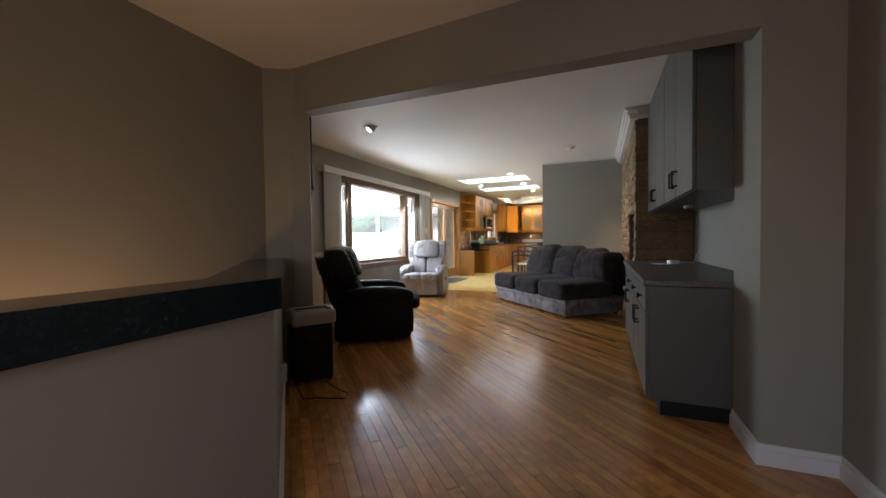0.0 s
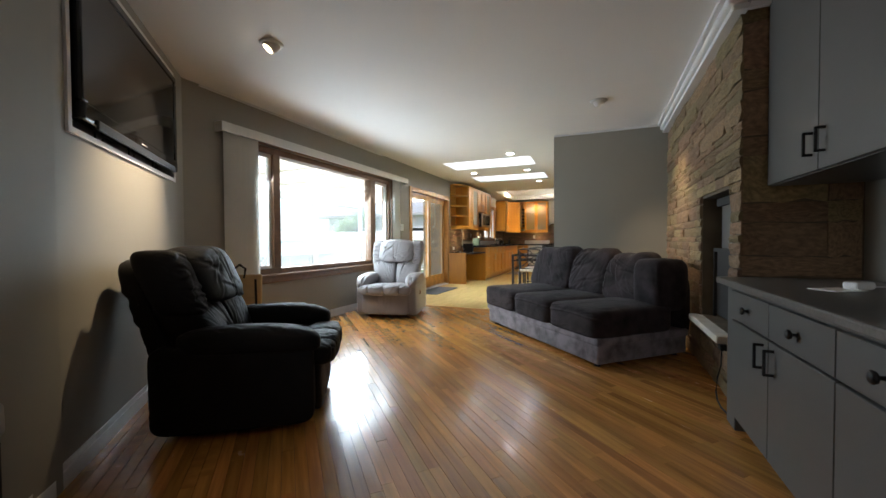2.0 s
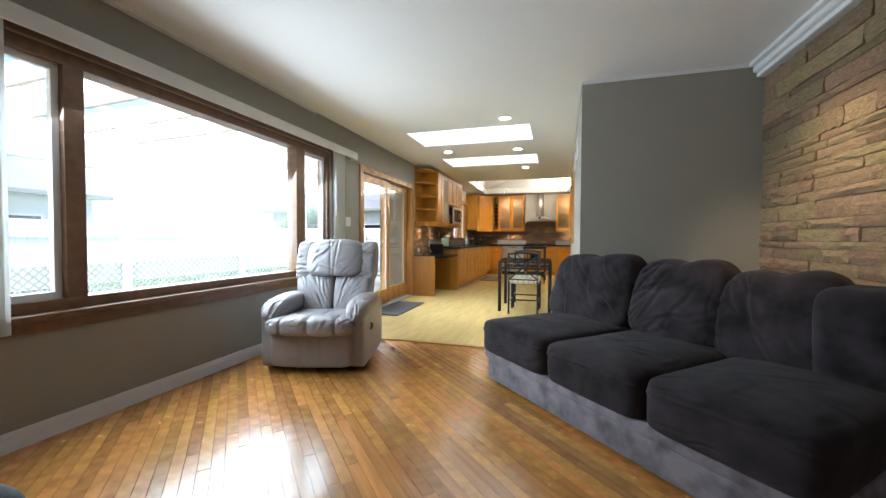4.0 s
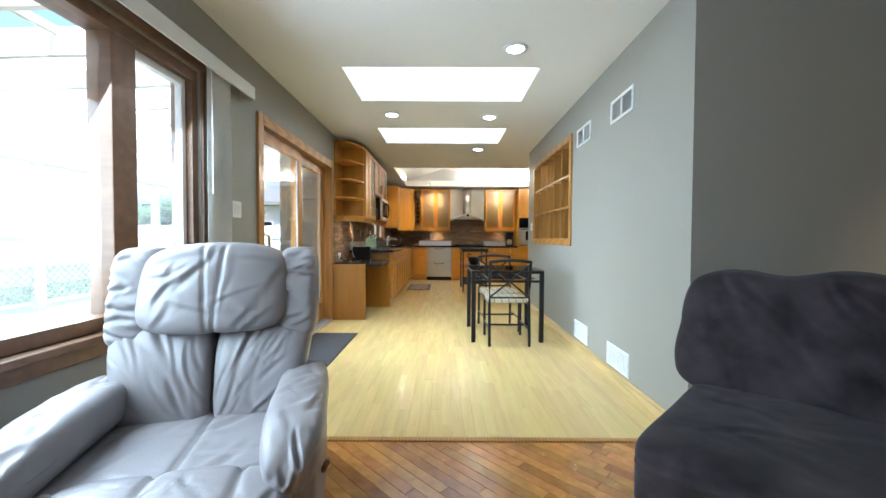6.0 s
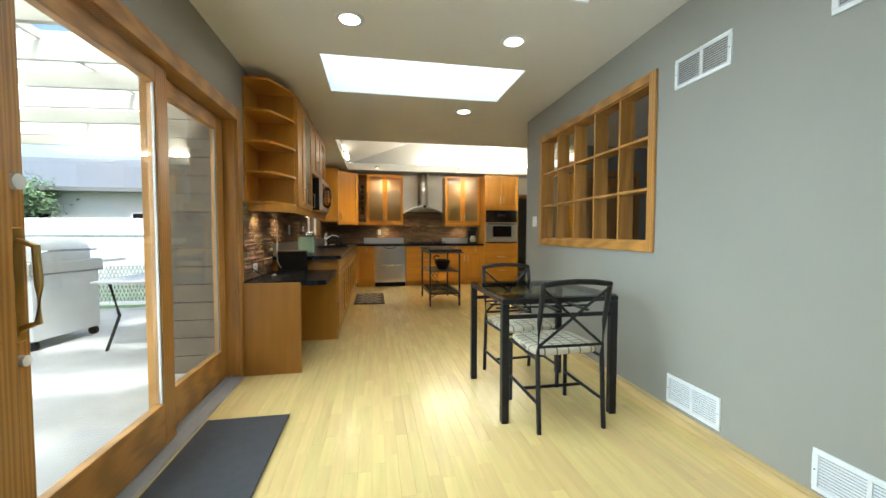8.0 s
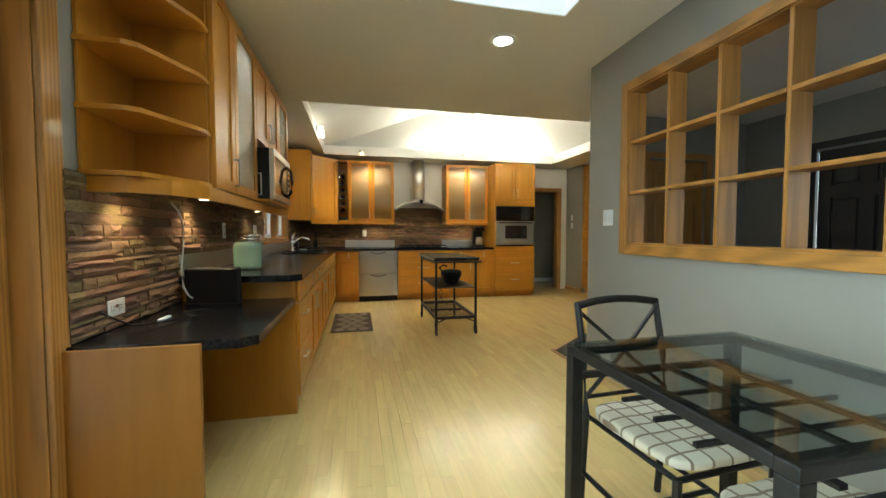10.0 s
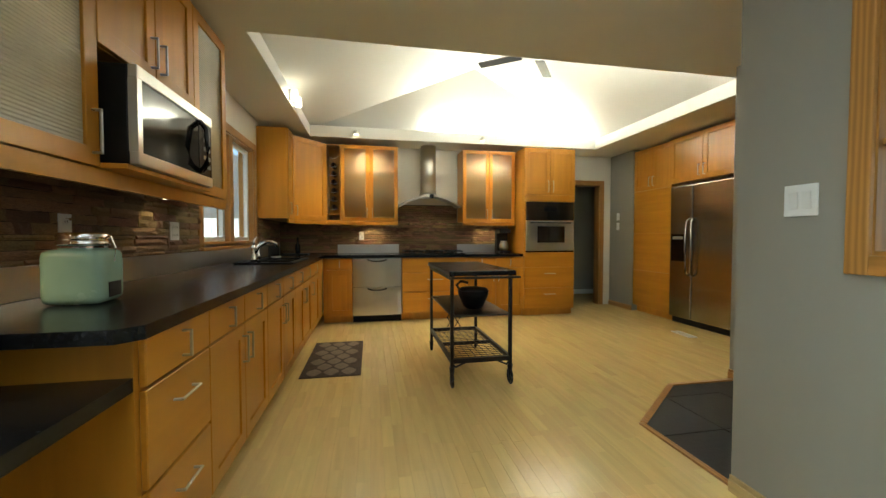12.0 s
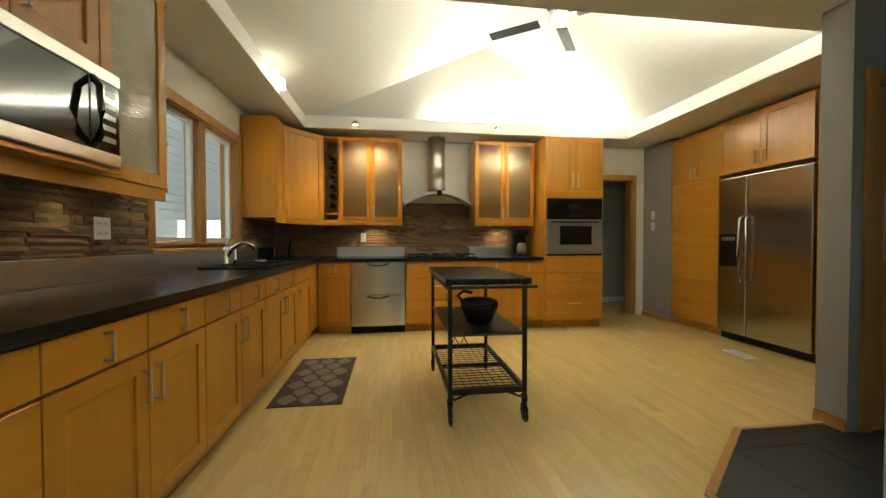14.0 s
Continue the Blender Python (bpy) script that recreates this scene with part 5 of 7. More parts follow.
# countertop in one L, low steel upstand
tagged(part("countertop", prism([(XL + 0.004, 11.52), (-3.22, 11.52), (-3.17, 11.57), (-3.17, YB - 0.05), (-0.385, YB - 0.05), (-0.385, YF - 0.004), (XL + 0.004, YF - 0.004)], 0.88, 0.92), BLACKTOP), "black laminate kitchen countertop in an L", "countertop")
tagged(part("steel_upstand", join(bx(XL + 0.012, XL + 0.024, 11.55, 15.6, 0.921, 1.05, bevel=0.002)), STEEL), "brushed steel strip along the back of the counter", "backsplash")
tagged(part("steel_upstand", bx(-3.05, -2.14, YF - 0.05, YF - 0.038, 0.921, 1.05, bevel=0.002), STEEL), "brushed steel strip behind the far counter", "backsplash")
tagged(part("steel_upstand", bx(-1.22, -0.60, YF - 0.05, YF - 0.038, 0.921, 1.05, bevel=0.002), STEEL), "brushed steel strip behind the far counter", "backsplash")

# upper cabinets on the left wall
UX, UZ, UH = -3.54, 1.41, 1.04
GU = "kitchen wall cabinets"
LU = "honey-coloured wooden wall cabinet"


def end_shelf(x, y0, y1, z, h, n, flip, label):
    """Open end shelves with a rounded corner."""
    e = thing("end_shelf", x, y0, z, 0, label, "shelf", GU)
    d, w = UX - x, y1 - y0
    out = [(0.0, 0.0), (d * 0.48, 0.0), (d * 0.62, w * 0.06), (d * 0.97, w * 0.70), (d * 1.0, w * 0.80), (d * 1.0, w), (0.0, w)] if not flip else [(0.0, 0.0), (d, 0.0), (d, w * 0.25), (d * 0.8, w * 0.78), (d * 0.45, w), (0, w)]
    for i in range(n):
        zz = i * (h - 0.02) / (n - 1)
        part("board", prism(out, zz, zz + 0.02), BEECHH, e)
    part("back", bx(0.0, 0.012, 0.01, w - 0.01, 0.02, h - 0.02), BEECH, e)
    part("side", bx(0.012, d - 0.01, w - 0.014 if not flip else 0.0, w if not flip else 0.014, 0.0201, h - 0.0201), BEECH, e)
    return e


end_shelf(XL + 0.004, 10.76, 11.155, UZ, UH, 5, False, "open honey-coloured end shelves with rounded fronts")
cabinet("wall_cabinet", UX, 11.16, UZ, 90, 0.33, 0.33, UH, [("door", 0, 1, 0, UH, "rb")], LU + " with a plain door", GU, hs=0.15)
cabinet("wall_cabinet", UX, 11.49, UZ, 90, 0.50, 0.33, UH, [("glass", 0, 1, 0, UH, "rb")], LU + " with a ribbed glass door", GU, inner=FROST, hs=0.15)
cabinet("wall_cabinet", UX, 11.99, 1.86, 90, 0.76, 0.33, UZ + UH - 1.86, [("door", 0, .5, 0, UZ + UH - 1.86, "rb"), ("door", .5, 1, 0, UZ + UH - 1.86, "lb")], LU + " over the microwave", GU)
cabinet("wall_cabinet", UX, 12.75, UZ, 90, 0.47, 0.33, UH, [("glass", 0, 1, 0, UH, None)], LU + " with a ribbed glass door", GU, inner=FROST)
end_shelf(XL + 0.004, 13.225, 13.40, UZ, UH, 5, True, "small honey-coloured end shelves beside the window")
tagged(part("light_rail", join(prism([(XL + 0.02, 10.78), (XL + 0.16, 10.78), (UX - 0.06, 10.87), (UX + 0.015, 11.08), (UX + 0.015, 13.21), (UX - 0.005, 13.21), (UX - 0.005, 11.09), (UX - 0.075, 10.885), (XL + 0.155, 10.80), (XL + 0.02, 10.80)], 1.345, 1.408)), BEECHH), "honey-coloured rail under the wall cabinets", "trim")
ms = tagged(part("microwave_shelf", bx(XL + 0.01, -3.44, 12.0, 12.745, 1.412, 1.432, bevel=0.003), BEECHH), "honey-coloured shelf under the microwave", "shelf")
mw = thing("microwave", -3.43, 12.03, 1.434, 90, "stainless steel microwave with a dark window", "microwave")
part("body", bx(0, 0.68, 0.02, 0.42, 0, 0.375, bevel=0.006), PLASTIC, mw)
part("front", join(bx(0, 0.68, -0.012, 0.02, 0, 0.05, bevel=0.004), bx(0, 0.68, -0.012, 0.02, 0.325, 0.375, bevel=0.004), bx(0, 0.03, -0.012, 0.02, 0.05, 0.325)), STEEL, mw)
part("window", bx(0.03, 0.52, -0.008, 0.018, 0.05, 0.325, bevel=0.003), BLACKGLASS, mw)
part("control_panel", bx(0.522, 0.675, -0.010, 0.018, 0.05, 0.325, bevel=0.003), BLACKGLASS, mw)
for i in range(5):
    part("button", bx(0.57, 0.65, -0.0125, -0.0102, 0.09 + i * 0.045, 0.11 + i * 0.045), OVENGREY, mw)
part("handle", tube([(0.535, -0.01, 0.06), (0.52, -0.045, 0.10), (0.512, -0.055, 0.19), (0.52, -0.045, 0.28), (0.535, -0.01, 0.32)], 0.013), BLACKGLASS, mw, smooth=True)

# kitchen window over the sink
kw = thing("window_2", XL, 13.68, 1.08, 90, "oak-framed kitchen casement window in two lights", "window")
kw["kind"] = "structure"
KW, KH = 1.43, 1.09
part("window_frame", join(bx(-0.05, 0.03, -0.02, 0.0, -0.03, KH + 0.05, bevel=0.004), bx(KW - 0.03, KW + 0.05, -0.02, 0.0, -0.03, KH + 0.05, bevel=0.004), bx(0.03, KW - 0.03, -0.02, 0.0, KH - 0.03, KH + 0.05, bevel=0.004), bx(0.0, 0.04, 0.0, 0.15, 0.0, KH), bx(KW - 0.04, KW, 0.0, 0.15, 0, KH), bx(0.04, KW - 0.04, 0, 0.15, KH - 0.04, KH), bx(0.04, KW - 0.04, 0, 0.15, 0, 0.04), bx(KW / 2 - 0.05, KW / 2 + 0.05, 0.0, 0.12, 0.04, KH - 0.04)), OAK, kw)
part("window_sill", bx(-0.05, KW + 0.05, -0.05, -0.0005, -0.03, 0.0, bevel=0.006), OAKH, kw)
for x0, x1 in ((0.04, KW / 2 - 0.05), (KW / 2 + 0.05, KW - 0.04)):
    part("sash", join(bx(x0, x0 + 0.04, 0.05, 0.09, 0.04, KH - 0.04), bx(x1 - 0.04, x1, 0.05, 0.09, 0.04, KH - 0.04), bx(x0 + 0.04, x1 - 0.04, 0.05, 0.09, 0.04, 0.08), bx(x0 + 0.04, x1 - 0.04, 0.05, 0.09, KH - 0.08, KH - 0.04)), VINYL, kw, "white vinyl sash")
    o = part("pane", bx(x0 + 0.035, x1 - 0.035, 0.066, 0.072, 0.075, KH - 0.075), GLASS, kw)
    o.visible_shadow = False
part("crank", tube([(0.25, 0.02, 0.045), (0.27, -0.01, 0.05), (0.34, -0.015, 0.055)], 0.007), VINYL, kw)
wall_plate(XL + 0.03, 13.22, 1.20, 90, 2, "white outlet plate on the stone backsplash", False)
_p = wall_plate(XL + 0.03, 10.92, 0.86, 90, 1, "white outlet plate above the desk", False)
_p.matrix_basis = pose(XL + 0.03, 10.92, 0.86, 0, 0, 90) @ pose(0, 0, 0, 0, 90, 0)
tagged(part("white_adapter", bx(-3.74, -3.72, 11.02, 11.12, 0.766, 0.778, bevel=0.003), VINYL), "small white adapter lying on the desk", "adapter")
wall_plate(XL + 0.03, 12.30, 1.20, 90, 1, "white outlet plate on the stone backsplash", False)
wall_plate(-2.7, YF - 0.03, 1.18, 0, 1, "grey outlet plate on the far backsplash", False)
# ---- far kitchen wall ----
UY, FZ, FH = 15.93, 1.385, 1.075
# corner: side unit on the left wall, slanted unit, wine rack, glass pair
cabinet("wall_cabinet", UX, 15.19, FZ, 90, 0.33, 0.33, FH, [("door", 0, 1, 0, FH, "lb")], LU + " beside the window", GU)
_cx, _cy = -3.54, 15.53
_cw = math.hypot(0.36, 0.40)
cc = thing("corner_cabinet", _cx, _cy, FZ, 48, LU + " set across the corner", "cabinet", GU)
part("body", turned(prism([(-3.54, 15.53), (-3.18, 15.93), (-3.18, 16.29), (-3.87, 16.29), (-3.87, 15.53)], FZ, FZ + FH), cc.matrix_basis.inverted()), BEECH, cc)
_f = shaker("door", cc, 0.004, _cw - 0.004, 0.002, FH - 0.002, -0.001, BEECH, BEECH)
bar_handle(0.12, 0.0045, NICKEL, _f, 0.035, 0.12, -0.021, False)
wr = thing("wine_rack", -3.178, UY, FZ, 0, "narrow wooden wine rack holding dark bottles", "wine rack", GU)
part("body", join(bx(0, 0.015, 0, 0.33, 0, FH), bx(0.185, 0.20, 0, 0.33, 0, FH), bx(0.015, 0.185, 0, 0.33, 0, 0.018), bx(0.015, 0.185, 0, 0.33, 0.09, 0.105), bx(0.015, 0.185, 0, 0.33, FH - 0.018, FH), bx(0.015, 0.185, 0.31, 0.33, 0.105, FH - 0.018)), BEECH, wr)
for i in range(7):
    part("holder", tube([(0.02, 0.02, 0.20 + i * 0.12), (0.06, 0.03, 0.17 + i * 0.12), (0.10, 0.03, 0.16 + i * 0.12), (0.14, 0.03, 0.17 + i * 0.12), (0.18, 0.02, 0.20 + i * 0.12)], 0.004), CHROME, wr)
for i in range(6):
    b = tagged(part("wine_bottle", turned(lathe([(0.036, 0), (0.038, 0.02), (0.038, 0.20), (0.014, 0.25), (0.014, 0.29)], 14), pose(-3.078, UY + 0.305, FZ + 0.205 + i * 0.12, 90)), BLACKGLASS, smooth=True), "dark wine bottle lying in the rack", "bottle", "wine bottles")
cabinet("wall_cabinet", -2.975, UY, FZ, 0, 0.80, 0.35, FH, [("glass", 0, .5, 0, FH, "rb"), ("glass", .5, 1, 0, FH, "lb")], LU + " with two lit glass doors", GU, inner=glass("cabinet_glass", 0.05, (0.80, 0.76, 0.66)), fr=0.05)
cabinet("wall_cabinet", -1.21, UY, FZ, 0, 0.82, 0.35, FH, [("glass", 0, .5, 0, FH, "rb"), ("glass", .5, 1, 0, FH, "lb")], LU + " with two lit glass doors", GU, inner=glass("cabinet_glass_pale", 0.05, (0.80, 0.76, 0.66)), fr=0.05)
for _h in ("cabinet_glass", "cabinet_glass_pale"):
    _t = bpy.data.materials[_h].node_tree
    _out = _t.nodes["Material Output"]
    _src = _out.inputs[0].links[0].from_socket
    _df = _t.nodes.new("ShaderNodeBsdfTranslucent")
    _df.inputs[0].default_value = (0.88, 0.84, 0.72, 1)
    _mx = _t.nodes.new("ShaderNodeMixShader")
    _mx.inputs[0].default_value = 0.28
    _t.links.new(_src, _mx.inputs[1])
    _t.links.new(_df.outputs[0], _mx.inputs[2])
    _t.links.new(_mx.outputs[0], _out.inputs[0])
SHELFGLASS = glass("shelf_glass", 0.0, (0.75, 0.80, 0.76))
PORC = mat("white_porcelain", (0.75, 0.74, 0.70), 0.2, var=0.03, bump=0)
for x0, x1 in ((-2.955, -2.195), (-1.19, -0.41)):
    for zz in (0.37, 0.70):
        tagged(part("glass_shelf", bx(x0, x1, UY + 0.02, UY + 0.33, FZ + zz, FZ + zz + 0.008), SHELFGLASS), "clear glass shelf inside a lit cabinet", "shelf", "glass shelves")
    spot_light("cabinet_lamp", ((x0 + x1) / 2, UY + 0.17, FZ + FH - 0.03), ((x0 + x1) / 2, UY + 0.18, FZ), 15.0, SOFT, 165, 0.9, 0.08)
DISHES = [(-2.37, 0.018, 0), (-2.42, 0.378, 1), (-2.70, 0.018, 1), (-2.30, 0.018, 2), (-1.02, 0.378, 1), (-0.62, 0.378, 2), (-0.95, 0.018, 2), (-0.55, 0.018, 0)]
for x, zz, k in DISHES:
    if k == 0:
        for j in range(4):
            tagged(part("plate", turned(lathe([(0.05, 0), (0.06, 0.003), (0.10, 0.014), (0.10, 0.017)], 20), pose(x, UY + 0.17, FZ + zz + 0.001 + j * 0.007)), PORC, smooth=True), "white plate in a stack", "plate", "plates")
    elif k == 1:
        tagged(part("bowl", turned(lathe([(0.035, 0), (0.06, 0.02), (0.085, 0.06), (0.082, 0.06), (0.055, 0.024)], 20), pose(x, UY + 0.17, FZ + zz + 0.001)), IRON if x < -2 else PORC, smooth=True), "bowl on a glass shelf" if x > -2 else "dark bowl on a glass shelf", "bowl", "bowls")
    else:
        for j in range(3):
            tagged(part("drinking_glass", turned(lathe([(0.022, 0), (0.03, 0.10), (0.029, 0.10), (0.021, 0.004)], 14), pose(x + j * 0.07, UY + 0.15, FZ + zz + 0.001)), GLASS, smooth=True), "clear drinking glass on a cabinet shelf", "glass", "drinking glasses")
tagged(part("light_rail", join(bx(-3.18, -2.176, UY - 0.02, UY, 1.335, FZ - 0.002, bevel=0.002), turned(bx(0, _cw, -0.02, 0, 1.335, FZ - 0.002), pose(_cx, _cy, 0, 0, 0, 48)), bx(UX, UX + 0.02, 15.19, 15.52, 1.335, FZ - 0.002)), BEECHH), "honey-coloured rail under the corner cabinets", "trim")
tagged(part("light_rail", bx(-1.21, -0.39, UY - 0.02, UY, 1.335, FZ - 0.002, bevel=0.002), BEECHH), "honey-coloured rail under the glass cabinet", "trim")
# under-cabinet lamps
for x, y in ((-2.55, 16.12), (-0.80, 16.12)):
    p = thing("under_cabinet_light", x, y, FZ - 0.022, 0, "small round halogen under a wall cabinet, lit", "light", "under-cabinet lights")
    part("housing", lathe([(0.03, 0.0), (0.034, 0.0), (0.034, 0.02), (0.03, 0.02)], 18, False), NICKEL, p)
    part("bulb", rd((0, 0, -0.001), (0, 0, 0.004), 0.028, seg=16), LITWARM, p)
    spot_light("under_cabinet_beam", (x, y, FZ - 0.03), (x, y + 0.03, 0.9), 4.0, WARM, 140, 0.7, 0.02)
for y in (10.95, 11.65, 12.95):
    p = thing("under_cabinet_light", XL + 0.13, y, UZ - 0.022, 0, "small round halogen under a wall cabinet, lit", "light", "under-cabinet lights")
    part("housing", lathe([(0.03, 0.0), (0.034, 0.0), (0.034, 0.02), (0.03, 0.02)], 18, False), NICKEL, p)
    part("bulb", rd((0, 0, -0.001), (0, 0, 0.004), 0.028, seg=16), LITWARM, p)
    spot_light("under_cabinet_beam", (XL + 0.13, y, UZ - 0.03), (XL + 0.09, y, 0.9), 4.4 if y < 12 else 0.6, WARM, 118, 0.8, 0.02)

# chimney hood
hd = thing("range_hood", -1.70, YF, 1.62, 0, "stainless steel chimney hood with a curved canopy", "range hood")
_bm = bmesh.new()
_rows = []
for i in range(17):
    u = -1 + i / 8
    x = u * 0.45
    zt = 0.16 * (1 - abs(u) ** 1.8)
    yf = -0.50 + 0.10 * abs(u) ** 2.5
    _rows.append([_bm.verts.new(p) for p in ((x, -0.004, zt + 0.03), (x, yf, zt * 0.95), (x, yf, zt * 0.95 - 0.028), (x, -0.004, zt - 0.0))])
for A, B in zip(_rows, _rows[1:]):
    for k in range(4):
        _bm.faces.new((A[k], A[(k + 1) % 4], B[(k + 1) % 4], B[k]))
_bm.faces.new(_rows[0])
_bm.faces.new(_rows[-1][::-1])
bmesh.ops.recalc_face_normals(_bm, faces=_bm.faces)
part("canopy", _bm, STEEL, hd, smooth=False)
part("chimney", rd((0, -0.17, 0.14), (0, -0.17, 0.91), 0.115, seg=32), STEEL, hd, smooth=True)
part("collar", rd((0, -0.17, 0.15), (0, -0.17, 0.19), 0.135, seg=32), STEEL, hd, smooth=True)
part("display", bx(-0.03, 0.03, -0.515, -0.498, 0.10, 0.16, bevel=0.003), BLACKGLASS, hd)
# gas cooktop
ck = thing("cooktop", -1.67, 15.98, 0.92, 0, "black gas cooktop with iron grates", "cooktop")
part("plate", bx(-0.45, 0.45, -0.25, 0.25, 0, 0.012, bevel=0.004), BLACKGLASS, ck)
for x in (-0.29, 0, 0.29):
    g = bmesh.new()
    for k in (-0.13, 0.0, 0.13):
        box(g, x + k * 0.95 - 0.006, x + k * 0.95 + 0.006, -0.22, 0.22, 0.032, 0.046)
    for k in (-0.21, -0.1, 0.1, 0.21):
        box(g, x - 0.135, x + 0.135, k - 0.006, k + 0.006, 0.030, 0.044)
    for sx in (-1, 1):
        for sy in (-1, 1):
            box(g, x + sx * 0.125 - 0.006, x + sx * 0.125 + 0.006, sy * 0.205 - 0.006, sy * 0.205 + 0.006, 0.012, 0.032)
    part("grate", g, IRON, ck)
    for k in (-0.11, 0.11):
        part("burner", rd((x, k, 0.012), (x, k, 0.026), 0.04, seg=18), IRON, ck)
for i in range(5):
    part("knob", rd((-0.2 + i * 0.1, -0.232, 0.012), (-0.2 + i * 0.1, -0.232, 0.034), 0.016, seg=14), IRON, ck)
# oven tower
TWX, TWW = -0.365, 0.79
cabinet("oven_cabinet", TWX, YB - 0.03, 0, 0, TWW, 0.68, 2.46, [("door", 0, .5, 1.78, 2.455, "rb"), ("door", .5, 1, 1.78, 2.455, "lb"), ("panel", 0, 1, 1.68, 1.775, None), ("panel", 0, 1, 0.725, 0.935, None), ("drawer", 0, 1, 0.42, 0.72, 1), ("drawer", 0, 1, 0.11, 0.415, 1)], "tall honey-coloured cabinet round a built-in oven", GB, toe=0.10, hs=0.16)
ov = thing("wall_oven", TWX + 0.02, YB - 0.032, 0.94, 0, "grey built-in wall oven with a dark control panel", "oven")
part("door", bx(0, 0.75, -0.035, 0, 0.02, 0.46, bevel=0.008), OVENGREY, ov)
part("window", bx(0.17, 0.60, -0.039, -0.034, 0.14, 0.38, bevel=0.003), BLACKGLASS, ov)
part("vent", bx(0, 0.75, -0.02, 0, 0.0, 0.02), BLACKGLASS, ov)
part("control_panel", bx(0, 0.75, -0.03, 0, 0.465, 0.735, bevel=0.006), BLACKGLASS, ov)
part("display", bx(0.28, 0.47, -0.0325, -0.0302, 0.60, 0.66), PLASTIC, ov)
part("handle", tube([(0.06, -0.035, 0.43), (0.07, -0.075, 0.43), (0.68, -0.075, 0.43), (0.69, -0.035, 0.43)], 0.010), BLACKGLASS, ov)

# things on the counters
sk = thing("kitchen_sink", -3.50, 14.42, 0.921, 90, "black double sink set in the counter", "sink")
part("rim", join(bx(-0.42, 0.42, -0.25, -0.20, 0, 0.012, bevel=0.004), bx(-0.42, 0.42, 0.17, 0.25, 0, 0.012, bevel=0.004), bx(-0.42, -0.38, -0.20, 0.17, 0, 0.012), bx(0.38, 0.42, -0.20, 0.17, 0, 0.012), bx(-0.02, 0.02, -0.20, 0.17, 0, 0.010)), PLASTIC, sk)
for s in (-1, 1):
    part("basin", bx(s * 0.021, s * 0.379, -0.199, 0.169, 0.0, 0.002), BLACKGLASS, sk)
fa = thing("faucet", -3.66, 14.28, 0.933, 0, "chrome kitchen faucet with a pull-out spray", "faucet")
part("base", lathe([(0.032, 0), (0.030, 0.02), (0.024, 0.03), (0.024, 0.12), (0.02, 0.15)], 18), CHROME, fa, smooth=True)
part("spout", tube([(0, 0, 0.06), (0.05, 0.0, 0.14), (0.12, 0.01, 0.185), (0.19, 0.02, 0.17), (0.22, 0.02, 0.13)], 0.018, 12), CHROME, fa, smooth=True)
part("lever", tube([(0, 0, 0.15), (0.0, 0.03, 0.20), (0.02, 0.09, 0.245)], 0.010, 10), CHROME, fa, smooth=True)
sp = thing("soap_dispenser", -3.68, 14.52, 0.933, 0, "small chrome soap dispenser beside the faucet", "dispenser")
part("stem", lathe([(0.018, 0), (0.016, 0.05), (0.008, 0.06), (0.008, 0.15)], 14), CHROME, sp, smooth=True)
part("spout", tube([(0, 0, 0.15), (0.02, 0, 0.17), (0.07, 0, 0.165), (0.085, 0, 0.14)], 0.007), CHROME, sp, smooth=True)
cn = thing("canister", -3.60, 12.02, 0.921, 8, "mint green square canister with a clamp lid", "canister")
part("body", puff(-0.09, 0.09, -0.09, 0.09, 0, 0.195, 9, 8), GREEN, cn)
part("label", bx(0.0905, 0.093, -0.045, 0.045, 0.02, 0.075), PLASTIC, cn, "black label plate")
part("collar", lathe([(0.072, 0.180), (0.074, 0.188), (0.066, 0.194), (0.072, 0.200), (0.072, 0.206)], 24), CHROME, cn)
part("lid", lathe([(0.070, 0.207), (0.076, 0.213), (0.076, 0.219), (0.070, 0.224), (0.074, 0.230), (0.074, 0.248), (0.064, 0.256)], 24), CHROME, cn, smooth=True)
part("clamp", tube([(0.091, 0, 0.15), (0.096, 0, 0.20), (0.082, 0, 0.243), (0.0, 0, 0.252)], 0.0035), CHROME, cn)
bt = thing("bottle", -3.52, 15.72, 0.940, 0, "small dark glass bottle on a tray", "bottle")
part("body", lathe([(0.03, 0), (0.032, 0.01), (0.032, 0.11), (0.012, 0.15), (0.012, 0.20)], 16), BLACKGLASS, bt, smooth=True)
part("cap", rd((0, 0, 0.20), (0, 0, 0.22), 0.014), PLASTIC, bt)
ty = thing("tray", -3.55, 15.74, 0.921, 0, "small dark tray on the counter corner", "tray")
part("dish", bx(-0.17, 0.17, -0.10, 0.10, 0, 0.018, bevel=0.006), PLASTIC, ty)
cf = thing("coffee_maker", -0.53, 16.06, 0.921, 0, "black coffee maker at the counter's end", "coffee maker")
part("base", bx(-0.09, 0.09, -0.12, 0.12, 0, 0.03, bevel=0.006), PLASTIC, cf)
part("tower", bx(-0.09, 0.09, 0.02, 0.12, 0.03, 0.30, bevel=0.006), PLASTIC, cf)
part("top", bx(-0.09, 0.09, -0.12, 0.12, 0.30, 0.37, bevel=0.01), PLASTIC, cf)
part("carafe", turned(lathe([(0.05, 0.035), (0.07, 0.06), (0.07, 0.12), (0.05, 0.17), (0.052, 0.18)], 20), pose(0, -0.05, 0)), STEEL, cf, smooth=True)
kt = thing("small_dish", -3.62, 14.98, 0.921, 0, "white soap dish beside the sink", "dish")
part("dish", lathe([(0.04, 0), (0.06, 0.02), (0.058, 0.022), (0.035, 0.006)], 18), PORC, kt, smooth=True)

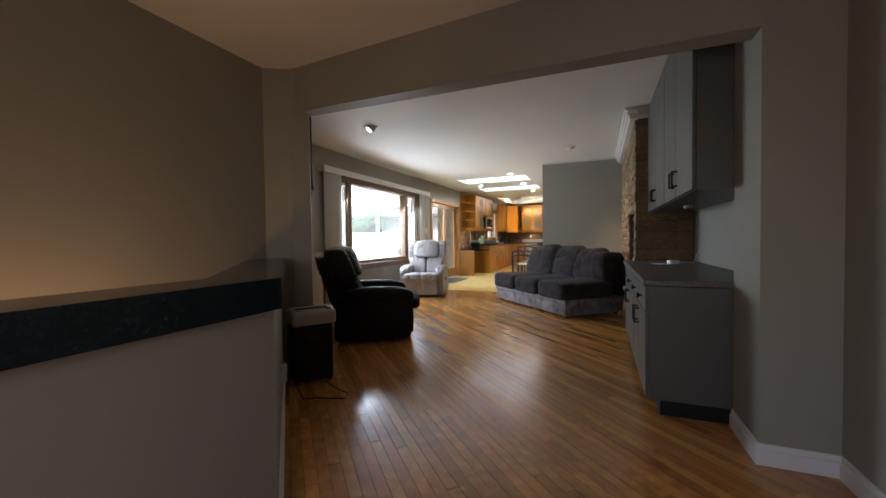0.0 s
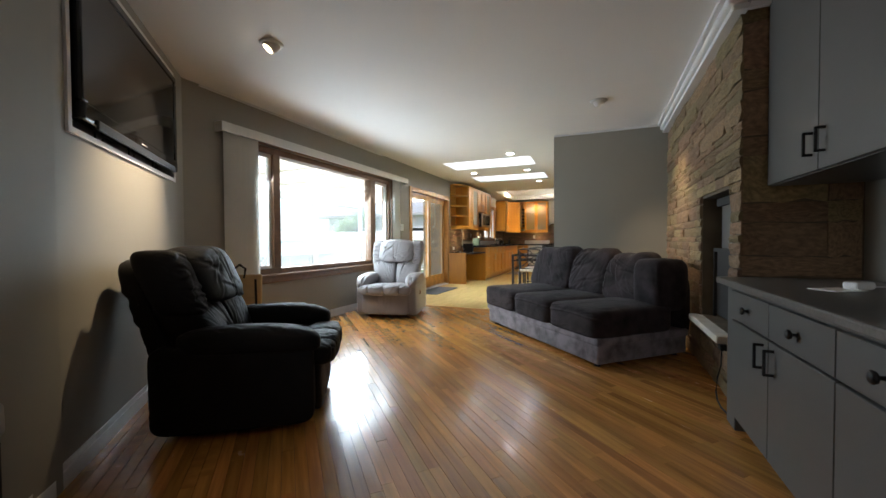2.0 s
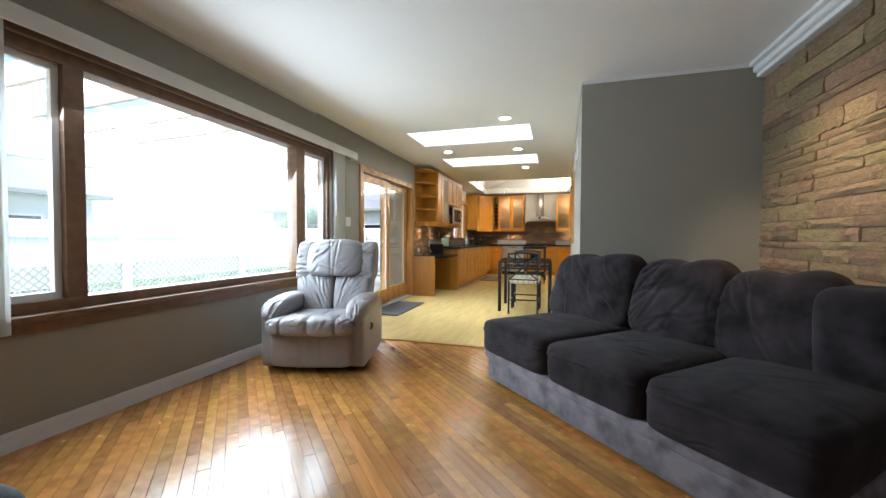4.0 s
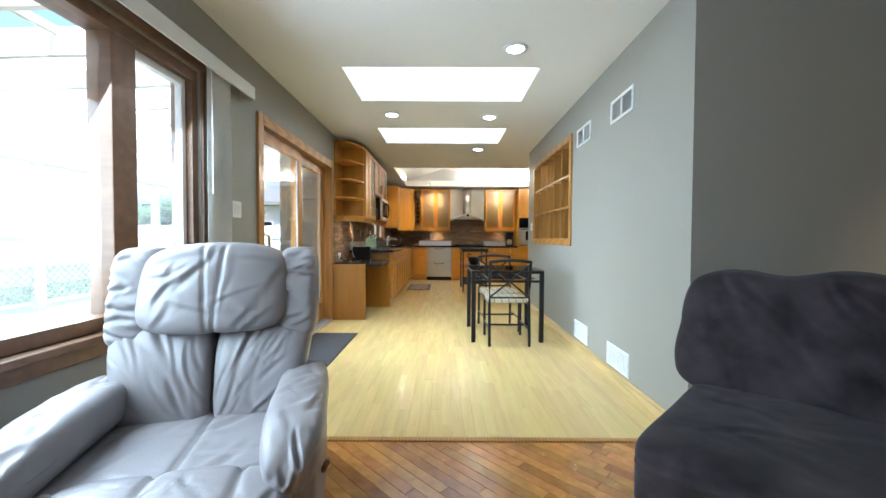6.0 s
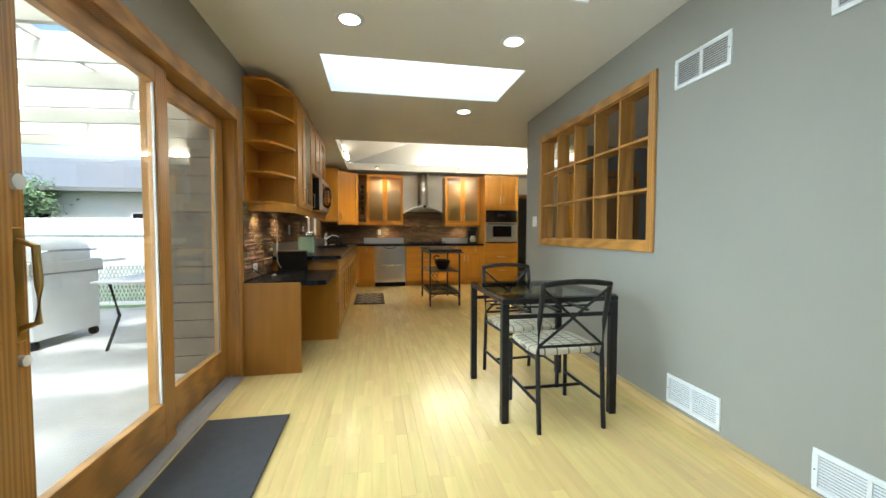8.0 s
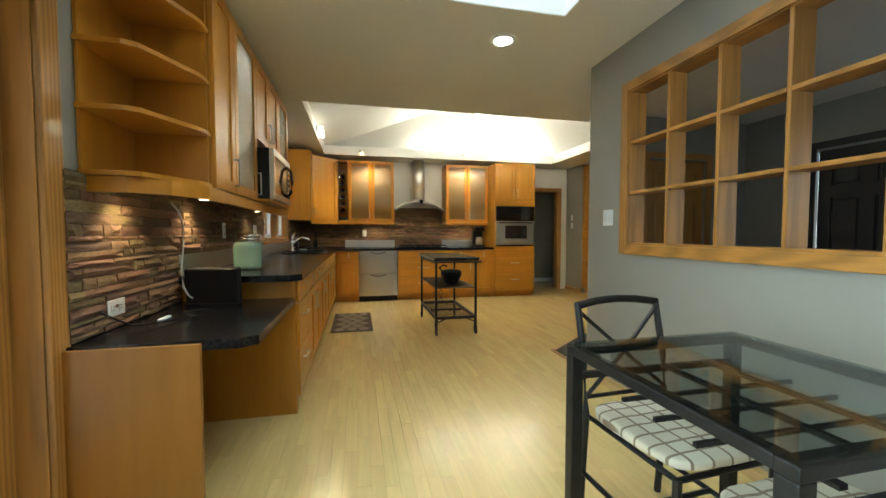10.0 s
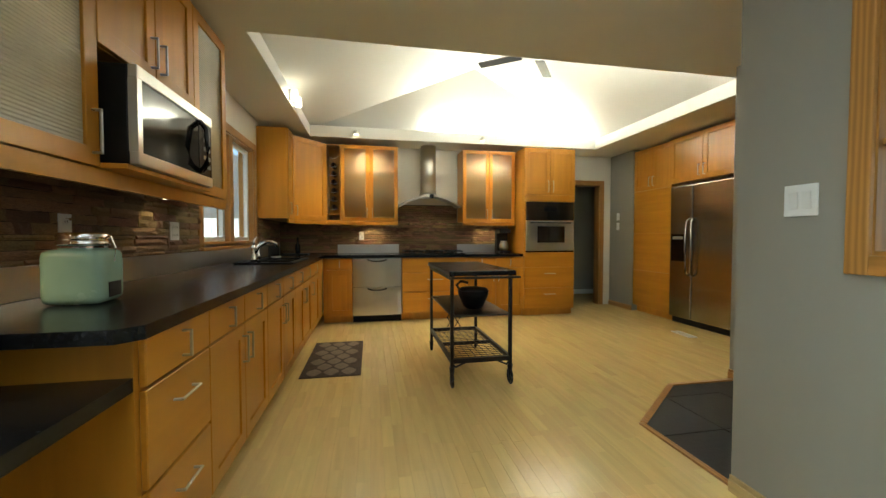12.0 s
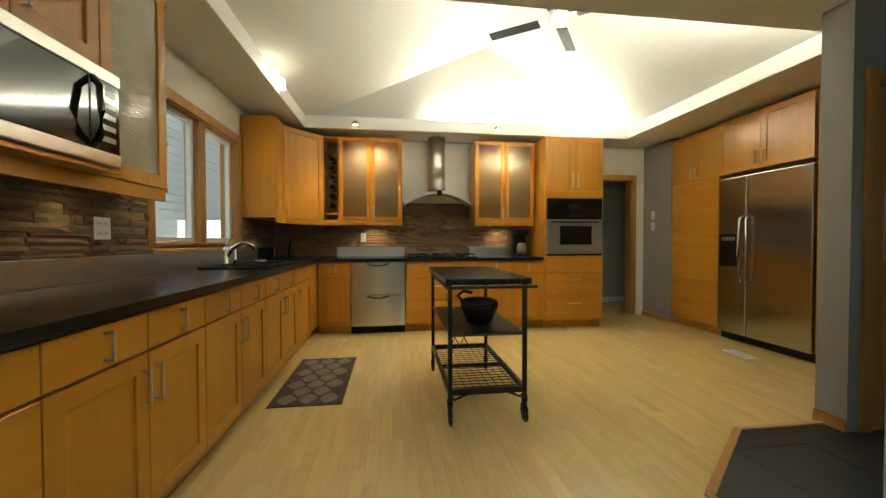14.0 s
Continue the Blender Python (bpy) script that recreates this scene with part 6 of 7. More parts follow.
# ---- refrigerator wall ----
RX = 1.50
fr_ = thing("refrigerator", RX, 14.93, 0, -90, "stainless steel side-by-side refrigerator with ice dispenser", "refrigerator")
FW = 1.02
part("body", bx(0.005, FW - 0.005, 0.06, 0.74, 0.06, 1.84, bevel=0.006), PLASTIC, fr_)
part("grille", bx(0.005, FW - 0.005, 0.03, 0.08, 0.005, 0.085), PLASTIC, fr_)
_l = part("door", bx(0.004, 0.36, -0.03, 0.055, 0.09, 1.84, bevel=0.014, seg=3), FRIDGESTEEL, fr_)
_r = part("door", bx(0.366, FW - 0.004, -0.03, 0.055, 0.09, 1.84, bevel=0.014, seg=3), FRIDGESTEEL, fr_)
part("handle", tube([(0.325, -0.03, 0.66), (0.325, -0.075, 0.70), (0.322, -0.09, 1.0), (0.325, -0.075, 1.36), (0.325, -0.03, 1.40)], 0.013), CHROME, _l, smooth=True)
part("handle", tube([(0.40, -0.03, 0.66), (0.40, -0.075, 0.70), (0.403, -0.09, 1.0), (0.40, -0.075, 1.36), (0.40, -0.03, 1.40)], 0.013), CHROME, _r, smooth=True)
part("ice_dispenser", join(bx(0.03, 0.26, -0.036, -0.028, 0.84, 1.20, bevel=0.004)), BLACKGLASS, _l)
part("dispenser_buttons", bx(0.06, 0.23, -0.039, -0.036, 1.13, 1.17), OVENGREY, _l)
GP = "refrigerator surround"
cabinet("pantry_cabinet", RX + 0.02, 15.70, 0, -90, 0.76, 0.70, 2.49, [("door", 0, .5, 1.86, 2.485, "rb"), ("door", .5, 1, 1.86, 2.485, "lb"), ("panel", 0, 1, 1.22, 1.855, None), ("panel", 0, 1, 0.66, 1.215, None), ("panel", 0, 1, 0.11, 0.655, None)], "tall honey-coloured pantry cabinet with stacked fronts", GP, toe=0.10)
cabinet("wall_cabinet", RX - 0.02, 14.935, 1.88, -90, 1.03, 0.72, 0.61, [("door", 0, .5, 0, 0.605, "rb"), ("door", .5, 1, 0, 0.605, "lb")], "honey-coloured cabinet over the refrigerator", GP)
cabinet("pantry_cabinet", RX, 13.895, 0, -90, 0.80, 0.70, 2.49, [("door", 0, .5, 1.86, 2.485, "rb"), ("door", .5, 1, 1.86, 2.485, "lb"), ("door", 0, .5, 0.11, 1.855, "rb"), ("door", .5, 1, 0.11, 1.855, "lb")], "tall honey-coloured cabinet beside the refrigerator", GP, toe=0.10)
fv = thing("floor_vent", 1.10, 14.27, 0.001, 84, "white metal floor vent", "vent")
part("frame", join(bx(-0.15, 0.15, -0.055, -0.04, 0, 0.006), bx(-0.15, 0.15, 0.04, 0.055, 0, 0.006), bx(-0.15, -0.135, -0.04, 0.04, 0, 0.006), bx(0.135, 0.15, -0.04, 0.04, 0, 0.006)), VINYL, fv)
for i in range(14):
    part("slat", bx(-0.13 + i * 0.02, -0.122 + i * 0.02, -0.04, 0.04, 0, 0.005), VINYL, fv)
# doorway trim and doors
setting("door_casing", join(bx(0.49, 0.56, YF - 0.018, YF, 0, 2.05, bevel=0.003), bx(1.30, 1.37, YF - 0.018, YF, 0, 2.05, bevel=0.003), bx(0.49, 1.37, YF - 0.018, YF, 2.05, 2.12, bevel=0.003), bx(0.56, 0.575, YF, YF + 0.14, 0, 2.05), bx(1.285, 1.30, YF, YF + 0.14, 0, 2.05), bx(0.575, 1.285, YF, YF + 0.14, 2.035, 2.05)), OAK, "oak casing round the open doorway", "door casing")


def panel_door(name, x, y, rz, wood, label):
    d = thing(name, x, y, 0, rz, label, "door")
    d["kind"] = "structure"
    part("casing", join(bx(-0.08, -0.005, -0.018, 0.0, 0, 2.06, bevel=0.003), bx(0.805, 0.88, -0.018, 0.0, 0, 2.06, bevel=0.003), bx(-0.08, 0.88, -0.018, 0.0, 2.06, 2.13, bevel=0.003)), wood, d)
    part("door_leaf", join(bx(0.0, 0.11, 0.03, 0.07, 0.01, 2.04), bx(0.69, 0.80, 0.03, 0.07, 0.01, 2.04), bx(0.345, 0.455, 0.03, 0.07, 0.01, 2.04), *[bx(a, b, 0.03, 0.07, z0, z1) for a, b in ((0.11, 0.345), (0.455, 0.69)) for z0, z1 in ((0.01, 0.20), (0.82, 0.98), (1.55, 1.67), (1.92, 2.04))]), wood, d)
    for a, b in ((0.11, 0.345), (0.455, 0.69)):
        for z0, z1 in ((0.20, 0.82), (0.98, 1.55), (1.67, 1.92)):
            part("panel", bx(a + 0.02, b - 0.02, 0.038, 0.06, z0 + 0.02, z1 - 0.02, bevel=0.012, seg=1), wood, d)
            part("panel_bed", bx(a, b, 0.05, 0.06, z0, z1), wood, d)
    part("knob", turned(lathe([(0.012, 0), (0.012, 0.03), (0.028, 0.045), (0.026, 0.06), (0.01, 0.066)], 16), pose(0.74, 0.03, 1.0, 90)), BRASS, d, smooth=True)
    return d


panel_door("door_2", 0.50, 12.83, 0, OAK, "six-panel oak door in the entry")
DARKDOOR = mat("black_door_paint", (0.012, 0.012, 0.013), 0.35, var=0.1)
panel_door("door_3", 1.90, 12.07, -90, DARKDOOR, "black six-panel front door")

# hanging glass lantern in the entry
pl = thing("pendant_lantern", 1.0, 11.63, 1.32, 0, "clear glass pendant lantern in the entry", "pendant lamp")
part("shade", lathe([(0.075, 0), (0.08, 0.01), (0.08, 0.22), (0.06, 0.26)], 20, False), GLASS, pl, smooth=True)
part("cap", lathe([(0.062, 0.26), (0.05, 0.28), (0.012, 0.30)], 20), NICKEL, pl, smooth=True)
part("cord", rd((0, 0, 0.30), (0, 0, H - 1.325), 0.006), NICKEL, pl)
part("canopy", rd((0, 0, H - 1.35), (0, 0, H - 1.321), 0.055, seg=20), NICKEL, pl)
part("bulb", lathe([(0.012, 0.22), (0.016, 0.18), (0.028, 0.13), (0.02, 0.10), (0.005, 0.09)], 16), PORC, pl, smooth=True)

# ---- kitchen cart ----
ct = thing("kitchen_cart", -1.72, 13.72, 0, 0, "dark iron kitchen cart with a black top on two wheels", "cart")
CW, CD = 0.235, 0.50
part("top", bx(-CW - 0.03, CW + 0.03, -CD - 0.05, CD + 0.03, 0.865, 0.905, bevel=0.008), BLACKTOP, ct)
part("scallop_trim", join(*[bx(-CW - 0.02, -CW - 0.012, -CD + i * 0.1, -CD + i * 0.1 + 0.09, 0.835, 0.865, bevel=0.003) for i in range(10)]), IRON, ct)
part("towel_bar", tube([(-CW - 0.02, -CD - 0.02, 0.85), (-CW - 0.02, -CD - 0.075, 0.855), (CW + 0.05, -CD - 0.075, 0.855), (CW + 0.05, -CD - 0.02, 0.85)], 0.010), IRON, ct)
for sx in (-1, 1):
    for sy in (-1, 1):
        z0 = 0.10 if sy < 0 else 0.03
        part("leg", join(bx(sx * CW - 0.013, sx * CW + 0.013, sy * CD - 0.013, sy * CD + 0.013, z0, 0.865, bevel=0.003), rd((sx * CW, sy * CD, 0.0 if sy > 0 else z0 - 0.03), (sx * CW, sy * CD, z0 + 0.06), 0.012, seg=10, r2=0.022)), IRON, ct)
part("middle_shelf", bx(-CW, CW, -CD, CD, 0.545, 0.56, bevel=0.003), mat("pewter_shelf", (0.10, 0.09, 0.08), 0.3, metal=0.8, var=0.1), ct)
part("lower_frame", join(bx(-CW, CW, -CD - 0.012, -CD + 0.012, 0.19, 0.225), bx(-CW, CW, CD - 0.012, CD + 0.012, 0.19, 0.225), bx(-CW - 0.012, -CW + 0.012, -CD, CD, 0.19, 0.225), bx(CW - 0.012, CW + 0.012, -CD, CD, 0.19, 0.225), bx(-CW, CW, -0.012, 0.012, 0.19, 0.215)), IRON, ct)
for i in range(1, 9):
    part("wire", rd((-CW + i * 2 * CW / 9, -CD, 0.21), (-CW + i * 2 * CW / 9, CD, 0.21), 0.003, seg=6), IRON, ct)
for i in range(1, 20):
    part("wire", rd((-CW, -CD + i * 2 * CD / 20, 0.214), (CW, -CD + i * 2 * CD / 20, 0.214), 0.003, seg=6), IRON, ct)
for s in (-1, 1):
    part("brace", tube([(s * CW, -CD, 0.19), (s * (CW - 0.03), -CD, 0.16), (s * (CW - 0.10), -CD, 0.19)], 0.008), IRON, ct)
    w = part("wheel", tube([(s * CW, -CD + 0.055 * math.cos(k * math.tau / 20), 0.063 + 0.055 * math.sin(k * math.tau / 20)) for k in range(20)], 0.008, closed=True), IRON, ct)
    for k in range(4):
        a = k * math.pi / 4
        part("spoke", rd((s * CW, -CD + 0.052 * math.cos(a), 0.063 + 0.052 * math.sin(a)), (s * CW, -CD - 0.052 * math.cos(a), 0.063 - 0.052 * math.sin(a)), 0.005, seg=6), IRON, w)
    part("hub", rd((s * CW - 0.012, -CD, 0.063), (s * CW + 0.012, -CD, 0.063), 0.014, seg=12), IRON, w)
for k in (-1, 1):
    part("scroll", tube([(0.04 * k - 0.03, CD, 0.23), (0.04 * k + 0.03, CD, 0.33), (0.04 * k - 0.03, CD, 0.43), (0.04 * k + 0.03, CD, 0.54)], 0.005), IRON, ct)
    part("scroll", tube([(0.04 * k + 0.03, CD, 0.23), (0.04 * k - 0.03, CD, 0.33), (0.04 * k + 0.03, CD, 0.43), (0.04 * k - 0.03, CD, 0.54)], 0.005), IRON, ct)
bw = thing("mixing_bowl", -1.71, 13.50, 0.561, 0, "black bowl with a grey lid on the cart", "bowl")
part("bowl", lathe([(0.06, 0), (0.085, 0.02), (0.125, 0.11), (0.13, 0.15), (0.122, 0.15), (0.08, 0.03)], 28), PLASTIC, bw, smooth=True)
part("lid", turned(lathe([(0.12, 0.151), (0.115, 0.165), (0.02, 0.175)], 28), pose(0, 0, 0, 3)), RUBBER, bw, smooth=True)
part("handle", tube([(-0.12, 0, 0.16), (-0.15, -0.02, 0.20), (-0.12, -0.05, 0.235), (-0.06, -0.05, 0.22)], 0.012), PLASTIC, bw, smooth=True)

# patterned rug before the sink
rg = thing("rug", -2.90, 14.15, 0.001, 0, "brown rug with a pale trellis pattern", "rug")
RUGD = mat("brown_rug", (0.075, 0.05, 0.035), 0.95, var=0.2, scale=40, bump=0.5, bscale=300)
RUGL = mat("taupe_rug", (0.20, 0.155, 0.11), 0.95, var=0.15, scale=40, bump=0.5, bscale=300)
part("backing", bx(-0.25, 0.25, -0.53, 0.53, 0, 0.008, bevel=0.003), RUGD, rg)
for i in range(3):
    for j in range(7):
        cx, cy = -0.145 + i * 0.145, -0.42 + j * 0.14
        if j % 2:
            cx += 0.0725
            if i == 2:
                continue
        pts = []
        for k in range(16):
            a = k * math.tau / 16
            rr = 0.066 * (1 - 0.16 * abs(math.sin(2 * a)))
            pts.append((cx + rr * math.cos(a) * 0.98, cy + rr * 1.45 * math.sin(a) * 0.92))
        part("motif", prism(pts, 0.0081, 0.0095), RUGL, rg)

# ceiling fan
fn = thing("ceiling_fan", -0.88, 14.10, 3.04, 0, "grey four-blade ceiling fan with a white hub", "fan")
part("downrod", rd((0, 0, 0.05), (0, 0, 0.19), 0.014), VINYL, fn)
part("motor", lathe([(0.04, 0.08), (0.075, 0.06), (0.085, 0.02), (0.075, -0.02), (0.045, -0.04)], 24), VINYL, fn, smooth=True)
for k in range(4):
    m = pose(0, 0, 0, 0, 0, 54 + k * 90)
    part("blade", turned(bx(0.16, 0.62, -0.05, 0.05, -0.004, 0.004, bevel=0.003), m @ pose(0, 0, 0, 10)), RUBBER, fn)
    part("blade_arm", turned(bx(0.09, 0.20, -0.018, 0.018, 0.0, 0.012), m), VINYL, fn)

# track lights on the tray lip
tk = thing("track_light", TRAY[0], 14.50, 2.60, 90, "nickel track light with two small glass shades", "track light")
part("canopy", rd((0, 0, 0), (0, -0.03, 0), 0.055, seg=22), NICKEL, tk)
for s in (-1, 1):
    part("arm", tube([(0, -0.03, 0), (s * 0.08, -0.05, 0.0), (s * 0.10, -0.07, -0.01)], 0.008), NICKEL, tk)
    part("shade", turned(lathe([(0.024, 0.04), (0.028, 0.03), (0.034, -0.05), (0.032, -0.05), (0.02, 0.03)], 18), pose(s * 0.10, -0.075, -0.03)), emit("lit_glass_shade", (1.0, 0.9, 0.7), 4) if s < 0 else bpy.data.materials["lit_glass_shade"], tk, smooth=True)
    spot_light("track_beam", (TRAY[0] + 0.08, 14.50 + s * 0.10, 2.62), (TRAY[0] + 0.5, 14.5 + s * 0.3, 0), 12, SOFT, 150, 0.8, 0.03)
for x in (-2.75, -0.95):
    q = thing("small_spotlight", x, TRAY[3] - 0.001, 2.60, 0, "small nickel spotlight on the ceiling lip", "spotlight", "lip spotlights")
    part("mount", rd((0, 0, 0.0), (0, -0.03, 0), 0.02, seg=14), NICKEL, q)
    part("head", turned(lathe([(0.02, 0.03), (0.035, 0.01), (0.045, -0.03), (0.04, -0.03), (0.015, 0.02)], 20, False), pose(0, -0.06, -0.01)), NICKEL, q, smooth=True)
    part("bulb", rd((0, -0.06, -0.036), (0, -0.06, -0.03), 0.03, seg=14), LITWARM, q)
    spot_light("lip_beam", (x, TRAY[3] - 0.06, 2.54), (x, TRAY[3] - 0.25, 0), 19, SOFT, 110, 0.8, 0.03)
# ---- patio ----
setting("ground", bx(-60, XL - 0.16, -40, 60, -0.42, -0.30), GRASS, "lawn round the house", "ground")
setting("patio", bx(-9.3, XL - 0.16, 2.0, 14.3, -0.30, -0.06), CONCRETE, "pale concrete patio slab", "patio")
pg = thing("patio_cover", -6.1, 10.0, -0.06, 0, "cream painted patio roof on white posts", "pergola")
for y in (3.5, 6.2, 8.9, 11.6, 14.1):
    part("post", bx(-2.85, -2.73, y - 10.06, y - 9.94, 0, 2.35), VINYL, pg)
part("front_beam", bx(-2.90, -2.68, -7.6, 4.4, 2.35, 2.55), PALEWOOD, pg)
part("wall_beam", bx(1.90, 2.04, -7.6, 4.4, 2.62, 2.80), PALEWOOD, pg)
for i in range(20):
    y = -7.5 + i * 0.6
    part("rafter", turned(bx(-2.9, 1.9, y - 0.025, y + 0.025, 2.55, 2.70), pose(0, 0, 0, 0, -1.6, 0)), PALEWOOD, pg)
ROOFP = mat("translucent_roof_panel", (0.80, 0.80, 0.76), 0.5, var=0.04)
_n = ROOFP.node_tree
_t = _n.nodes.new("ShaderNodeBsdfTranslucent")
_t.inputs[0].default_value = (0.95, 0.95, 0.93, 1)
_m = _n.nodes.new("ShaderNodeMixShader")
_m.inputs[0].default_value = 0.9
_n.links.new(_n.nodes["Principled BSDF"].outputs[0], _m.inputs[1])
_n.links.new(_t.outputs[0], _m.inputs[2])
_n.links.new(_m.outputs[0], _n.nodes["Material Output"].inputs[0])
for i in range(10):
    y = -7.5 + i * 1.2
    part("roof_panel", turned(bx(-3.1, 2.0, y + 0.02, y + 0.86, 2.78, 2.79), pose(0, 0, 0, 0, -1.6, 0)), ROOFP, pg)
for x in (-1.6, -0.4, 0.8, 1.6):
    part("purlin", turned(bx(x - 0.02, x + 0.02, -7.5, 4.4, 2.71, 2.775), pose(0, 0, 0, 0, -1.6, 0)), PALEWOOD, pg)
# lattice fence along the patio edge
LATG = mat("green_grey_lattice", (0.42, 0.46, 0.42), 0.7, var=0.1)
lf = thing("lattice_fence", -8.9, 3.0, -0.06, 0, "low lattice fence between white posts", "fence")
part("rail", join(bx(-0.03, 0.03, 0, 11, 0.70, 0.76), bx(-0.03, 0.03, 0, 11, 0.08, 0.13)), VINYL, lf)
_bm = bmesh.new()
_bm2 = bmesh.new()
for i in range(84):
    y = -0.8 + i * 0.125
    box(_bm, -0.008, 0.0, -0.015, 0.015, -0.42, 0.42)
    bmesh.ops.transform(_bm, matrix=pose(0, y + 0.9, 0.415, 45), verts=_bm.verts[-8:])
    box(_bm2, 0.001, 0.009, -0.015, 0.015, -0.42, 0.42)
    bmesh.ops.transform(_bm2, matrix=pose(0, y + 0.9, 0.415, -45), verts=_bm2.verts[-8:])
_lat = tagged(part("lattice", join(_bm, _bm2), LATG, lf), kind="stuff")
copy_thing(lf, pose(-4.3, 14.15, -0.06, 0, 0, 90)).scale = (1, 0.42, 1)
# far board fence and neighbouring house
ff = thing("board_fence", -14.0, -4.0, -0.30, 0, "tall white board fence behind the garden", "fence")
for i in range(150):
    if i == 0:
        first = part("board", bx(-0.012, 0.012, 0, 0.19, 0.05, 1.85, bevel=0.004, seg=1), VINYL, ff)
    else:
        again(first, pose(0, i * 0.2, 0))
part("fence_rail", bx(0.013, 0.05, 0, 30, 1.4, 1.5), VINYL, ff)
f2 = copy_thing(ff, pose(-17.0, 19.0, -0.30, 0, 0, -90))
nh = thing("house", -24.0, 8.0, -0.30, 0, "neighbouring house with pale siding and grey roof", "house")
part("wall", bx(-4, 4, -6, 7, 0, 3.0), SIDING, nh)
part("roof", join(prism([(-4.5, -6.5), (4.5, -6.5), (4.5, 7.5), (-4.5, 7.5)], 3.0, 3.15), turned(prism([(-3.05, 0.0), (3.05, 0.0), (0.0, 1.8)], 0, 14), Matrix.Translation((0, -6.5, 3.15)) @ pose(0, 0, 0, 90, 0, 0) @ Matrix.Scale(-1, 4, (0, 0, 1)) @ Matrix.Scale(1.45, 4, (1, 0, 0)))), OVENGREY, nh)
for y in (-3.5, 0.5, 4.0):
    w = part("window", bx(4.0, 4.04, y, y + 1.3, 1.0, 2.2), BLACKGLASS, nh)
    part("frame", join(bx(4.04, 4.07, y - 0.06, y, 0.94, 2.26), bx(4.04, 4.07, y + 1.3, y + 1.36, 0.94, 2.26), bx(4.04, 4.07, y, y + 1.3, 0.94, 1.0), bx(4.04, 4.07, y, y + 1.3, 2.2, 2.26)), VINYL, w)


def tree(x, y, h, seed):
    rs = random.Random(seed)
    t = thing("tree", x, y, -0.30, rs.uniform(0, 360), "leafy green garden tree", "tree", "garden trees")
    tr = bmesh.new()
    rod(tr, (0, 0, 0), (0.05, 0, h * 0.45), 0.13, 10, 0.09)
    tips = []
    for i in range(9):
        a = i * 2.4
        p0 = Vector((0.04, 0, h * (0.30 + 0.02 * i)))
        p1 = p0 + Vector((math.cos(a) * h * 0.22, math.sin(a) * h * 0.22, h * rs.uniform(0.15, 0.36)))
        rod(tr, p0, p1, 0.05, 6, 0.015)
        tips.append(p1)
    part("trunk", tr, BARK, t)
    vs, fs = [], []
    for i in range(5200):
        c = rs.choice(tips) + Vector((rs.gauss(0, 1), rs.gauss(0, 1), rs.gauss(0, 0.8))) * h * 0.085
        u = Vector((rs.gauss(0, 1), rs.gauss(0, 1), rs.gauss(0, 1))).normalized()
        w = u.orthogonal().normalized()
        s = rs.uniform(0.05, 0.10)
        k = len(vs)
        vs += [c + u * s, c + w * s * 0.5, c - u * s, c - w * s * 0.5]
        fs.append((k, k + 1, k + 2, k + 3))
    me = bpy.data.meshes.new("crown")
    me.from_pydata([tuple(v) for v in vs], [], fs)
    me.materials.append(LEAF)
    o = new("crown", me)
    o.parent = t


tree(-19.0, 2.5, 6.0, 3)
tree(-15.5, 23.0, 3.9, 8)
copy_thing(nh, pose(-12.5, 28.0, -0.30, 0, 0, -90))
# neighbouring pale lap-sided wall seen from the kitchen
NEIGHBOUR = mat("dull_siding", (0.40, 0.38, 0.33), 0.7, var=0.05, bump=0.1)
nb = setting("wall_outer_neighbour", bx(-6.62, -6.50, 16.6, 23.0, -0.06, 3.4), NEIGHBOUR, "pale lap siding of the wall across from the kitchen window", "wall")
for i in range(22):
    part("lap_board", turned(bx(-6.498, -6.478, 16.6, 23.0, 0.0, 0.145), pose(0, 0, -0.05 + i * 0.155, 0, 2)), NEIGHBOUR, nb)
# brick pier beside the sliding door outside
op = setting("wall_outer_pier", bx(-4.70, XL - 0.17, 10.98, 11.25, -0.06, 2.6), mat("brown_lap_siding", (0.20, 0.165, 0.115), 0.7, var=0.12, scale=4, bump=0.2), "brown lap siding of the outer wall beside the patio", "wall")
for i in range(17):
    part("lap_board", turned(bx(-4.71, XL - 0.165, 10.955, 10.975, 0.0, 0.15), pose(0, 0, -0.06 + i * 0.156)), bpy.data.materials["brown_lap_siding"], op)
# gas grill
PALEGREY = mat("pale_grey_enamel", (0.62, 0.62, 0.60), 0.4, metal=0.1, var=0.05, scale=5, bump=0.02)
gr = thing("gas_grill", -6.42, 12.28, -0.06, 80, "stainless gas grill with a domed lid", "grill")
part("cabinet", bx(-0.38, 0.38, -0.25, 0.25, 0.10, 0.78, bevel=0.01), PALEGREY, gr)
part("firebox", bx(-0.42, 0.42, -0.28, 0.28, 0.78, 0.92, bevel=0.02), STEEL, gr)
part("lid", turned(puff(-0.40, 0.40, -0.27, 0.27, -0.2, 0.24, 3, 10), pose(0, 0, 0.94)), PALEGREY, gr, smooth=True)
part("lid_handle", tube([(-0.28, -0.25, 1.02), (-0.28, -0.32, 1.03), (0.28, -0.32, 1.03), (0.28, -0.25, 1.02)], 0.012), CHROME, gr)
for s in (-1, 1):
    part("side_shelf", bx(s * 0.42, s * 0.80, -0.24, 0.24, 0.86, 0.90, bevel=0.01), PALEGREY, gr)
    for k in (-1, 1):
        part("wheel", rd((s * 0.34 - 0.02, k * 0.2, 0.05), (s * 0.34 + 0.02, k * 0.2, 0.05), 0.05, seg=18), PLASTIC, gr)
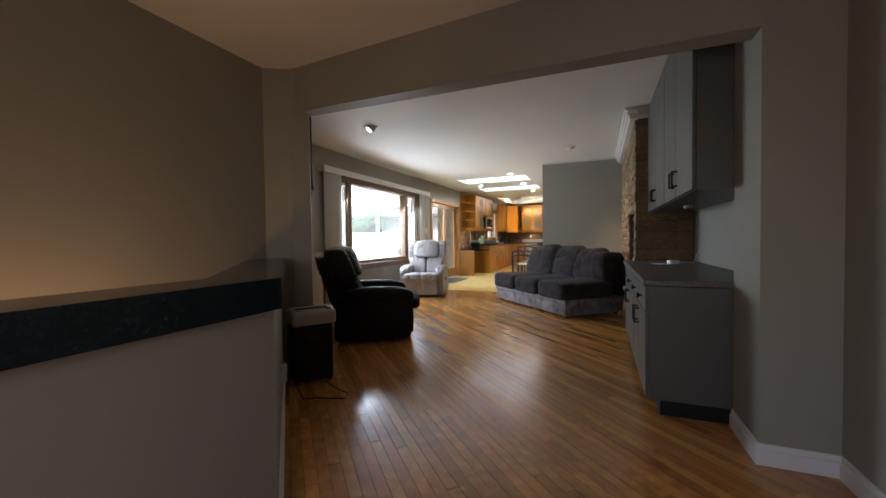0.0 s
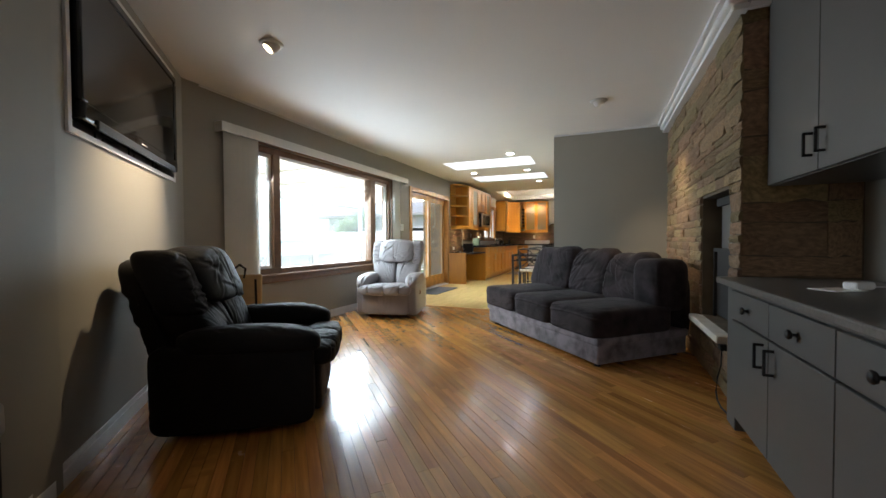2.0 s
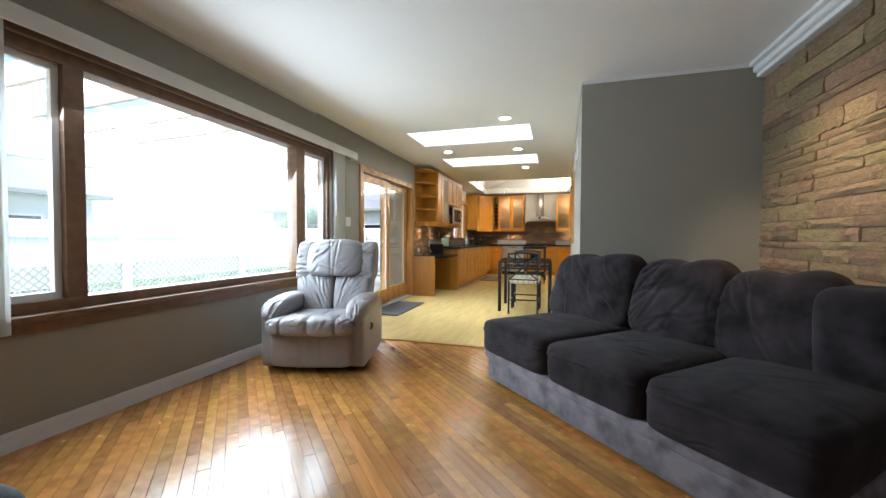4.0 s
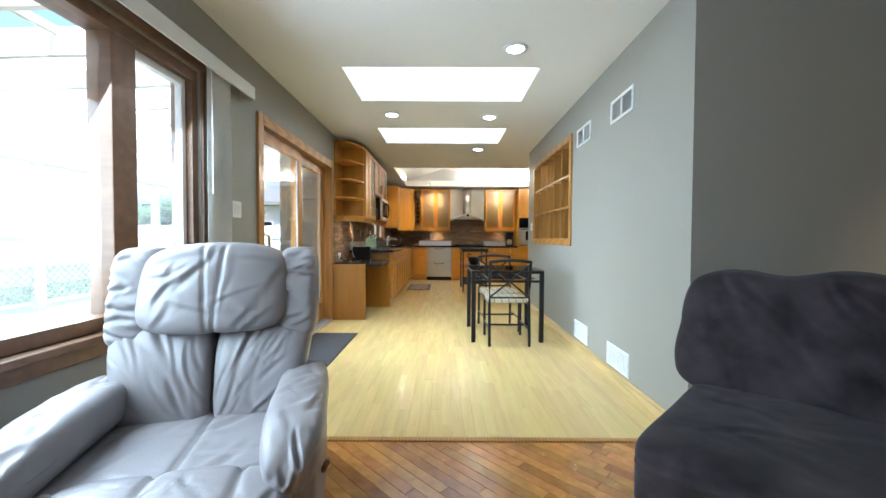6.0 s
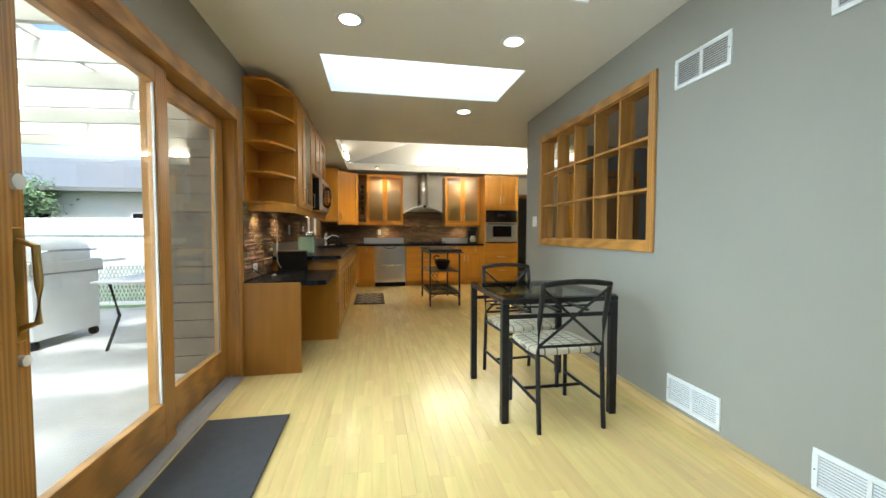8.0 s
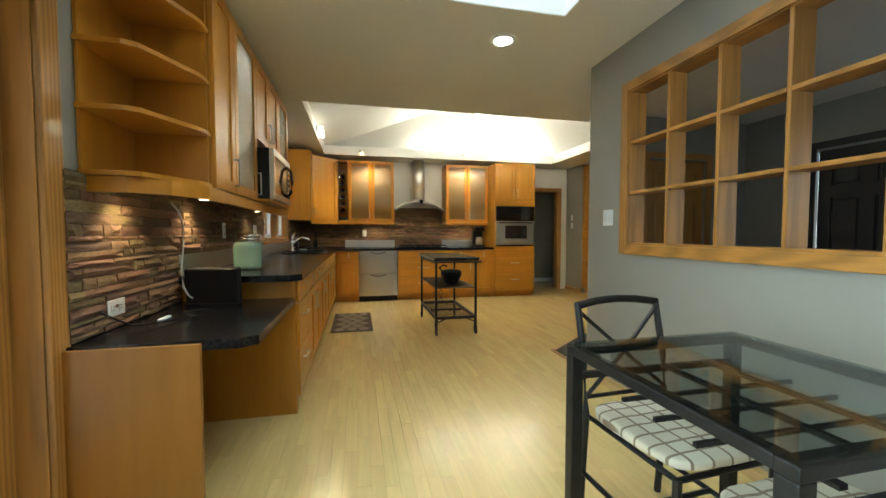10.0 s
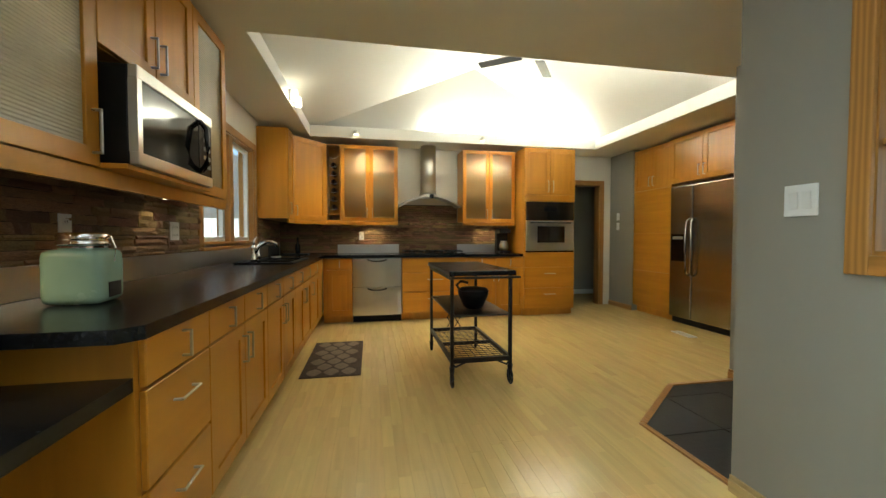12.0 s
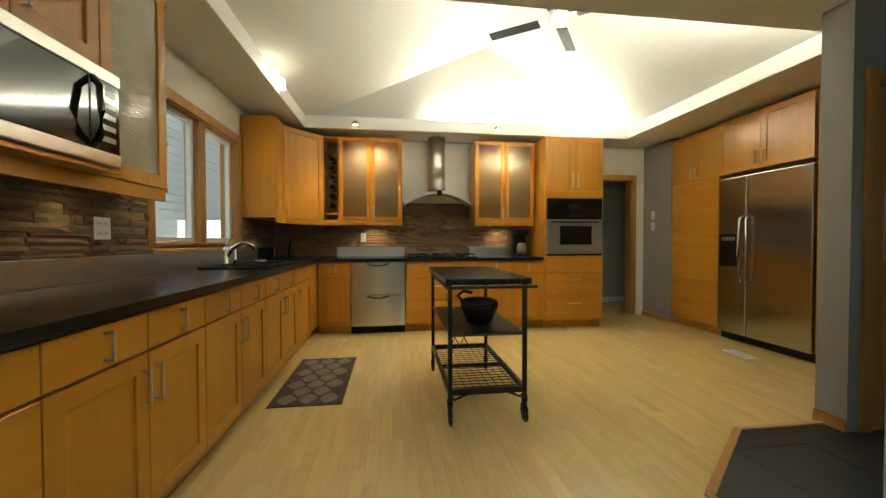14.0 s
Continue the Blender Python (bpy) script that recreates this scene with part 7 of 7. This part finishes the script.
# patio table
pt = thing("patio_table", -5.12, 12.70, -0.06, 0, "long patio table with a pale glass top and thin legs", "table")
part("tabletop", bx(-0.5, 0.5, -1.0, 1.0, 0.70, 0.73, bevel=0.01), SILVER, pt)
for sx in (-1, 1):
    for sy in (-1, 1):
        part("leg", tube([(sx * 0.40, sy * 0.88, 0.70), (sx * 0.34, sy * 0.84, 0.35), (sx * 0.42, sy * 0.92, 0.0)], 0.016), IRON, pt)

# ---- entry slate ----
SLP = [(1.90, 7.75), (1.90, 12.83), (0.33, 12.83), (0.33, 12.93), (-0.27, 12.93), (-0.90, 12.44), (-0.90, 11.85), (-0.82, 11.80), (-0.82, 7.75)]
sl = setting("floor_entry", prism(SLP, -0.006, 0.002), SLATE_TILE, "dark slate floor of the entry", "floor")


def clip_poly(poly, a, b, c):
    """Keeps the part of a plan outline where a*x + b*y >= c."""
    out = []
    n = len(poly)
    for i in range(n):
        p, q = poly[i], poly[(i + 1) % n]
        dp, dq = a * p[0] + b * p[1] - c, a * q[0] + b * q[1] - c
        if dp >= 0:
            out.append(p)
        if (dp > 0) != (dq > 0) and dp != dq:
            t = dp / (dp - dq)
            out.append((p[0] + (q[0] - p[0]) * t, p[1] + (q[1] - p[1]) * t))
    return out


def add_board(vs, fs, poly, z0, z1, ch=0.0):
    n = len(poly)
    if n < 3:
        return
    k = len(vs)
    vs += [(x, y, z0) for x, y in poly] + [(x, y, z1) for x, y in poly]
    fs.append(tuple(range(k + n, k + 2 * n)))
    for i in range(n):
        j = (i + 1) % n
        fs.append((k + i, k + j, k + n + j, k + n + i))


def board_mesh(name, poly, z0, z1, material):
    vs, fs = [], []
    add_board(vs, fs, poly, z0, z1)
    me = bpy.data.meshes.new(name)
    me.from_pydata(vs, [], fs)
    me.materials.append(material)
    return me


# joints of the entry slate
_tiles = [(x, y) for x in range(8) for y in range(8)]
for i, j in _tiles:
    u0, w0 = -1.4 + i * 0.46, 11.35 + j * 0.46 - 0.9
    c45 = [(u0 + 0.002, w0 + 0.002), (u0 + 0.457, w0 + 0.002), (u0 + 0.457, w0 + 0.457), (u0 + 0.002, w0 + 0.457)]
    p = c45
    for a, b, c in ((-1, 0, -1.89), (0, -1, -12.925), (1, 0, -0.895), (0.614, -0.789, -10.36), (0, 1, 9.0)):
        p = clip_poly(p, a, b, c)
        if len(p) < 3:
            break
    if len(p) >= 3 and all(not (x < -0.83 and y < 11.84) for x, y in p) and all(not (x > 0.33 and y > 12.83) for x, y in p):
        o = new("tile", board_mesh("tile", p, 0.0022, 0.007, SLATE_TILE))
        o.parent = sl
setting("trim_slate_edge", join(turned(bx(0, 0.798, -0.02, 0.02, 0, 0.012, bevel=0.003), pose(-0.90, 12.45, 0, 0, 0, 37.9)), bx(-0.27, 0.33, 12.93, 12.965, 0, 0.012, bevel=0.003), bx(-0.935, -0.90, 11.85, 12.45, 0, 0.012, bevel=0.003)), OAKH, "oak strip round the slate", "trim")

# ---- oak strips, laid slantwise ----
rs = random.Random(5)
SW = 0.057
u_ = Vector((-0.7071, 0.7071))
v_ = Vector((0.7071, 0.7071))
LIV = [((0, -1), -7.534), ((0, 1), 1.06), ((1, 0), XL - 0.01), ((-1, 0), -1.0), ((1, 1), -0.12)]
HALLF = [((0, -1), -1.06), ((0, 1), -1.7), ((1, 0), -1.16), ((-1, 0), -1.0)]
near, rest_v, rest_f = [], [], []
floor_living = bpy.data.objects["floor_living"]
k = -1.6
while k < 6.3:
    s = -3.6 + rs.uniform(-0.8, 0)
    while s < 9.0:
        ln = rs.choice((0.35, 0.5, 0.7, 0.9, 1.15, 1.4))
        g = 0.0011
        quad = [u_ * a + v_ * b for a, b in ((s + g, k + g), (s + ln - g, k + g), (s + ln - g, k + SW - g), (s + g, k + SW - g))]
        quad = [(p.x, p.y) for p in quad]
        zt = rs.uniform(-0.0006, 0.0006)
        mid = u_ * (s + ln / 2) + v_ * (k + SW / 2)
        for clip in (LIV, HALLF):
            p = quad
            for (a, b), c in clip:
                p = clip_poly(p, a, b, c)
                if len(p) < 3:
                    break
            if len(p) >= 3:
                whole = len(p) == 4
                if whole and -2.3 < mid.x < 0.6 and 2.2 < mid.y < 5.4 and len(near) < 300:
                    near.append((mid.copy(), ln, zt))
                else:
                    add_board(rest_v, rest_f, p, -0.012, zt)
        s += ln
    k += SW
for L_ in sorted({l for _, l, _ in near}):
    me = board_mesh("plank", [(-SW / 2 + 0.0007, -L_ / 2 + 0.0007), (SW / 2 - 0.0007, -L_ / 2 + 0.0007), (SW / 2 - 0.0007, L_ / 2 - 0.0007), (-SW / 2 + 0.0007, L_ / 2 - 0.0007)], -0.012, 0.0, FLOOR_OAK)
    for m, l, zt in near:
        if l == L_:
            o = new("plank", me)
            o.parent = floor_living
            o.matrix_basis = pose(m.x, m.y, zt, 0, 0, 45)
me = bpy.data.meshes.new("planks")
me.from_pydata(rest_v, [], rest_f)
me.materials.append(FLOOR_OAK_S)
o = new("planks", me)
o.parent = floor_living
tagged(o, kind="stuff")

# ---- maple strips, laid along the room ----
floor_dining = bpy.data.objects["floor_dining"]
MW_ = 0.066
near, rest_v, rest_f = [], [], []
x = XL - 0.01
while x < 2.28:
    y = 7.576 - rs.uniform(0, 0.4)
    while y < 17.5:
        ln = rs.choice((0.28, 0.36, 0.44, 0.52))
        g = 0.0003
        p = [(x + g, y + g), (x + MW_ - g, y + g), (x + MW_ - g, y + ln - g), (x + g, y + ln - g)]
        mid = (x + MW_ / 2, y + ln / 2)
        if y > 7.576 and -3.3 < mid[0] < -1.0 and mid[1] < 10.2 and len(near) < 300:
            near.append((mid, ln))
        elif not (mid[0] > XD + 0.1 and mid[1] < 11.8):
            for a, b, c in ((0, 1, 7.576), (-1, 0, -2.29)):
                p = clip_poly(p, a, b, c)
                if len(p) < 3:
                    break
            if len(p) >= 3:
                add_board(rest_v, rest_f, p, -0.008, 0.0)
        y += ln
    x += MW_
for L_ in sorted({l for _, l in near}):
    me = board_mesh("plank", [(-MW_ / 2 + 0.0003, -L_ / 2 + 0.0003), (MW_ / 2 - 0.0003, -L_ / 2 + 0.0003), (MW_ / 2 - 0.0003, L_ / 2 - 0.0003), (-MW_ / 2 + 0.0003, L_ / 2 - 0.0003)], -0.008, 0.0, FLOOR_MAPLE)
    for m, l in near:
        if l == L_:
            o = new("plank", me)
            o.parent = floor_dining
            o.matrix_basis = pose(m[0], m[1], 0)
me = bpy.data.meshes.new("planks")
me.from_pydata(rest_v, [], rest_f)
me.materials.append(FLOOR_MAPLE_S)
o = new("planks", me)
o.parent = floor_dining
tagged(o, kind="stuff")


# ---- stones ----
def stone_mesh(name, w, h, d, seed, material):
    """A split stone, rough on its face: w along x, h up z, face at -y."""
    r = random.Random(seed)
    n = 4
    vs, fs = [], []
    for j in range(3):
        for i in range(n + 1):
            ex = abs(i / n * 2 - 1) > 0.99 or j in (0, 2)
            vs.append((-w / 2 + w * i / n, (-0.55 * d if ex else -d) + r.uniform(-0.3, 0.3) * d, h * (j / 2 - 0.5) + (r.uniform(-0.06, 0.06) * h if not j % 2 else 0)))
    for j in range(2):
        for i in range(n):
            a = j * (n + 1) + i
            fs.append((a, a + 1, a + n + 2, a + n + 1))
    m = len(vs)
    ring = [i for i in range(n + 1)] + [n + 1 + n, 2 * (n + 1) + n] + [2 * (n + 1) + i for i in range(n - 1, -1, -1)] + [n + 1]
    for i in ring:
        vs.append((vs[i][0], 0.04, vs[i][2]))
    for q in range(len(ring)):
        q2 = (q + 1) % len(ring)
        fs.append((ring[q2], ring[q], m + q, m + q2))
    me = bpy.data.meshes.new(name)
    me.from_pydata(vs, [], fs)
    me.materials.append(material)
    return me


def courses(u0, u1, z0, z1, hs, ws, holes, rnd):
    """Stone after stone, course by course: middle, width, height."""
    z = z0
    while z < z1 - 0.01:
        h = min(rnd.choice(hs), z1 - z)
        u = u0
        while u < u1 - 0.005:
            w = min(rnd.choice(ws), u1 - u)
            if u1 - (u + w) < min(ws) * 0.4:
                w = u1 - u
            keep = [(u, u + w)]
            for a, b, c, d in holes:
                if c < z + h - 0.005 and d > z + 0.005:
                    nk = []
                    for p, q in keep:
                        if q <= a or p >= b:
                            nk.append((p, q))
                        else:
                            if a - p > 0.02:
                                nk.append((p, a))
                            if q - b > 0.02:
                                nk.append((b, q))
                    keep = nk
            for p, q in keep:
                yield (p + q) / 2, q - p, z + h / 2, h
            u += w
        z += h


def lay_stones(parent, put, gen, material, rnd, d, limit=300, name="stone", rest=None, gap=0.004):
    base = [stone_mesh(name, 1, 1, 1, 100 + i, material) for i in range(10)]
    n = 0
    rv, rf = [], []
    for u, w, z, h in gen:
        g = gap
        dd = d * rnd.uniform(0.5, 1.5)
        m = put(u, z) @ Matrix.Diagonal((w - g, dd, h - g, 1))
        if n < limit:
            o = new(name, rnd.choice(base))
            o.parent = parent
            o.matrix_basis = m
            n += 1
        else:
            me = rnd.choice(base)
            k = len(rv)
            rv += [tuple(m @ v.co) for v in me.vertices]
            rf += [tuple(k + i for i in f.vertices) for f in me.polygons]
    if rv:
        me = bpy.data.meshes.new(name + "s")
        me.from_pydata(rv, [], rf)
        me.materials.append(rest or material)
        o = new(name + "s", me)
        o.parent = parent
        tagged(o, kind="stuff")


rs = random.Random(11)
HS, WS = (0.05, 0.065, 0.08, 0.10, 0.12), (0.16, 0.24, 0.32, 0.42, 0.55)
lay_stones(fp, lambda u, z: pose(FX + 0.028, u, z, 0, 0, -90), courses(FY0, FY1, 0, H - 0.02, HS, WS, [OP], rs), LEDGE, rs, 0.020, 300, gap=0.005)
lay_stones(fp, lambda u, z: pose(u, FY0 + 0.028, z, 0, 0, 0), courses(FX + 0.03, 0.94, 0.83, H - 0.02, (0.12, 0.2, 0.28), (0.3, 0.4, 0.6), [], rs), LEDGE, rs, 0.014, 120, gap=0.004)

HS, WS = (0.022, 0.030, 0.038, 0.046), (0.08, 0.13, 0.19, 0.26, 0.34)
bs = setting("backsplash_left", join(bx(XL + 0.001, XL + 0.010, 10.65, 13.625, 0.77, 1.42), bx(XL + 0.001, XL + 0.010, 13.625, 15.165, 0.77, 1.045), bx(XL + 0.001, XL + 0.010, 15.165, YF - 0.05, 0.77, 1.42)), MORTAR, "split slate backsplash in brown and rust along the counter", "backsplash")
lay_stones(bs, lambda u, z: pose(XL + 0.017, u, z, 0, 0, 90), courses(10.66, YF - 0.05, 0.77, 1.415, HS, WS, [(11.55, 17, 0.7, 1.055), (13.62, 15.18, 1.04, 1.5)], rs), STACK, rs, 0.015, 330, "stone", STACK_S, 0.002)
bs = setting("backsplash_far", join(bx(XL + 0.012, -0.37, YF - 0.010, YF - 0.001, 0.92, 1.39), bx(-2.17, -1.215, YF - 0.010, YF - 0.001, 1.39, 1.66)), MORTAR, "split slate backsplash in brown and grey behind the cooktop", "backsplash")
lay_stones(bs, lambda u, z: pose(u, YF - 0.017, z, 0, 0, 0), courses(XL + 0.02, -0.38, 0.925, 1.385, HS, WS, [], rs), STACK, rs, 0.013, 150, "stone", STACK_S, 0.002)
lay_stones(bs, lambda u, z: pose(u, YF - 0.017, z, 0, 0, 0), courses(-2.165, -1.22, 1.385, 1.65, HS, WS, [], rs), STACK, rs, 0.013, 60, "stone", STACK_S, 0.002)
